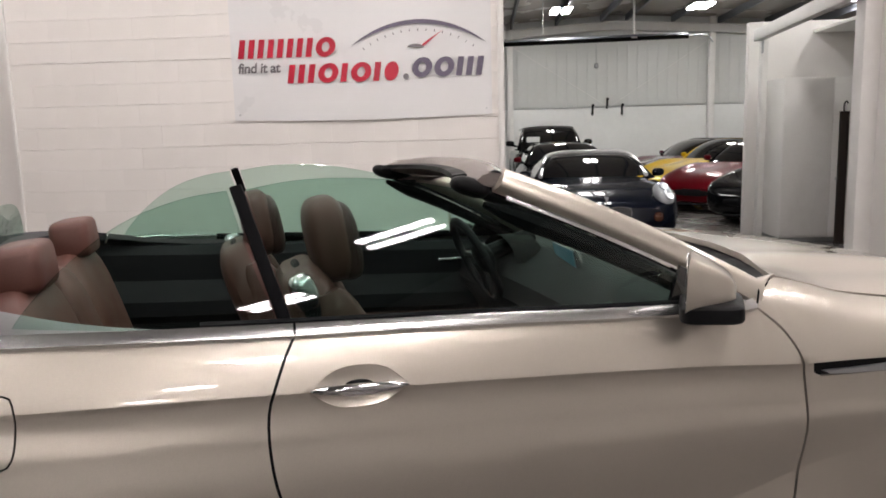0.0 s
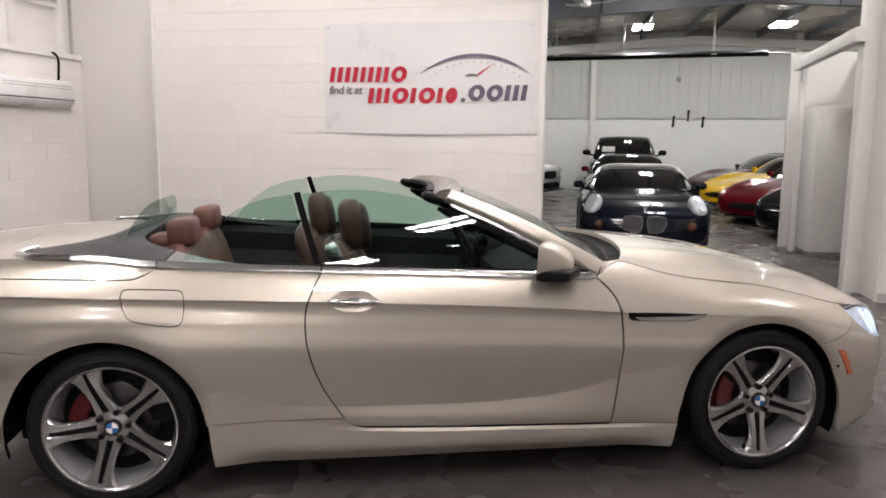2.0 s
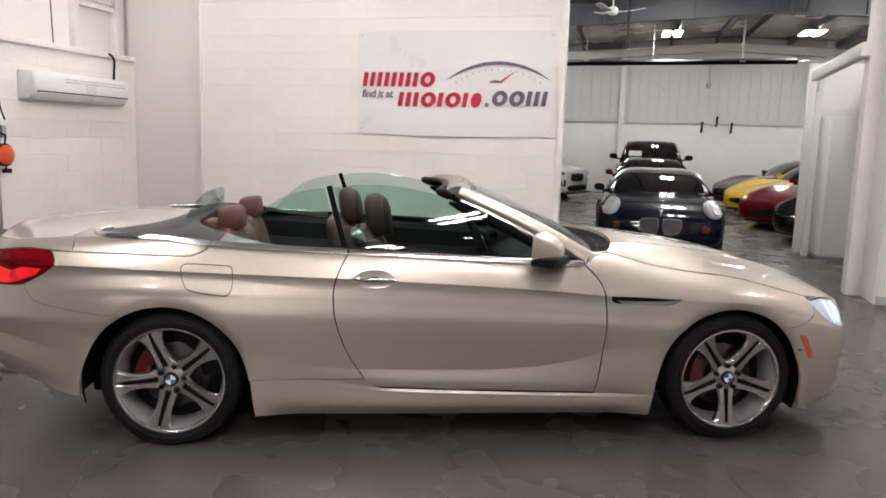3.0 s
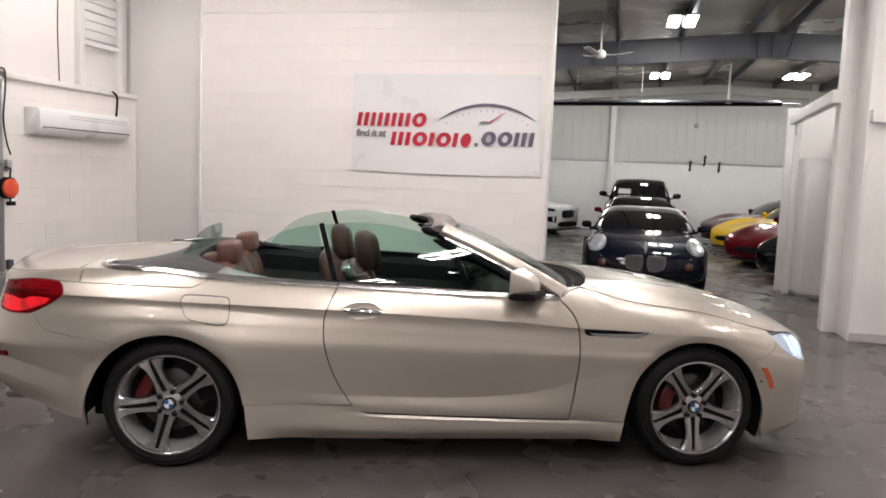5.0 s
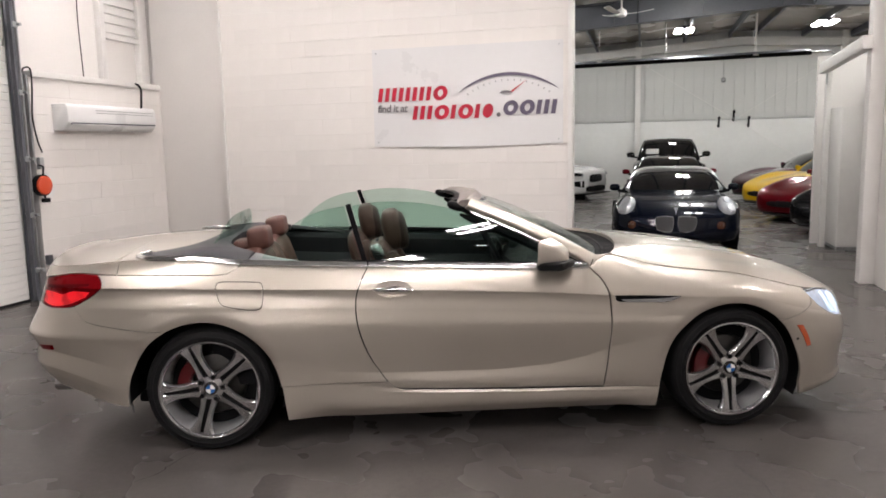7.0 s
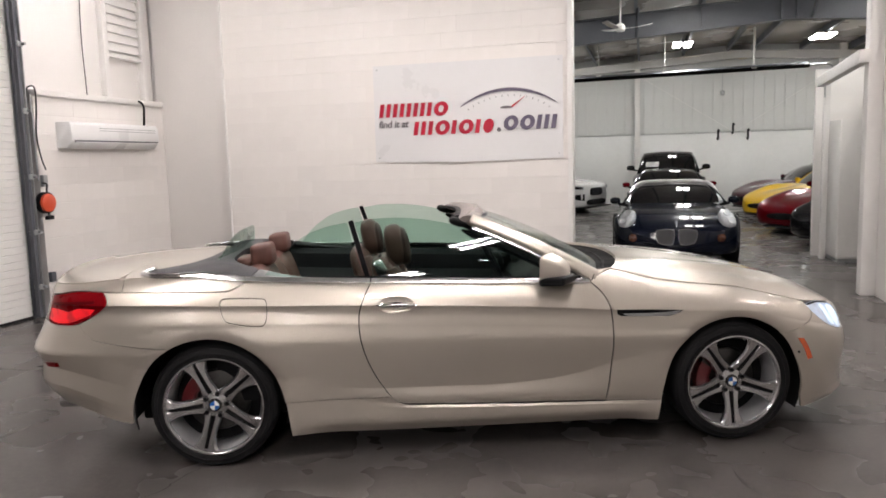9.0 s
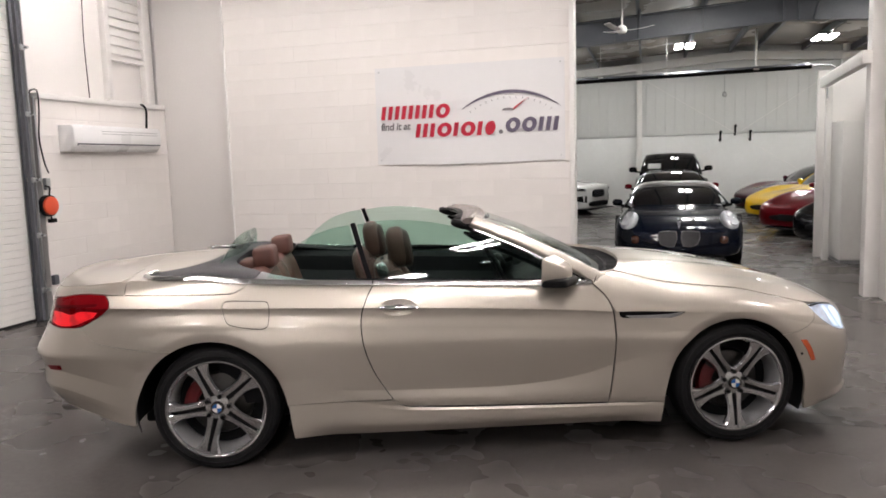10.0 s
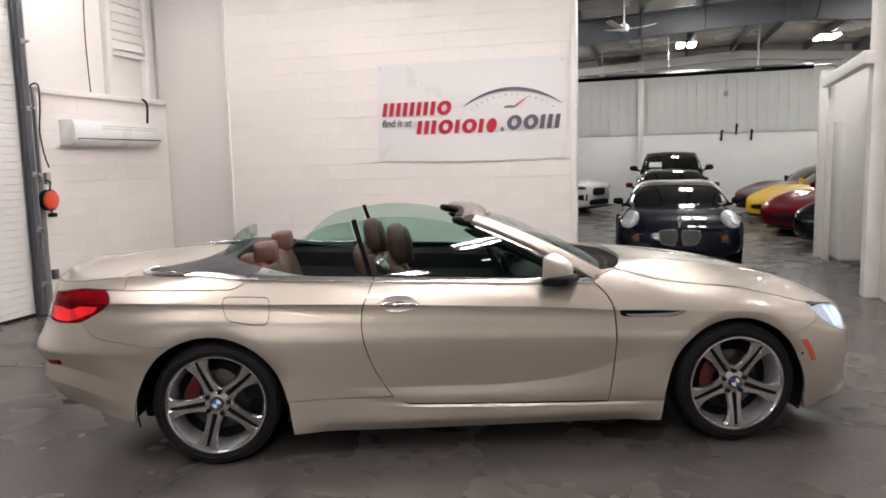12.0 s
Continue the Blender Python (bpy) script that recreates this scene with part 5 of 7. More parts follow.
GL = np.stack([a.ravel() for a in np.meshgrid(np.arange(.1, 2.2, .016), np.arange(.9, 1.35, .013))], 1)
DOOR_GLASS = outline([(.774, 1.280), (.90, 1.297), (1.05, 1.296), (1.20, 1.278), (1.36, 1.243), (1.43, 1.222)], [(1.43, 1.222), (1.72, 1.085), (2.02, .925)], [(2.02, .925), (1.4, .935), (.868, .955)], [(.868, .955), (.826, 1.10), (.774, 1.280)], step=.03)
QUARTER_GLASS = outline([(.268, .985), (.318, 1.06), (.400, 1.145), (.510, 1.222), (.63, 1.264), (.732, 1.279)], [(.732, 1.279), (.776, 1.12), (.835, .958)], [(.835, .958), (.6, .968), (.268, .985)], step=.03)
for s in (-1, 1):
    for nm, pl in (("door_window", DOOR_GLASS), ("rear_side_window", QUARTER_GLASS)):
        sheet(nm, pl, GL, glass_place(s), glass_normal(s), M_GLASS, car, "raised green-tinted side window", .004)
    bm = bmesh.new()
    for x0, x1, wd in ((.752, .850, .044),):
        P = [(x0 + (x1 - x0) * k, s * (float(glass_y(np.array(x0 + (x1 - x0) * k), np.array(1.287 - .33 * k))) + .003), 1.287 - .33 * k) for k in np.linspace(0, 1, 8)]
        ribbon(bm, P, [(0, s, .45)] * 8, wd * .68, .010)
    part("window_post", bm, M_SEAL, car, "black window seal post")

# painted corner between the pillar's foot, the wing and the bonnet
for s in (-1, 1):
    rings = []
    for k in np.linspace(0, 1, 9):
        x = 2.062 + .158 * k
        a = Vector([float(q) for q in skin(np.array(x), Z_TOP(np.array(x)))])
        b = Vector((2.070 + .142 * k, -.785 + .063 * k, .978 + .002 * k))
        mid = (a + b) / 2 + Vector((0, -.004, .003))
        rings.append([Vector((p.x, p.y * -s, p.z)) for p in (a, a.lerp(mid, .5) + Vector((0, -.002, .001)), mid, b.lerp(mid, .5) + Vector((0, -.001, .001)), b, b + Vector((-.01, .03, -.012)))])
    bm = bmesh.new()
    loft(bm, rings, closed=False)
    part("wing_corner", bm, M_PAINT, car, angle=80)
    bm = bmesh.new()
    tube(bm, catmull([(x, -s * y, z) for x, y, z in ((2.142, -.724, .985), (2.116, -.767, .980), (2.100, -.802, .973), (2.086, -.830, .959), (2.069, -.848, .931))], 4), .0026, 6)
    part("corner_gap", bm, M_SEAL, car)

# windscreen, its pillars and header
PIL_TOP, PIL_FOOT = np.array((1.435, -.632, 1.268)), np.array((2.085, -.80, .952))


def pillar_pt(k, s):
    p = PIL_TOP + (PIL_FOOT - PIL_TOP) * k
    return Vector((p[0], -s * p[1], p[2] + .016 * math.sin(math.pi * k)))


for s in (-1, 1):
    bm = bmesh.new()
    rings = []
    for k in np.linspace(-.02, 1.02, 16):
        c = pillar_pt(k, s)
        wd = .034 + .006 * k
        d = (pillar_pt(k + .01, s) - pillar_pt(k - .01, s)).normalized()
        out = Vector((.25, s * .86, .42)).normalized()
        up = d.cross(out).normalized() * (-s)
        up = up if up.z > 0 else -up
        rings.append([c + out * a * .030 + up * b * wd for a, b in ((.5, 1), (.9, .72), (1.0, .1), (.96, -.6), (.7, -.92), (-.5, -.9), (-1, 0), (-.6, .8))])
    loft(bm, rings)
    part("windscreen_pillar", bm, M_PAINT, car, angle=60)
    # bright trim under the pillar and black seal inside it
    bm = bmesh.new()
    P = [pillar_pt(k, s) + Vector((-.002, s * .026, -.041 - .006 * k)) for k in np.linspace(.0, 1.02, 14)]
    ribbon(bm, P, [(-.1, s * .85, .35)] * 14, .016, .010)
    part("pillar_trim", bm, M_BRIGHT, car, "bright metal strip along the pillar")
    bm = bmesh.new()
    P = [pillar_pt(k, s) + Vector((-.028, s * .020, -.068 - .004 * k)) for k in np.linspace(-.05, .98, 14)]
    tube(bm, P, [.008, .020] + [.028 - .008 * k for k in np.linspace(.15, 1, 12)], 8)
    part("pillar_seal", bm, M_SEAL, car)
    # black corner panel that carries the mirror
    bm = bmesh.new()
    tri_pts = [(1.80, .945), (2.04, .935), (1.93, 1.005), (1.86, 1.042)]
    loft(bm, [[(x, s * (float(glass_y(np.array(x), np.array(z))) + o), z) for x, z in tri_pts] for o in (.0, .012)])
    part("mirror_base", bm, M_BLACK_GLOSS, car)


def screen_pt(u, k):
    """Windscreen: u across (-1..1), k from header (0) to foot (1)."""
    a, b = pillar_pt(k, -1), pillar_pt(k, 1)
    p = a.lerp(b, (u + 1) / 2)
    bow = 1 - u * u
    return Vector((p.x + bow * (.09 + .07 * k), p.y, p.z + .010 + bow * (.020 + .012 * math.sin(math.pi * k)) * (1 - .35 * k)))


bm = bmesh.new()
loft(bm, [[screen_pt(u * .985, k) for u in np.linspace(-1, 1, 21)] for k in np.linspace(.03, 1.02, 12)], closed=False)
bmesh.ops.solidify(bm, geom=bm.faces[:], thickness=.005)
part("windscreen", bm, M_WINDSCREEN, car, "clear windscreen")
bm = bmesh.new()
loft(bm, [[screen_pt(u, k) + Vector((0, 0, dz)) for u in np.linspace(-1, 1, 21)] for k, dz in ((-.055, .005), (-.03, .016), (.01, .016), (.045, .006), (.045, -.002), (-.05, -.004))], closed=False)
part("header_rail", bm, M_PAINT, car)
bm = bmesh.new()
rings = []
for u in np.linspace(-1.0, 1.0, 25):
    c = screen_pt(u, -.02)
    e = 1 - .45 * abs(u) ** 4
    prof = [(.02, .014), (-.03, .020), (-.075, .010), (-.105, -.014), (-.085, -.034), (-.035, -.050), (.03, -.045), (.05, -.01)]
    rings.append([c + Vector((a * e, 0, b * e)) for a, b in prof])
loft(bm, rings)
part("header_trim", bm, M_TAUPE, car, "taupe padded trim on the windscreen header")
for s in (-1, 1):
    bm = bmesh.new()
    c = screen_pt(s * .93, -.02)
    cushion(bm, c + Vector((-.075, 0, -.03)), (.11, .10, .052), pose(0, 0, 0, 0, 18, 0), 2.4)
    part("roof_latch", bm, M_BLACK_PLASTIC, car, "black roof latch")
    bm = bmesh.new()
    cushion(bm, c + Vector((-.005, 0, -.055)), (.13, .07, .05), pose(0, 0, 0, 0, 24, 0), 2.6)
    part("corner_cap", bm, M_BLACK_PLASTIC, car)
bm = bmesh.new()
rings = []
for u in np.linspace(-.82, .82, 17):
    c = screen_pt(u, -.05)
    rings.append([c + Vector((a, 0, b)) for a, b in ((-.10, -.012), (-.06, -.008), (-.055, -.02), (-.10, -.026))])
loft(bm, rings)
part("header_slot", bm, M_BLACK_PLASTIC, car)
for u in (-.45, .45):
    bm = bmesh.new()
    loft(bm, [[screen_pt(u + du, .02) + Vector((-.055 - .055 * k, 0, -.042 - .012 * k)) for du in np.linspace(-.27, .27, 7)] for k in (0, .5, 1)], closed=False)
    bmesh.ops.solidify(bm, geom=bm.faces[:], thickness=.018)
    part("sun_visor", bm, M_TAUPE, car)
# rear-view mirror
bm = bmesh.new()
cushion(bm, screen_pt(0, .16) + Vector((-.09, 0, -.03)), (.035, .24, .065), pose(0, 0, 0, 0, 10, 0), 3)
rv = part("rear_view_mirror", bm, M_BLACK_PLASTIC, car)
bm = bmesh.new()
tube(bm, [screen_pt(0, .12) + Vector((-.01, 0, -.01)), screen_pt(0, .16) + Vector((-.085, 0, -.02))], .014)
part("stem", bm, M_BLACK_PLASTIC, rv)

# cowl with wiper arms
bm = bmesh.new()
rows = []
for k in np.linspace(0, 1, 6):
    row_ = []
    for y in np.linspace(-.745, .745, 27):
        xw = screen_pt(y / .80, 1.02)
        xh = float(np.interp(abs(y), [0, .25, .5, .7, .75], [2.375, 2.36, 2.30, 2.22, 2.20]))
        x = xw.x - .05 + (xh - xw.x + .07) * k
        zh = float(lid(np.array(min(max(x, 2.2), 2.5)), np.array(y), True))
        row_.append((x, y, min(zh, xw.z + .012) - .004 - .004 * math.sin(math.pi * k)))
    rows.append(row_)
loft(bm, rows, closed=False)
part("cowl", bm, M_SEAL, car, "black cowl panel with wipers")
for y0, y1, x0 in ((-.66, -.02, .0), (-.02, .62, .0)):
    bm = bmesh.new()
    P = [screen_pt(y / .8, 1.0) + Vector((.045, 0, -.004)) for y in np.linspace(y0, y1, 10)]
    tube(bm, P, [.008] * 9 + [.004], 6)
    wip = part("wiper", bm, M_BLACK_PLASTIC, car)
    bm = bmesh.new()
    tube(bm, [P[0] + Vector((.05, .06, -.012)), P[0] + Vector((.035, .12, -.004)), P[4] + Vector((.012, 0, .004))], [.013, .009, .005], 8)
    part("wiper_arm", bm, M_BLACK_PLASTIC, wip)

# wing mirrors
for s in (-1, 1):
    bm = bmesh.new()
    rings = []
    for k in np.linspace(0, 1, 11):                       # from the glass at the rear to the rounded front
        r = (1 - .34 * k - .30 * k ** 4) * (1 if k < .95 else .90) if k < 1 else .26
        x = 1.800 + .112 * k
        cz, cy = 1.028 - .028 * k, .955 - .03 * k
        hw, hh = .098 * r, .070 * r
        rings.append([(x + (.006 if k < .05 else 0) * math.sin(a), s * (cy + hw * math.copysign(abs(math.cos(a)) ** .34, math.cos(a))), cz + hh * math.copysign(abs(math.sin(a)) ** .34, math.sin(a))) for a in np.linspace(0, 2 * math.pi, 24, endpoint=False)])
    loft(bm, rings)
    turn = Matrix.Translation((1.845, s * .945, 0)) @ Matrix.Rotation(radians(34 * s), 4, "Z") @ Matrix.Translation((-1.845, -s * .945, 0))
    bmesh.ops.transform(bm, matrix=turn, verts=bm.verts[:])
    mir = part("wing_mirror", bm, M_PAINT, car)
    bm = bmesh.new()
    cushion(bm, (1.856, s * .945, .960), (.150, .205, .048), pose(0, 0, 0, 0, -3, 0), 6)
    bmesh.ops.transform(bm, matrix=turn, verts=bm.verts[:])
    part("lower_shell", bm, M_BLACK_PLASTIC, mir, "black lower shell")
    bm = bmesh.new()
    loft(bm, [[(1.875 + .06 * k + dx, s * (.91 - .085 * k), .952 + dz - .006 * k) for dx, dz in ((-.055, -.018), (.06, -.020), (.08, .014), (-.045, .022))] for k in (0, .5, 1)])
    part("arm", bm, M_BLACK_PLASTIC, mir)
    bm = bmesh.new()
    cushion(bm, (1.799, s * .955, 1.028), (.008, .165, .125), None, 3.4)
    bmesh.ops.transform(bm, matrix=turn, verts=bm.verts[:])
    part("mirror_glass", bm, M_CHROME, mir)

# ---- wheels: 20-inch double-spoke alloys ----
SPOKE_EDGE = smooth((.05, .043), (.068, .048), (.09, .044), (.125, .0385), (.165, .039), (.20, .047), (.23, .062), (.256, .092))
SPOKE_FACE = smooth((.05, -.082), (.10, -.092), (.16, -.103), (.21, -.112), (.256, -.119))


def make_wheel(x, s, turn):
    w = new("wheel")
    w.parent = car
    w.matrix_basis = Matrix.Translation((x, s * .80, .338)) @ (Matrix() if s < 0 else pose(0, 0, 0, 0, 0, 180))
    # in the wheel's own frame its face looks to -y
    bm = bmesh.new()
    lathe(bm, [(.262, .11), (.30, .118), (.325, .108), (.336, .085), (.338, .04), (.338, -.06), (.336, -.088), (.328, -.108), (.308, -.122), (.285, -.125), (.270, -.118), (.264, -.108)], 72, "y")
    part("tyre", bm, M_RUBBER, w, "low-profile black tyre")
    bm = bmesh.new()
    for r in (.292, .318):
        lathe(bm, [(r - .0035, -.1245 if r < .3 else -.1165), (r, -.1275 if r < .3 else -.120), (r + .0035, -.1235 if r < .3 else -.115)], 72, "y")
    part("tyre_ridge", bm, M_RUBBER, w)
    bm = bmesh.new()
    lathe(bm, [(.268, -.118), (.266, -.126), (.258, -.127), (.251, -.119), (.248, -.112)], 72, "y")
    part("rim", bm, M_RIM, w, "polished silver rim")
    bm = bmesh.new()
    lathe(bm, [(.248, -.112), (.243, -.09), (.236, -.02), (.232, .08), (.262, .11)], 72, "y")
    part("barrel", bm, M_BARREL, w, "silver painted inner barrel")
    bm = bmesh.new()
    lathe(bm, [(.0, -.012), (.15, -.012), (.165, -.004), (.172, .012), (.172, .024), (.0, .024)], 48, "y")
    part("brake_disc", bm, M_DISC, w, "steel brake disc")
    bm = bmesh.new()
    lathe(bm, [(.172, .03), (.235, .035), (.235, .08), (0, .08)], 40, "y")
    part("barrel_back", bm, M_BLACK_PLASTIC, w)
    for k in range(5):
        a0 = math.radians(turn + 72 * k)
        for q in (-1, 1):
            bm = bmesh.new()
            rings = []
            for r in np.linspace(.052, .254, 15):
                outer, slot = float(SPOKE_EDGE(r)), .0120 - .0055 * max(r - .06, 0) / .19
                face = float(SPOKE_FACE(r))
                w_ = outer - slot
                rings.append([(q * x, face + dd, r) for x, dd in ((slot, .004), (slot + w_ * .06, .0), (slot + w_ * .74, -.001), (slot + w_ * .80, .001), (outer, .013), (outer - w_ * .08, .045), (slot + w_ * .05, .045))])
            loft(bm, rings)
            rot = Matrix.Rotation(-(a0 - math.pi / 2), 4, "Y")
            bmesh.ops.transform(bm, matrix=rot, verts=bm.verts[:])
            part("spoke", bm, M_RIM, w, angle=24)
        # dark web between the twin blades
        bm = bmesh.new()
        loft(bm, [[(u * .010, d + dd, r) for u, dd in ((-1, 0), (1, 0), (1, .02), (-1, .02))] for r, d in ((.05, -.070), (.15, -.080), (.20, -.092), (.252, -.106))])
        bmesh.ops.transform(bm, matrix=Matrix.Rotation(-(a0 - math.pi / 2), 4, "Y"), verts=bm.verts[:])
        part("spoke_web", bm, M_BLACK_PLASTIC, w)
        bm = bmesh.new()
        lathe(bm, [(0, -.086), (.007, -.086), (.0075, -.092), (.0125, -.092), (.0125, -.06)], 12, "y", (.062 * math.cos(a0 + .628), -.004, .062 * math.sin(a0 + .628)))
        part("wheel_bolt", bm, M_BLACK_PLASTIC, w)
    bm = bmesh.new()
    lathe(bm, [(.036, -.090), (.045, -.088), (.066, -.080), (.078, -.05), (.06, -.03)], 40, "y")
    part("hub", bm, M_RIM, w)
    bm = bmesh.new()
    lathe(bm, [(0, -.104), (.028, -.104), (.034, -.101), (.036, -.094), (.036, -.085)], 32, "y")
    cap = part("centre_cap", bm, M_BLACK_GLOSS, w, "round centre cap with blue and white badge")
    for k in range(4):
        bm = bmesh.new()
        pts = [(0, 0)] + [(.024 * math.cos(a), .024 * math.sin(a)) for a in np.linspace(math.pi / 2 * k, math.pi / 2 * (k + 1), 8)]
        prism(bm, pts, .0015, pose(0, -.1035, 0, 90, 0, 0))
        part("badge_field", bm, M_ROUNDEL_BLUE if k % 2 else M_WHITE_PLASTIC, cap)
    return w


def caliper(x, s, ang):
    bm = bmesh.new()
    rings = []
    for a in np.linspace(ang - 26, ang + 26, 9):
        ca, sa = math.cos(radians(a)), math.sin(radians(a))
        rings.append([(r * ca, d, r * sa) for r, d in ((.115, -.052), (.128, -.062), (.165, -.062), (.186, -.050), (.19, .0), (.115, .0))])
    loft(bm, rings)
    if s > 0:
        bmesh.ops.scale(bm, vec=(1, -1, 1), verts=bm.verts[:])
    part("brake_caliper", bm, M_CALIPER, car, "red painted brake caliper", Matrix.Translation((x, s * .80, .338)))


for x, turn, ang in ((0.0, 256, 150), (2.853, 271, 172)):
    for s in (-1, 1):
        make_wheel(x, s, turn if s < 0 else 180 - turn)
        caliper(x, s, ang)
        bm = bmesh.new()                                   # black arch liner
        cx, cz, cr = ARCHES[x > 1]
        lathe(bm, [(cr + .013, .012), (cr + .024, .06), (cr + .029, .20), (cr + .029, .5), (.1, .5)], 48, "y", (cx, 0, cz))
        bmesh.ops.delete(bm, geom=[v for v in bm.verts if v.co.z < (.15 if x > 1 else .21)], context="VERTS")
        if s > 0:
            bmesh.ops.scale(bm, vec=(1, -1, 1), verts=bm.verts[:])
        part("arch_liner", bm, M_BLACK_PLASTIC, car, "", Matrix.Translation((0, s * .90, 0)))

# exhaust tips and floor pan
for s in (-1, 1):
    bm = bmesh.new()
    lathe(bm, [(.036, -.15), (.036, .0), (.042, .004), (.045, -.004), (.045, -.15)], 28, "x")
    bmesh.ops.scale(bm, vec=(-1, 1.5, 1), verts=bm.verts[:])
    part("exhaust_tip", bm, M_RIM, car, "dull chrome exhaust tip", Matrix.Translation((-.915, s * .585, .318)))
bm = bmesh.new()
box(bm, (1.3, 0, .20), (3.6, 1.1, .08), .02)
part("floor_pan", bm, M_BLACK_PLASTIC, car)
bm = bmesh.new()
box(bm, (1.4, 0, .23), (1.9, 1.72, .10), .02)
part("underbody", bm, M_BLACK_PLASTIC, car)

# ---- cabin ----
bm = bmesh.new()
box(bm, (1.05, 0, .31), (2.3, 1.5, .06))
part("cabin_floor", bm, M_BLACK_PLASTIC, car)
for s in (-1, 1):
    bm = bmesh.new()                                       # door card and side trim
    rings = []
    for x in np.linspace(.0, 2.05, 24):
        zt = float(edge_y(x, x > 1.4)[1])
        w = w_at(x) - .03
        rings.append([(x, s * (w - .0), zt - .01), (x, s * (w - .055), zt - .015), (x, s * (w - .085), zt - .05), (x, s * (w - .07), zt - .16), (x, s * (w - .13), zt - .24), (x, s * (w - .13), zt - .30), (x, s * (w - .08), zt - .34), (x, s * (w - .08), .33), (x, s * (w - .02), .33)])
    loft(bm, rings)
    part("door_card", bm, M_LEATHER_DARK, car, "dark leather door card")
    bm = bmesh.new()
    ribbon(bm, [(x, s * (w_at(x) - .105), float(edge_y(x, x > 1.4)[1]) - .36) for x in np.linspace(1.05, 1.95, 14)], [(0, -s, .2)] * 14, .12, .03)
    part("door_inlay", bm, M_LEATHER, car, "brown door inlay")
    bm = bmesh.new()
    tube(bm, [(1.62, s * (w_at(1.62) - .12), .845), (1.76, s * (w_at(1.7) - .125), .845)], .008)
    part("inner_door_handle", bm, M_SATIN, car, "satin inner door handle")
bm = bmesh.new()
box(bm, (-.02, 0, .70), (.05, 1.5, .68), .01)
part("rear_bulkhead", bm, M_LEATHER_DARK, car)


def seat_front(s):
    y, back, drop = s * .37, (0.0, .17)[s > 0], (0.0, .02)[s > 0]
    seat = new("front_seat")
    seat.parent = car
    seat.matrix_basis = Matrix.Translation((-back, 0, -drop))
    tagged(seat, "cinnamon leather front seat with tall headrest")
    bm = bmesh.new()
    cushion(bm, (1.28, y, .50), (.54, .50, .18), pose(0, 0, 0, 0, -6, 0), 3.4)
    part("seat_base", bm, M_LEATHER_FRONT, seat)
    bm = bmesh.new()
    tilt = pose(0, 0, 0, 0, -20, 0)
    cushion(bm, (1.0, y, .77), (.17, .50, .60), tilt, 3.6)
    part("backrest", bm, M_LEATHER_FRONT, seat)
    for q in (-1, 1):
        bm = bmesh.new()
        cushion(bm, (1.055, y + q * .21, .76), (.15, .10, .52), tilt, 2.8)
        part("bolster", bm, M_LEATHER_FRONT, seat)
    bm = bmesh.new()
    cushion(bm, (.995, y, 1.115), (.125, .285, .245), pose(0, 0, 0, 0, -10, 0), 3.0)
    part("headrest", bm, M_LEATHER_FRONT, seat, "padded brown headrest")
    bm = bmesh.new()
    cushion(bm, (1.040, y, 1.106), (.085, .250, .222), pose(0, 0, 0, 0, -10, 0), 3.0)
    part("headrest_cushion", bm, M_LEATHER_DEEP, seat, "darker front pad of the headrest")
    bm = bmesh.new()
    cushion(bm, (.925, y, .98), (.035, .20, .16), tilt, 3)
    part("back_shell", bm, M_LEATHER_DARK, seat)
    for q in (-1, 1):
        bm = bmesh.new()
        tube(bm, [(.975, y + q * .06, 1.0), (.99, y + q * .06, 1.06)], .008)
        part("headrest_rod", bm, M_SATIN, seat)
    bm = bmesh.new()                                       # belt guide on the outer shoulder
    cushion(bm, (.905, y + s * .225, 1.005), (.07, .06, .10), tilt, 3)
    g = part("belt_guide", bm, M_SATIN, seat, "satin metal belt guide")
    bm = bmesh.new()
    ribbon(bm, [(.92, y + s * .235, .97), (.97, y + s * .25, .80), (1.08, y + s * .255, .56)], [(0, s, .2)] * 3, .045, .003)
    part("seat_belt", bm, M_BLACK_PLASTIC, g)


def seat_rear(s):
    y = s * .33
    seat = new("rear_seat")
    seat.parent = car
    tagged(seat, "reddish brown leather rear seat with rounded headrest")
    bm = bmesh.new()
    cushion(bm, (.50, y, .52), (.46, .48, .16), None, 3.4)
    part("seat_base", bm, M_LEATHER, seat)
    bm = bmesh.new()
    cushion(bm, (.245, y, .78), (.16, .47, .54), pose(0, 0, 0, 0, -17, 0), 3.6)
    part("backrest", bm, M_LEATHER, seat)
    bm = bmesh.new()
    cushion(bm, (.203, y, 1.080), (.128, .240, .132), pose(0, 0, 0, 0, -6, 0), 5.0)
    part("headrest", bm, M_LEATHER, seat, "rounded brown headrest")
    bm = bmesh.new()
    cushion(bm, (.110, y, 1.040), (.11, .21, .070), pose(0, 0, 0, 0, -4, 0), 4.0)
    part("headrest_base", bm, M_LEATHER, seat)


for s in (-1, 1):
    seat_front(s)
    seat_rear(s)
bm = bmesh.new()
cushion(bm, (.25, 0, .80), (.14, .22, .46), pose(0, 0, 0, 0, -17, 0), 3.2)
part("rear_centre_pad", bm, M_LEATHER, car)

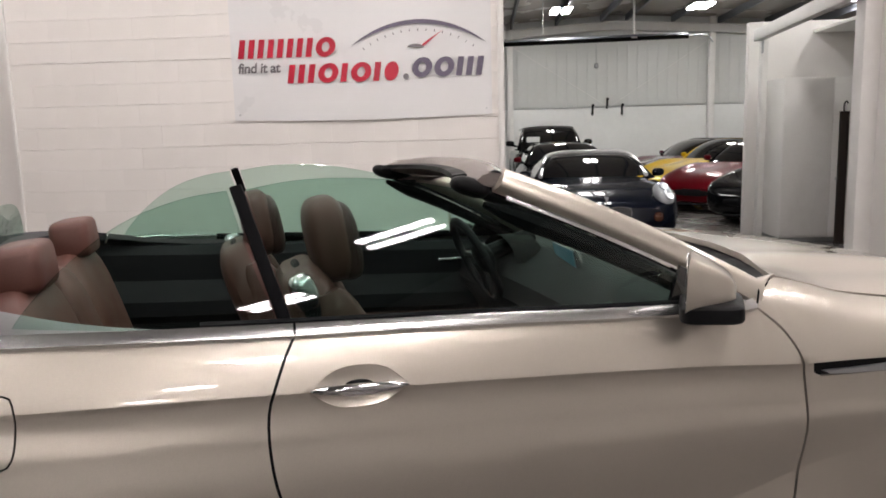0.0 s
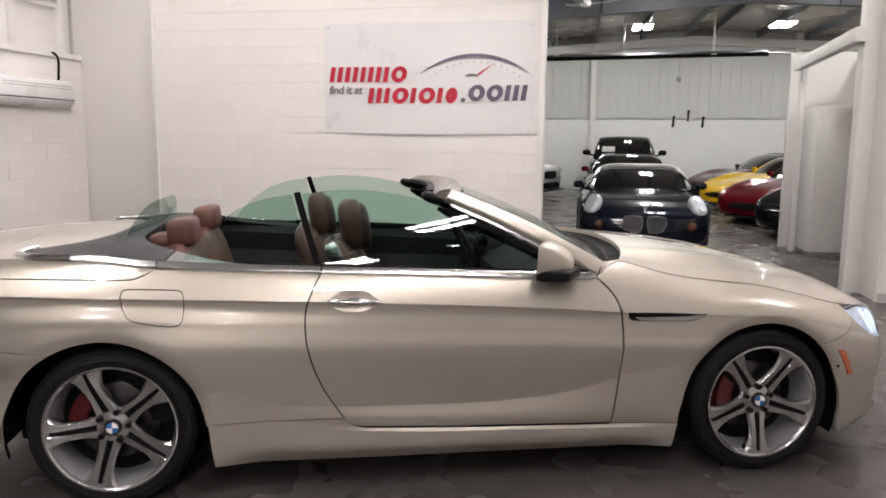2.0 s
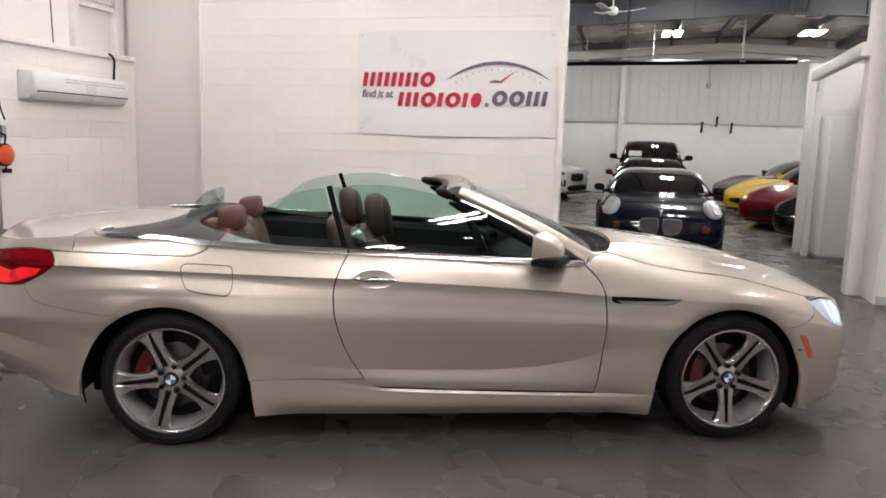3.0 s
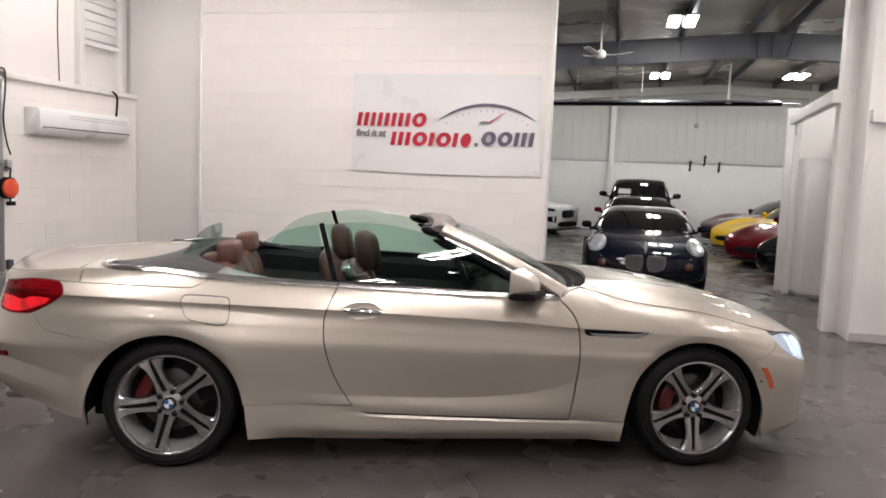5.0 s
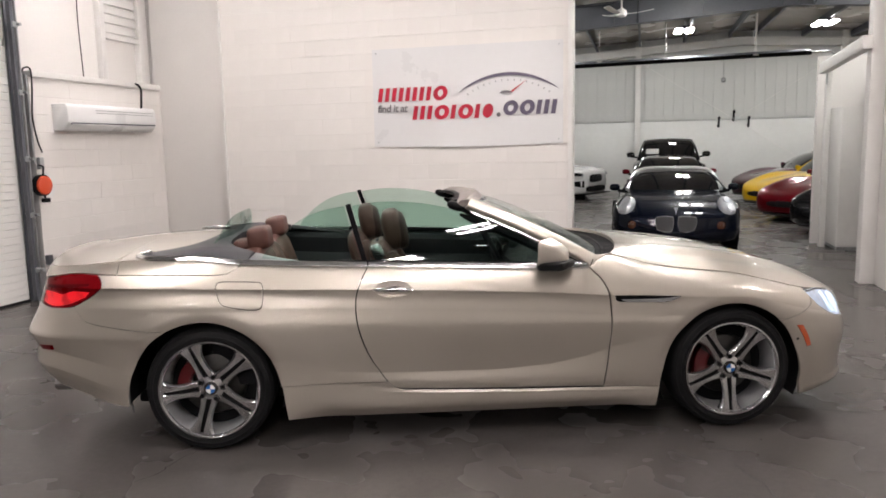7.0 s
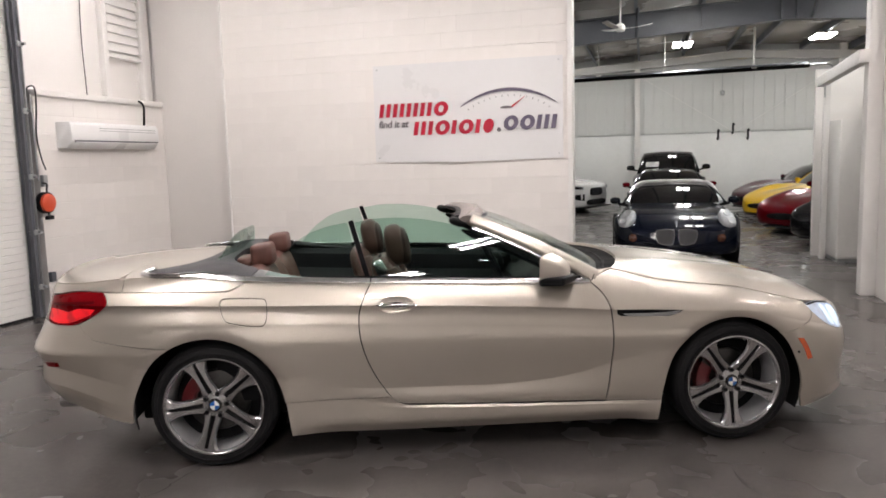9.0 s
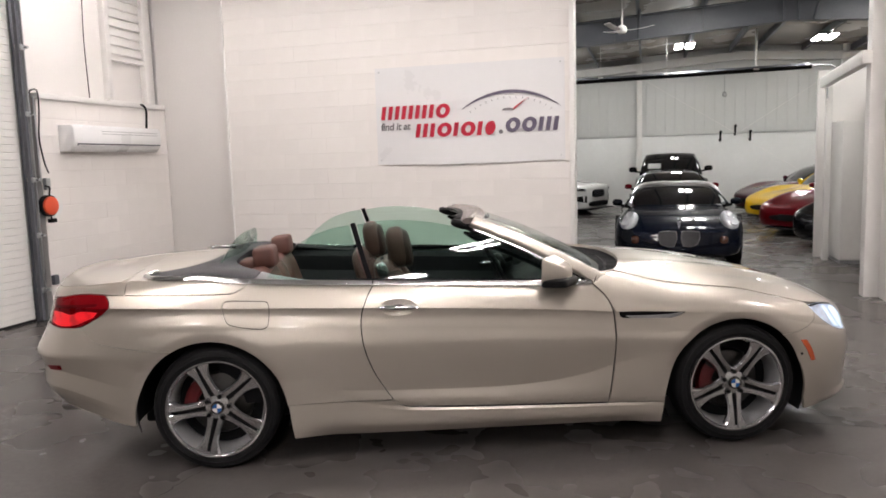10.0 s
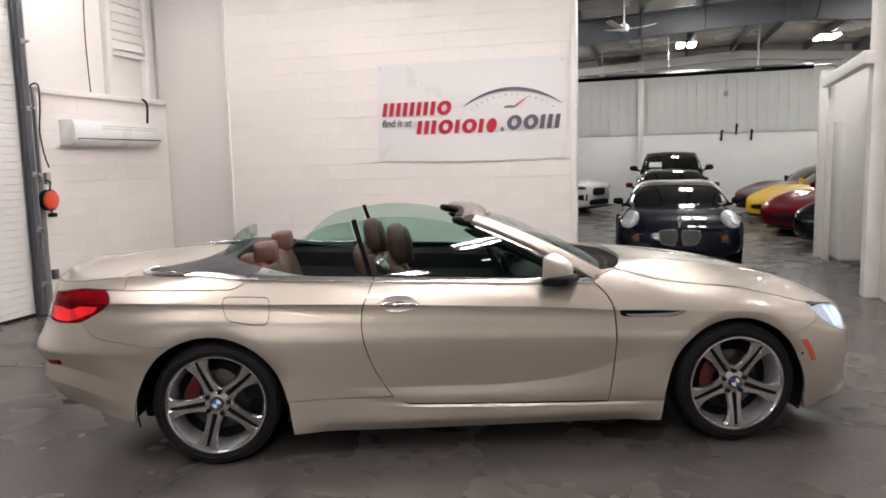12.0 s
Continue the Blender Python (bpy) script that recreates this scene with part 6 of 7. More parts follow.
# raised rear screen behind the seats
bm = bmesh.new()
rows = []
for k in np.linspace(0, 1, 7):
    row_ = []
    for u in np.linspace(-1, 1, 27):
        z = 1.046 + (.172 * (1 - .80 * abs(u) ** 3.6)) * k
        row_.append((-.010 + .065 * k - .060 * u * u, u * .53, z))
    rows.append(row_)
loft(bm, rows, closed=False)
bmesh.ops.solidify(bm, geom=bm.faces[:], thickness=.004)
part("rear_screen", bm, M_GLASS, car, "small raised green-tinted rear screen")
bm = bmesh.new()
tube(bm, [(-.045 - .10 * u * u, u * .565, 1.046) for u in np.linspace(-1, 1, 27)], .010, 8)
part("screen_seal", bm, M_BLACK_PLASTIC, car)

# dashboard, console, steering wheel, display
bm = bmesh.new()
rings = []
for y in np.linspace(-.74, .74, 25):
    hump = .05 * math.exp(-((y - .37) / .20) ** 2)
    f = .03 * math.cos(y * 2)
    rings.append([(1.80 + f, y, .62), (1.72 + f, y, .76), (1.73 + f, y, .84), (1.80 + f, y, .90 + hump * .4), (1.88 + f, y, .925 + hump), (2.0 + f, y, .935), (2.22, y, .93), (2.22, y, .6)])
loft(bm, rings)
dash = part("dashboard", bm, M_LEATHER_DARK, car, "black leather dashboard")
bm = bmesh.new()
ribbon(bm, [(1.755 + .03 * math.cos(y * 2), y, .79) for y in np.linspace(-.70, -.05, 12)], [(-1, 0, .1)] * 12, .03, .006)
part("dash_strip", bm, M_SATIN, dash)
for y in (-.62, .66):
    box_part("air_vent", (1.79, y, .875), (.03, .14, .05), M_BLACK_GLOSS, dash, "", .008, pose(0, 0, 0, 0, -30, 0))
disp = new("centre_display")
disp.parent = car
disp.matrix_basis = Matrix.Translation((.10, 0, 0))
box_part("bezel", (1.83, .02, .925), (.028, .29, .135), M_SATIN, disp, "silver screen surround", .012, pose(0, 0, 0, 0, -12, -8))
box_part("screen", (1.8145, .018, .928), (.004, .255, .11), M_SCREEN, disp, "dim lit screen", .004, pose(0, 0, 0, 0, -12, -8))
bm = bmesh.new()
rings = [[(x, -.14, z0), (x, -.12, z1), (x, .12, z1), (x, .14, z0)] for x, z0, z1 in ((.45, .35, .55), (.9, .35, .62), (1.3, .35, .62), (1.6, .38, .66), (1.78, .45, .76))]
loft(bm, rings)
cons = part("centre_console", bm, M_LEATHER_DARK, car)
bm = bmesh.new()
cushion(bm, (1.02, 0, .645), (.36, .22, .09), None, 3)
part("armrest", bm, M_LEATHER, cons, "brown leather armrest")
bm = bmesh.new()
tube(bm, [(1.42, .02, .65), (1.40, .02, .72), (1.41, .02, .77)], [.015, .014, .026], 10)
part("gear_lever", bm, M_BLACK_GLOSS, cons)

sw = new("steering_wheel")
sw.parent = car
sw.matrix_basis = pose(1.68, .37, .895, 0, -26, 0)
bm = bmesh.new()
ring = [(0, .178 * math.cos(a), .178 * math.sin(a)) for a in np.linspace(0, 2 * math.pi, 49)]
tube(bm, ring, .0165, 10, False)
bmesh.ops.remove_doubles(bm, verts=bm.verts[:], dist=.0005)
part("rim", bm, M_LEATHER_DARK, sw, "black leather rim")
bm = bmesh.new()
cushion(bm, (.035, 0, -.01), (.07, .15, .13), None, 2.6)
part("boss", bm, M_BLACK_PLASTIC, sw)
for a in (0, 180, 270):
    bm = bmesh.new()
    c_, s_ = math.cos(radians(a)), math.sin(radians(a))
    tube(bm, [(.025, .05 * c_, .05 * s_), (.0, .175 * c_, .175 * s_)], .016, 6)
    part("spoke", bm, M_SATIN, sw)
bm = bmesh.new()
tube(bm, [(.04, 0, 0), (.26, 0, -.03)], .035, 10)
part("column", bm, M_BLACK_PLASTIC, sw)
# instrument hood
bm = bmesh.new()
loft(bm, [[(1.78 + .12 * k, .37 + .19 * math.cos(a), .90 + .09 * math.sin(a)) for a in np.linspace(.0, math.pi, 13)] for k in (0, .5, 1)], closed=False)
bmesh.ops.solidify(bm, geom=bm.faces[:], thickness=.012)
part("instrument_hood", bm, M_BLACK_PLASTIC, car)
for y in (.30, .44):
    bm = bmesh.new()
    lathe(bm, [(0, .0), (.055, .0), (.06, -.012), (.064, -.012), (.064, .02)], 28, "x")
    part("dial", bm, M_BLACK_GLOSS, car, "", pose(1.84, y, .915, 0, -18, 0))

# ---- the cars in the hall; each built nose at the origin, facing +x ----
def wheel_simple(parent, x, y, r, width, side):
    w = thing("wheel", pose(x, y, r), "", "")
    w.parent = parent
    bm = bmesh.new()
    hw = width / 2
    lathe(bm, [(r * .70, -hw), (r * .9, -hw), (r * .985, -hw * .75), (r, -hw * .3), (r, hw * .3), (r * .985, hw * .75), (r * .9, hw), (r * .70, hw)], 32, "y")
    part("tyre", bm, M_RUBBER, w)
    bm = bmesh.new()
    o = side * hw
    lathe(bm, [(r * .72, o), (r * .68, o), (r * .64, o * .55), (r * .2, o * .45)], 32, "y")
    part("rim", bm, M_RIM_DARK, w)
    bm = bmesh.new()
    for k in range(5):
        a = math.radians(90 + 72 * k)
        tube(bm, [(r * .06 * math.cos(a), o * .75, r * .06 * math.sin(a)), (r * .68 * math.cos(a), o * .9, r * .68 * math.sin(a))], r * .075, 6)
    lathe(bm, [(0, o * .85), (r * .13, o * .85), (r * .15, o * .6)], 12, "y")
    part("spokes", bm, M_RIM, w)
    return w


def hall_car(at, rz, label, paint, L, W, wheelbase, front_over, wheel_r, width_knots, top_knots, belt, cabin, roof_mat=None, low=.17, nose_low=.2, fender=0.0):
    """width and height run from nose to tail as fractions of the length; cabin: (windscreen foot x, roof front x, roof rear x, rear foot x, roof z, half width at roof)."""
    c = thing("car", pose(at[0], at[1], 0, 0, 0, rz), label, "car", "cars parked in the hall")
    wf, tf = smooth(*width_knots), smooth(*top_knots)
    st = np.concatenate([[0, .004, .012, .025, .045], np.linspace(.07, .95, 34), [.975, .99, .997, 1]])
    rings = []
    for f in st:
        w, zt = W / 2 * float(wf(f)), float(tf(f))
        zl = low + max(0, .03 - f) * 4 * (nose_low - low) * 8
        zs = min(belt, zt - .02)
        lift = fender * (math.exp(-((f - .20) / .11) ** 2) + .8 * math.exp(-((f - .80) / .12) ** 2))      # wings that rise over the wheels
        hs = [(0, zl), (.6 * w, zl), (.88 * w, zl + .02), (.97 * w, zl + .10), (w, zl + .5 * (zs - zl)), (.985 * w, zs - .06), (.93 * w, zs), (.74 * w, zt - .25 * (zt - zs) - .006 + lift), (.42 * w, zt - .004 - .2 * lift), (0, zt)]
        hp = catmull(hs, 3)
        rings.append([(-f * L, y, z) for y, z in hp] + [(-f * L, -y, z) for y, z in hp[-2:0:-1]])
    bm = bmesh.new()
    loft(bm, rings)
    part("body", bm, paint, c, angle=60)
    if cabin:
        x0, x1, x2, x3, rz_, rw = cabin
        gl = []
        for f in np.linspace(0, 1, 25):
            x = -(x0 + (x3 - x0) * f)
            k = np.interp(-x, [x0, x1, x2, x3], [0, 1, 1, 0])
            k = k * (2 - k) if 0 < k < 1 else k
            zb = float(tf(-x / L)) - .03
            zt = zb + (rz_ - zb) * k + .012
            wb = W / 2 * .82
            wt = wb + (rw - wb) * k
            hs = [(wb, zb), (wb + (wt - wb) * .55, zb + (zt - zb) * .55), (wt, zb + (zt - zb) * .9), (wt * .8, zt), (0, zt + .025 * k)]
            hp = catmull(hs, 3)
            bow = .17 * max(0, 1 - f / .45)
            gl.append([(x + bow * (1 - (y / wb) ** 2), y, z) for y, z in hp] + [(x + bow * (1 - (y / wb) ** 2), -y, z) for y, z in hp[-2::-1]])
        bm = bmesh.new()
        loft(bm, gl, closed=False)
        part("cabin_glass", bm, M_BLACK_GLOSS, c, "dark glass")
        bm = bmesh.new()
        rf = [[(p[0], p[1] * 1.015, p[2] + .012) for p in g[6:-6]] for g, f in zip(gl, np.linspace(0, 1, 25)) if x1 - .03 <= x0 + (x3 - x0) * f <= x2 + .12]
        loft(bm, rf, closed=False)
        part("roof", bm, roof_mat or paint, c)
        for s in (-1, 1):
            bm = bmesh.new()
            tube(bm, catmull([(-x0 + .02, s * W / 2 * .85, float(tf(x0 / L)) - .02), (-(x0 + x1) / 2, s * (W / 2 * .80 + rw) / 2.02, float(tf(x0 / L)) * .35 + rz_ * .65), (-x1 - .02, s * rw * .94, rz_ - .02)], 6), .026, 8)
            part("pillar", bm, roof_mat or paint, c)
    for x in (front_over, front_over + wheelbase):
        for s in (-1, 1):
            bm = bmesh.new()
            lathe(bm, [(0, s * .012), (wheel_r * 1.13, s * .012), (wheel_r * 1.13, -s * .12)], 36, "y")
            part("wheel_arch", bm, M_BLACK_PLASTIC, c, m=Matrix.Translation((-x, s * (W / 2 * float(wf(x / L)) - .004), wheel_r + .01)))
            wheel_simple(c, -x, s * (W / 2 * float(wf(x / L)) - .105), wheel_r, .23, s)
    return c


def add_mirror(c, x, y, z, paint, s, big=1.0):
    bm = bmesh.new()
    cushion(bm, (x, s * y, z), (.10 * big, .165 * big, .11 * big), pose(0, 0, 0, 0, 0, s * 10), 2.6)
    mir = part("wing_mirror", bm, paint, c)
    bm = bmesh.new()
    tube(bm, [(x - .02, s * (y - .2), z - .08), (x, s * (y - .05), z - .05)], .025)
    part("stalk", bm, M_BLACK_PLASTIC, mir)


def eye_lamp(c, x, y, z, size, turn, name="headlight", inner=M_CHROME, label="clear headlight"):
    bm = bmesh.new()
    cushion(bm, (0, 0, 0), size, None, 2.4)
    h = part(name, bm, inner, c, label, Matrix.Translation((x, y, z)) @ turn)
    bm = bmesh.new()
    cushion(bm, (.006, 0, 0), (size[0] * 1.15, size[1] * 1.02, size[2] * 1.02), None, 2.4)
    part("lens", bm, M_LENS, h)
    for k in (-.22, .22) if name == "headlight" else ():
        bm = bmesh.new()
        lathe(bm, [(0, .0), (size[1] * .2, .004), (size[1] * .24, .012), (size[1] * .24, -.03)], 16, "x", (size[0] * .48, 0, size[2] * k))
        part("lamp_bowl", bm, M_REFLECTOR, h)
    return h


# midnight roadster that faces the showroom
GT_W = [(0, .72), (.010, .86), (.025, .93), (.05, .97), (.10, .995), (.2, 1.0), (.45, .96), (.75, 1.0), (.92, .90), (1, .62)]
road = hall_car((2.72, 9.02), -90, "midnight blue roadster with twin mesh grilles, its black soft top closed", M_DARK_BLUE, 3.99, 1.81, 2.415, .84, .325,
                GT_W, [(0, .52), (.012, .58), (.04, .65), (.1, .735), (.2, .80), (.32, .855), (.5, .84), (.7, .88), (.9, .86), (1, .62)], .70, (1.24, 1.80, 2.42, 3.0, 1.115, .53), M_BLACK_PLASTIC, .15, fender=.015)
for s in (-1, 1):
    eye_lamp(road, -.150, s * .690, .660, (.16, .22, .32), pose(0, 0, 0, s * 12, -36, s * 24), inner=M_REFLECTOR)
    eye_lamp(road, -.02, s * .61, .405, (.10, .12, .12), pose(0, 0, 0, 0, 0, s * 30), "fog_lamp", M_FOG, "round amber fog lamp")
    add_mirror(road, -1.42, .91, .87, M_DARK_BLUE, s)
    # mesh grille: frame, dark back, crossed bars
    g = outline([(.04, .105), (.15, .115), (.27, .10)], [(.27, .10), (.285, .03), (.25, -.075)], [(.25, -.075), (.15, -.11), (.06, -.10)], [(.06, -.10), (.03, 0), (.04, .105)], step=.03)
    gm = pose(.004, 0, .415, 90, 0, 90)
    bm = bmesh.new()
    prism(bm, [(s * x, y) for x, y in g], .008)
    gr = part("grille", bm, M_BLACK_PLASTIC, road, "twin grille with silver mesh", gm)
    bm = bmesh.new()
    tube(bm, [(s * x, y, .012) for x, y in np.concatenate([g, g[:1]])], .009, 6, False)
    part("surround", bm, M_SATIN, gr)
    bm = bmesh.new()
    for k in range(-9, 22):
        for d in (-1, 1):
            run = [(x, d * (x - .15) + (k - 6) * .028) for x in np.linspace(.03, .29, 40)]
            run = [p for p, q in zip(run, inside(np.array(run), g)) if q]
            if len(run) > 2:
                tube(bm, [(s * run[0][0], run[0][1], .011), (s * run[-1][0], run[-1][1], .011)], .0035, 4)
    part("mesh", bm, M_MESH, gr)
bm = bmesh.new()
prism(bm, [(-.03, .05), (.03, .05), (.012, 0), (0, -.06), (-.012, 0)], .01)
part("badge", bm, M_SATIN, road, "", pose(-.06, 0, .60, 60, 0, 90))
bm = bmesh.new()
tube(bm, catmull([(-1.22, -.71, .85), (-1.74, -.55, 1.125), (-1.67, 0, 1.165), (-1.74, .55, 1.125), (-1.22, .71, .85)], 10), .030, 8)
part("windscreen_frame", bm, M_REFLECTOR, road, "silver windscreen surround")
box_part("lower_intake", (-.05, 0, .20), (.06, 1.0, .10), M_BLACK_PLASTIC, road, "", .02)

# dark coupe with red mirrors, behind the roadster
coupe = hall_car((2.78, 13.15), -90, "black coupe with red wing mirrors", M_BLACK_PAINT, 4.3, 1.80, 2.5, .85, .33,
                 GT_W, [(0, .55), (.03, .66), (.12, .80), (.3, .90), (.5, .90), (.8, .95), (1, .7)], .72, (1.25, 1.95, 2.9, 3.8, 1.24, .55), None, .16)
for s in (-1, 1):
    add_mirror(coupe, -1.55, .89, .96, M_RED, s)

# black off-roader by the end wall
suv = hall_car((2.90, 18.0), -90, "black sport utility vehicle with a sheet of paper behind its windscreen", M_BLACK_PAINT, 4.6, 1.90, 2.75, .85, .37,
               [(0, .80), (.03, .92), (.1, .98), (.5, 1), (.9, .98), (1, .9)], [(0, .85), (.02, 1.0), (.1, 1.06), (.28, 1.10), (.6, 1.10), (.95, 1.08), (1, .9)], 1.0, (1.30, 1.86, 4.2, 4.5, 1.63, .66), None, .24)
for s in (-1, 1):
    add_mirror(suv, -1.55, 1.0, 1.24, M_BLACK_PAINT, s, 1.35)
box_part("paper", (-1.285, -.42, 1.33), (.01, .34, .16), M_PAPER, suv, "white paper sheet", .002, pose(0, 0, 0, 0, -33, -10))

# row of low sports cars with their noses to the aisle
VET_W = [(0, .52), (.012, .72), (.035, .86), (.08, .94), (.2, .99), (.5, .94), (.78, 1.0), (.93, .95), (1, .86)]
VET_T = [(0, .42), (.01, .50), (.035, .58), (.1, .68), (.2, .76), (.33, .84), (.5, .84), (.75, .93), (.92, .95), (1, .80)]
VET_CAB = (1.62, 2.30, 2.85, 4.0, 1.215, .54)
row = [((5.08, 11.2), 217, M_BLACK_PAINT, "black low sports coupe with dark wheels"), ((4.83, 13.35), 217, M_RED, "dark red low sports coupe with a wide black intake"),
       ((4.80, 16.35), 207, M_YELLOW, "bright yellow low sports coupe"), ((4.80, 19.2), 203, M_MAROON, "dark maroon low sports coupe")]
for at, rz, paint, lab in row:
    v = hall_car(at, rz, lab, paint, 4.45, 1.86, 2.68, .98, .335, VET_W, VET_T, .68, VET_CAB, M_YELLOW if paint is M_YELLOW else M_BLACK_PAINT, .14, fender=.085)
    bm = bmesh.new()
    cushion(bm, (-.035, 0, .35), (.10, .92, .13), None, 3)
    gr = part("intake", bm, M_BLACK_PLASTIC, v, "wide black intake")
    box_part("plate_holder", (.02, .05, .36), (.015, .36, .12), M_BLACK_PLASTIC, gr, "", .004)
    for s in (-1, 1):
        eye_lamp(v, -.42, s * .66, .60, (.34, .16, .05), pose(0, 0, 0, 0, 16, -s * 24))
        bm = bmesh.new()
        cushion(bm, (-.14, s * .56, .31), (.16, .20, .09), pose(0, 0, 0, 0, 0, -s * 40), 2.6)
        part("fog_lamp", bm, M_BLACK_GLOSS, v)
        add_mirror(v, -1.75, .95, .90, paint, s)
    box_part("splitter", (-.06, 0, .155), (.22, .86, .03), M_BLACK_PLASTIC, v, "", .01)

# white coupe behind the block wall, its nose out
white = hall_car((.93, 19.7), -21, "white sports coupe with black grille and lower intake", M_WHITE_PAINT, 4.7, 1.92, 2.72, .95, .35,
                 [(0, .74), (.015, .86), (.05, .93), (.15, .99), (.5, .98), (.8, 1), (1, .9)], [(0, .70), (.008, .80), (.03, .86), (.12, .92), (.3, 1.0), (.6, 1.0), (.9, 1.04), (1, .9)], .82, (1.6, 2.3, 3.1, 4.1, 1.36, .58), None, .16)
# slim dark grille between the lamps, a lower intake with side ducts, and a splitter
bm = bmesh.new()
cushion(bm, (-.01, 0, .60), (.11, .80, .22), None, 4)
gr = part("grille", bm, M_BLACK_PLASTIC, white, "black grille")
for k in (-.035, .0, .035):
    box_part("grille_bar", (.046, 0, .60 + 1.6 * k), (.008, .70, .008), M_STEEL, gr, "", .002)
bm = bmesh.new()
cushion(bm, (-.005, 0, .31), (.12, 1.25, .15), None, 4)
part("intake", bm, M_BLACK_PLASTIC, white, "black lower intake")
box_part("splitter", (-.02, 0, .17), (.28, 1.6, .03), M_BLACK_PLASTIC, white, "", .01)
for s in (-1, 1):
    eye_lamp(white, -.20, s * .845, .725, (.38, .11, .09), pose(0, 0, 0, s * 6, 3, -s * 19), inner=M_BLACK_GLOSS)
    bm = bmesh.new()
    loft(bm, [[(.0 - .40 * k, s * (.732 + .215 * k ** .4), z) for z in (.36 + .08 * k, .37 + .08 * k, .55 - .03 * k, .54 - .03 * k)] for k in (0, .25, .5, .75, 1)])
    part("corner_duct", bm, M_BLACK_PLASTIC, white)
    bm = bmesh.new()
    tube(bm, catmull([(-.03, s * .30, .83), (-.5, s * .42, .925), (-1.2, s * .55, .99)], 6), .012, 6)
    part("bonnet_crease", bm, M_WHITE_PAINT, white)
    add_mirror(white, -1.75, .98, 1.04, M_WHITE_PAINT, s)

# ---- the banner on the block wall ----
sign = thing("banner", pose(.16, WALL_Y - .004, 2.20), "white vinyl banner with red and grey print on the wall", "banner")
BW, BH = 2.36, 1.19
bm = bmesh.new()
rows = []
for j in range(15):
    v = j / 14 - .5
    row_ = []
    for i in range(29):
        u = i / 28 - .5
        bulge = .008 + .012 * math.exp(-((v + .5) / .12) ** 2) * (.4 + .6 * math.sin(math.pi * (u + .5))) + .004 * math.sin(9 * u + 2) * (.5 - v)
        row_.append((u * BW, -bulge, v * BH - (.022 * math.sin(math.pi * (u + .5)) if j == 0 else 0)))
    rows.append(row_)
cols = [[r_[i] for r_ in rows] for i in range(29)]
loft(bm, [c + [(p[0], p[1] + .002, p[2]) for p in c[::-1]] for c in cols])
part("vinyl_sheet", bm, M_BANNER, sign)
for x, z in ((-1, 1), (1, 1), (-1, -1), (1, -1)):
    bm = bmesh.new()
    lathe(bm, [(.003, -.016), (.007, -.018), (.009, -.012), (.009, -.006)], 14, "y", (x * (BW / 2 - .05), 0, z * (BH / 2 - .05)))
    part("eyelet", bm, M_GALV, sign)

SKEW = .16


def print_shape(name, pts, mat, lift=.0225):
    bm = bmesh.new()
    prism(bm, pts, .0012, pose(0, -lift, 0, 90, 0, 0))
    return part(name, bm, mat, sign)


def word_bar(x0, x1, z0, z1, mat, up=(), gap=.012):
    """A printed word as a plain bar with its slanted ends."""
    def sk(x, z):
        return (x + SKEW * (z - z0), z)
    print_shape("printed_bar", [sk(x0, z0), sk(x1, z0), sk(x1, z1), sk(x0, z1)], mat)


# the name: rows of plain slanted bars and rings in the print's colours
def ring_mark(x0, x1, z0, h, mat):
    """A plain slanted ring of the row's height."""
    cx, cz, rx, rz_ = (x0 + x1) / 2, z0 + h / 2, (x1 - x0) / 2, h * .53
    bm = bmesh.new()
    turns = np.linspace(0, 2 * math.pi, 25)[:-1]
    out_, in_ = ([bm.verts.new((cx + k * rx * math.cos(a) + SKEW * (h / 2 + k * rz_ * math.sin(a)), -.0225, cz + kz * rz_ * math.sin(a))) for a in turns] for k, kz in ((1, 1), (.38, .50)))
    for i in range(24):
        j = (i + 1) % 24
        bm.faces.new((out_[i], out_[j], in_[j], in_[i]))
    got = bmesh.ops.extrude_face_region(bm, geom=bm.faces[:])
    bmesh.ops.translate(bm, vec=(0, -.0012, 0), verts=[v for v in got["geom"] if isinstance(v, bmesh.types.BMVert)])
    part("printed_ring", bm, mat, sign)


def mark_row(x, x1, z0, h, marks, mat):
    """Fills x to x1. marks: a number of bars side by side, 0 for a ring, -1 for a slanted blot."""
    cell = (x1 - x) / sum({0: 2.25, -1: 1.75}.get(m_, m_) for m_ in marks)
    for m_ in marks:
        if m_ == 0:
            ring_mark(x - cell * .04, x + cell * 1.98, z0, h, mat)
            x += cell * 2.25
        if m_ < 0:
            print_shape("printed_blot", [(x + cell * (.72 + .70 * math.cos(a)) + SKEW * h * (.5 + .5 * math.sin(a)), z0 + h * (.5 + .51 * math.sin(a))) for a in np.linspace(0, 6.283, 21)[:-1]], mat)
            x += cell * 1.75
        for k in range(m_):
            word_bar(x, x + cell * .60, z0, z0 + h, mat)
            x += cell


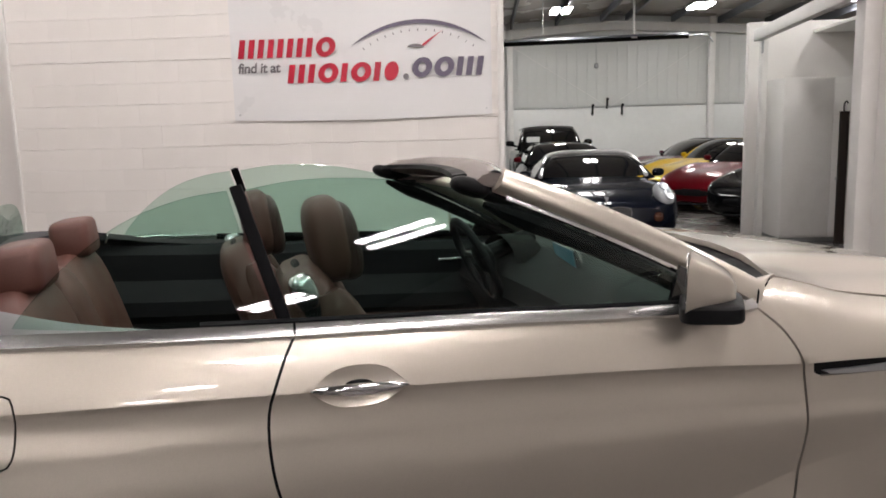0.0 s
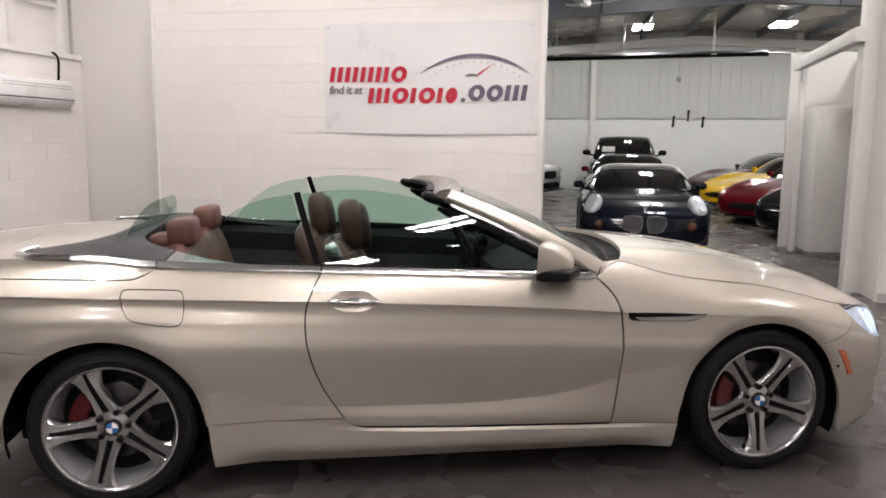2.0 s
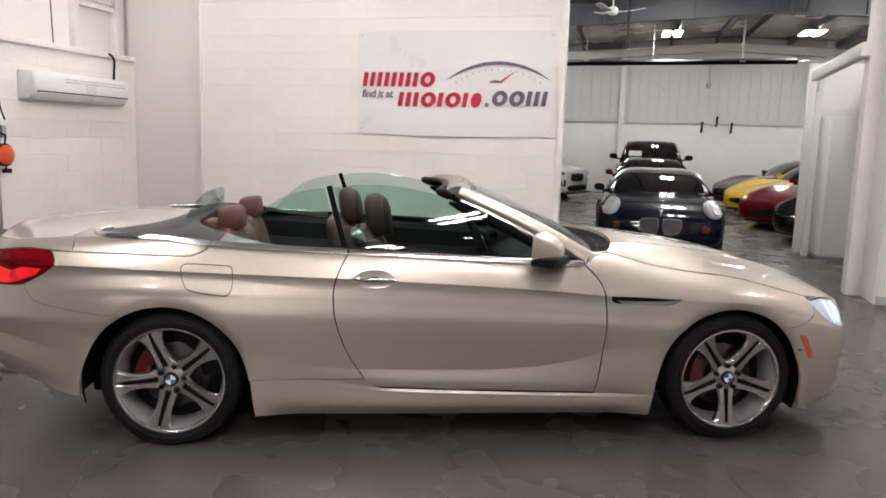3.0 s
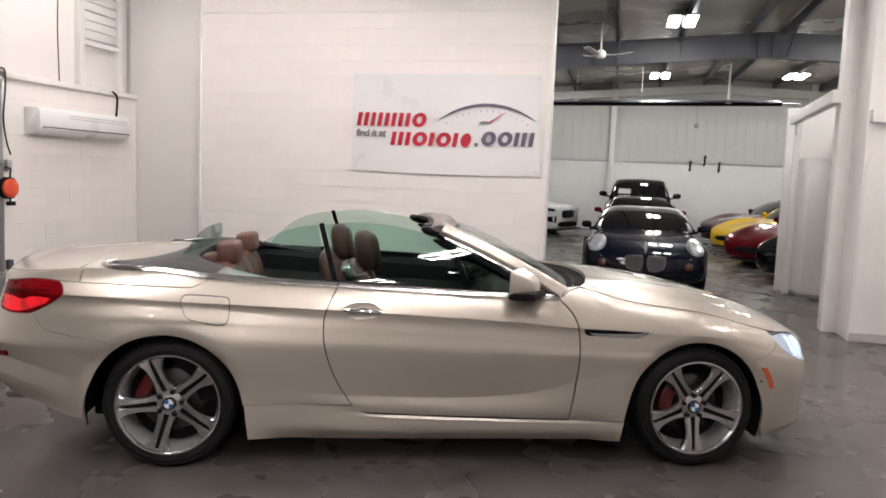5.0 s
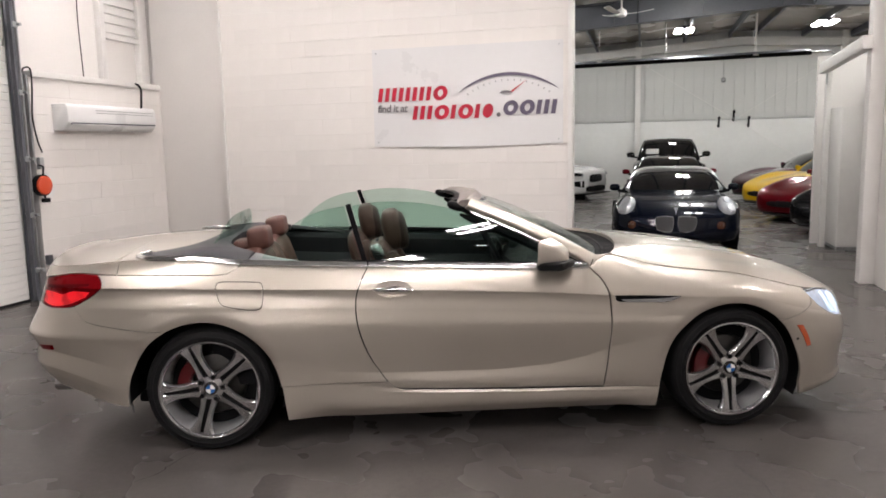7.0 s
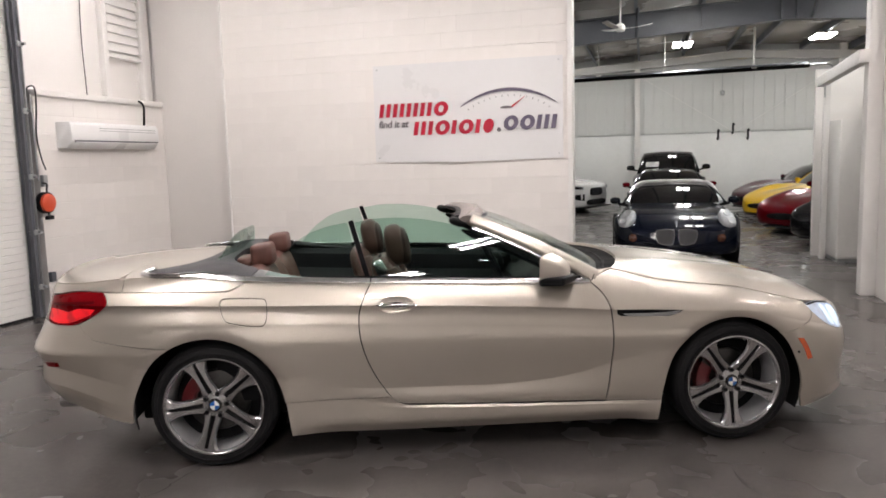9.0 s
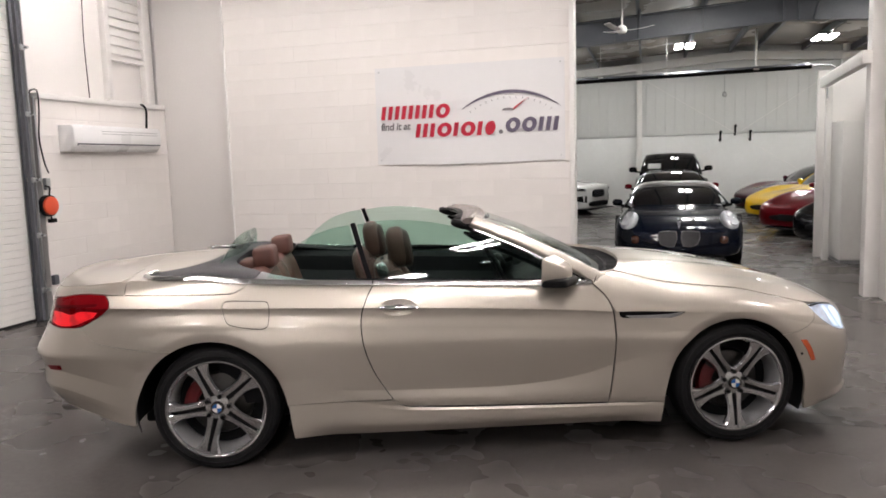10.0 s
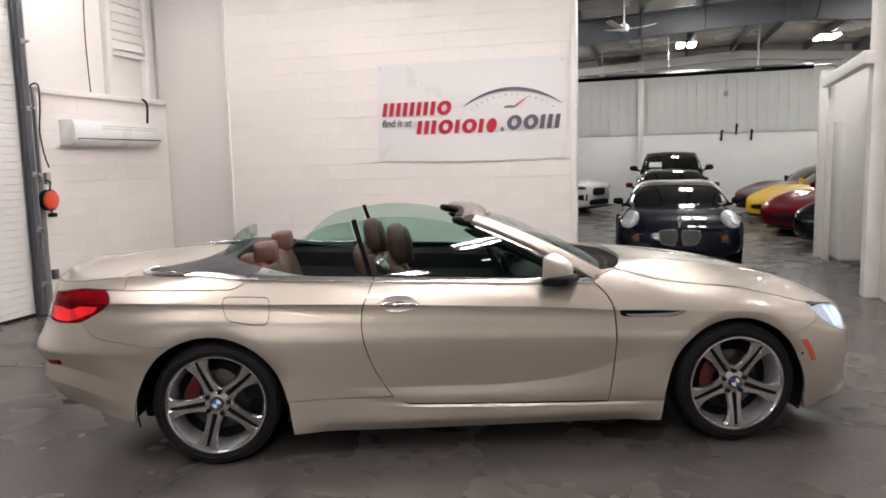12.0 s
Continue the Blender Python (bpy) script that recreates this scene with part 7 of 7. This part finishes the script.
mark_row(-1.115, -.205, -.045, .165, (3, 2, 2, 1, 0), M_RED_PRINT)
mark_row(-.670, .365, -.275, .165, (3, 0, 1, 0, 1, -1), M_RED_PRINT)
print_shape("printed_dot", [(.412 + .026 * math.cos(a), -.243 + .026 * math.sin(a)) for a in np.linspace(0, 6.283, 13)[:-1]], M_SLATE_PRINT)
mark_row(.462, 1.125, -.250, .165, (0, 0, 3), M_GREY_PRINT)

font = bpy.data.curves.new("small_words", "FONT")
font.body, font.size, font.extrude = "find it at", .124, .0006
font.space_character, font.offset = .95, .0026
font.shear = .12
tmp = new("small_words", font)
me = bpy.data.meshes.new_from_object(tmp.evaluated_get(bpy.context.evaluated_depsgraph_get()))
bpy.data.objects.remove(tmp)
me.materials.append(M_SLATE_PRINT)
put_mesh("small_words", me, sign, "grey printed words", pose(-1.12, -.0235, -.172, 90, 0, 0))

# dial arc, ticks and needle
ARC_R, ARC_A = .96, .681
outer = [(.53 + ARC_R * math.sin(a), -.71 + ARC_R * math.cos(a)) for a in np.linspace(-ARC_A, ARC_A, 41)]
innr = [(.53 + (ARC_R - t_) * math.sin(a), -.71 + (ARC_R - t_) * math.cos(a)) for a in np.linspace(ARC_A, -ARC_A, 41) for t_ in (.036 * math.cos(a / ARC_A * math.pi / 2) ** .7 + .001,)]
print_shape("printed_arc", outer + innr[1:-1], M_GREY_PRINT)
for k in range(15):
    a = -.60 + k * 1.20 / 14
    c = np.array((.53 + .86 * math.sin(a), -.71 + .86 * math.cos(a)))
    d = np.array((math.sin(a), math.cos(a)))
    n = np.array((d[1], -d[0])) * .0035
    print_shape("printed_tick", [tuple(c - n), tuple(c + n), tuple(c + n + d * .022), tuple(c - n + d * .022)], M_SLATE_PRINT)
print_shape("printed_needle", [(.555, .018), (.585, .048), (.755, .155), (.585, .020)], M_RED_PRINT)
print_shape("printed_hub", [(.505 + .075 * math.cos(a), .008 + .030 * math.sin(a)) for a in np.linspace(0, math.pi, 15)], M_SLATE_PRINT)

# ---- blocks of the two painted walls ----
block_wall(wall_north, pose(-3.12, WALL_Y, 0), 4.52, .01, 4.9)
block_wall(wall_west, pose(LEFT_X, 4.72, 0, 0, 0, 90), 2.28, .07, 2.42)
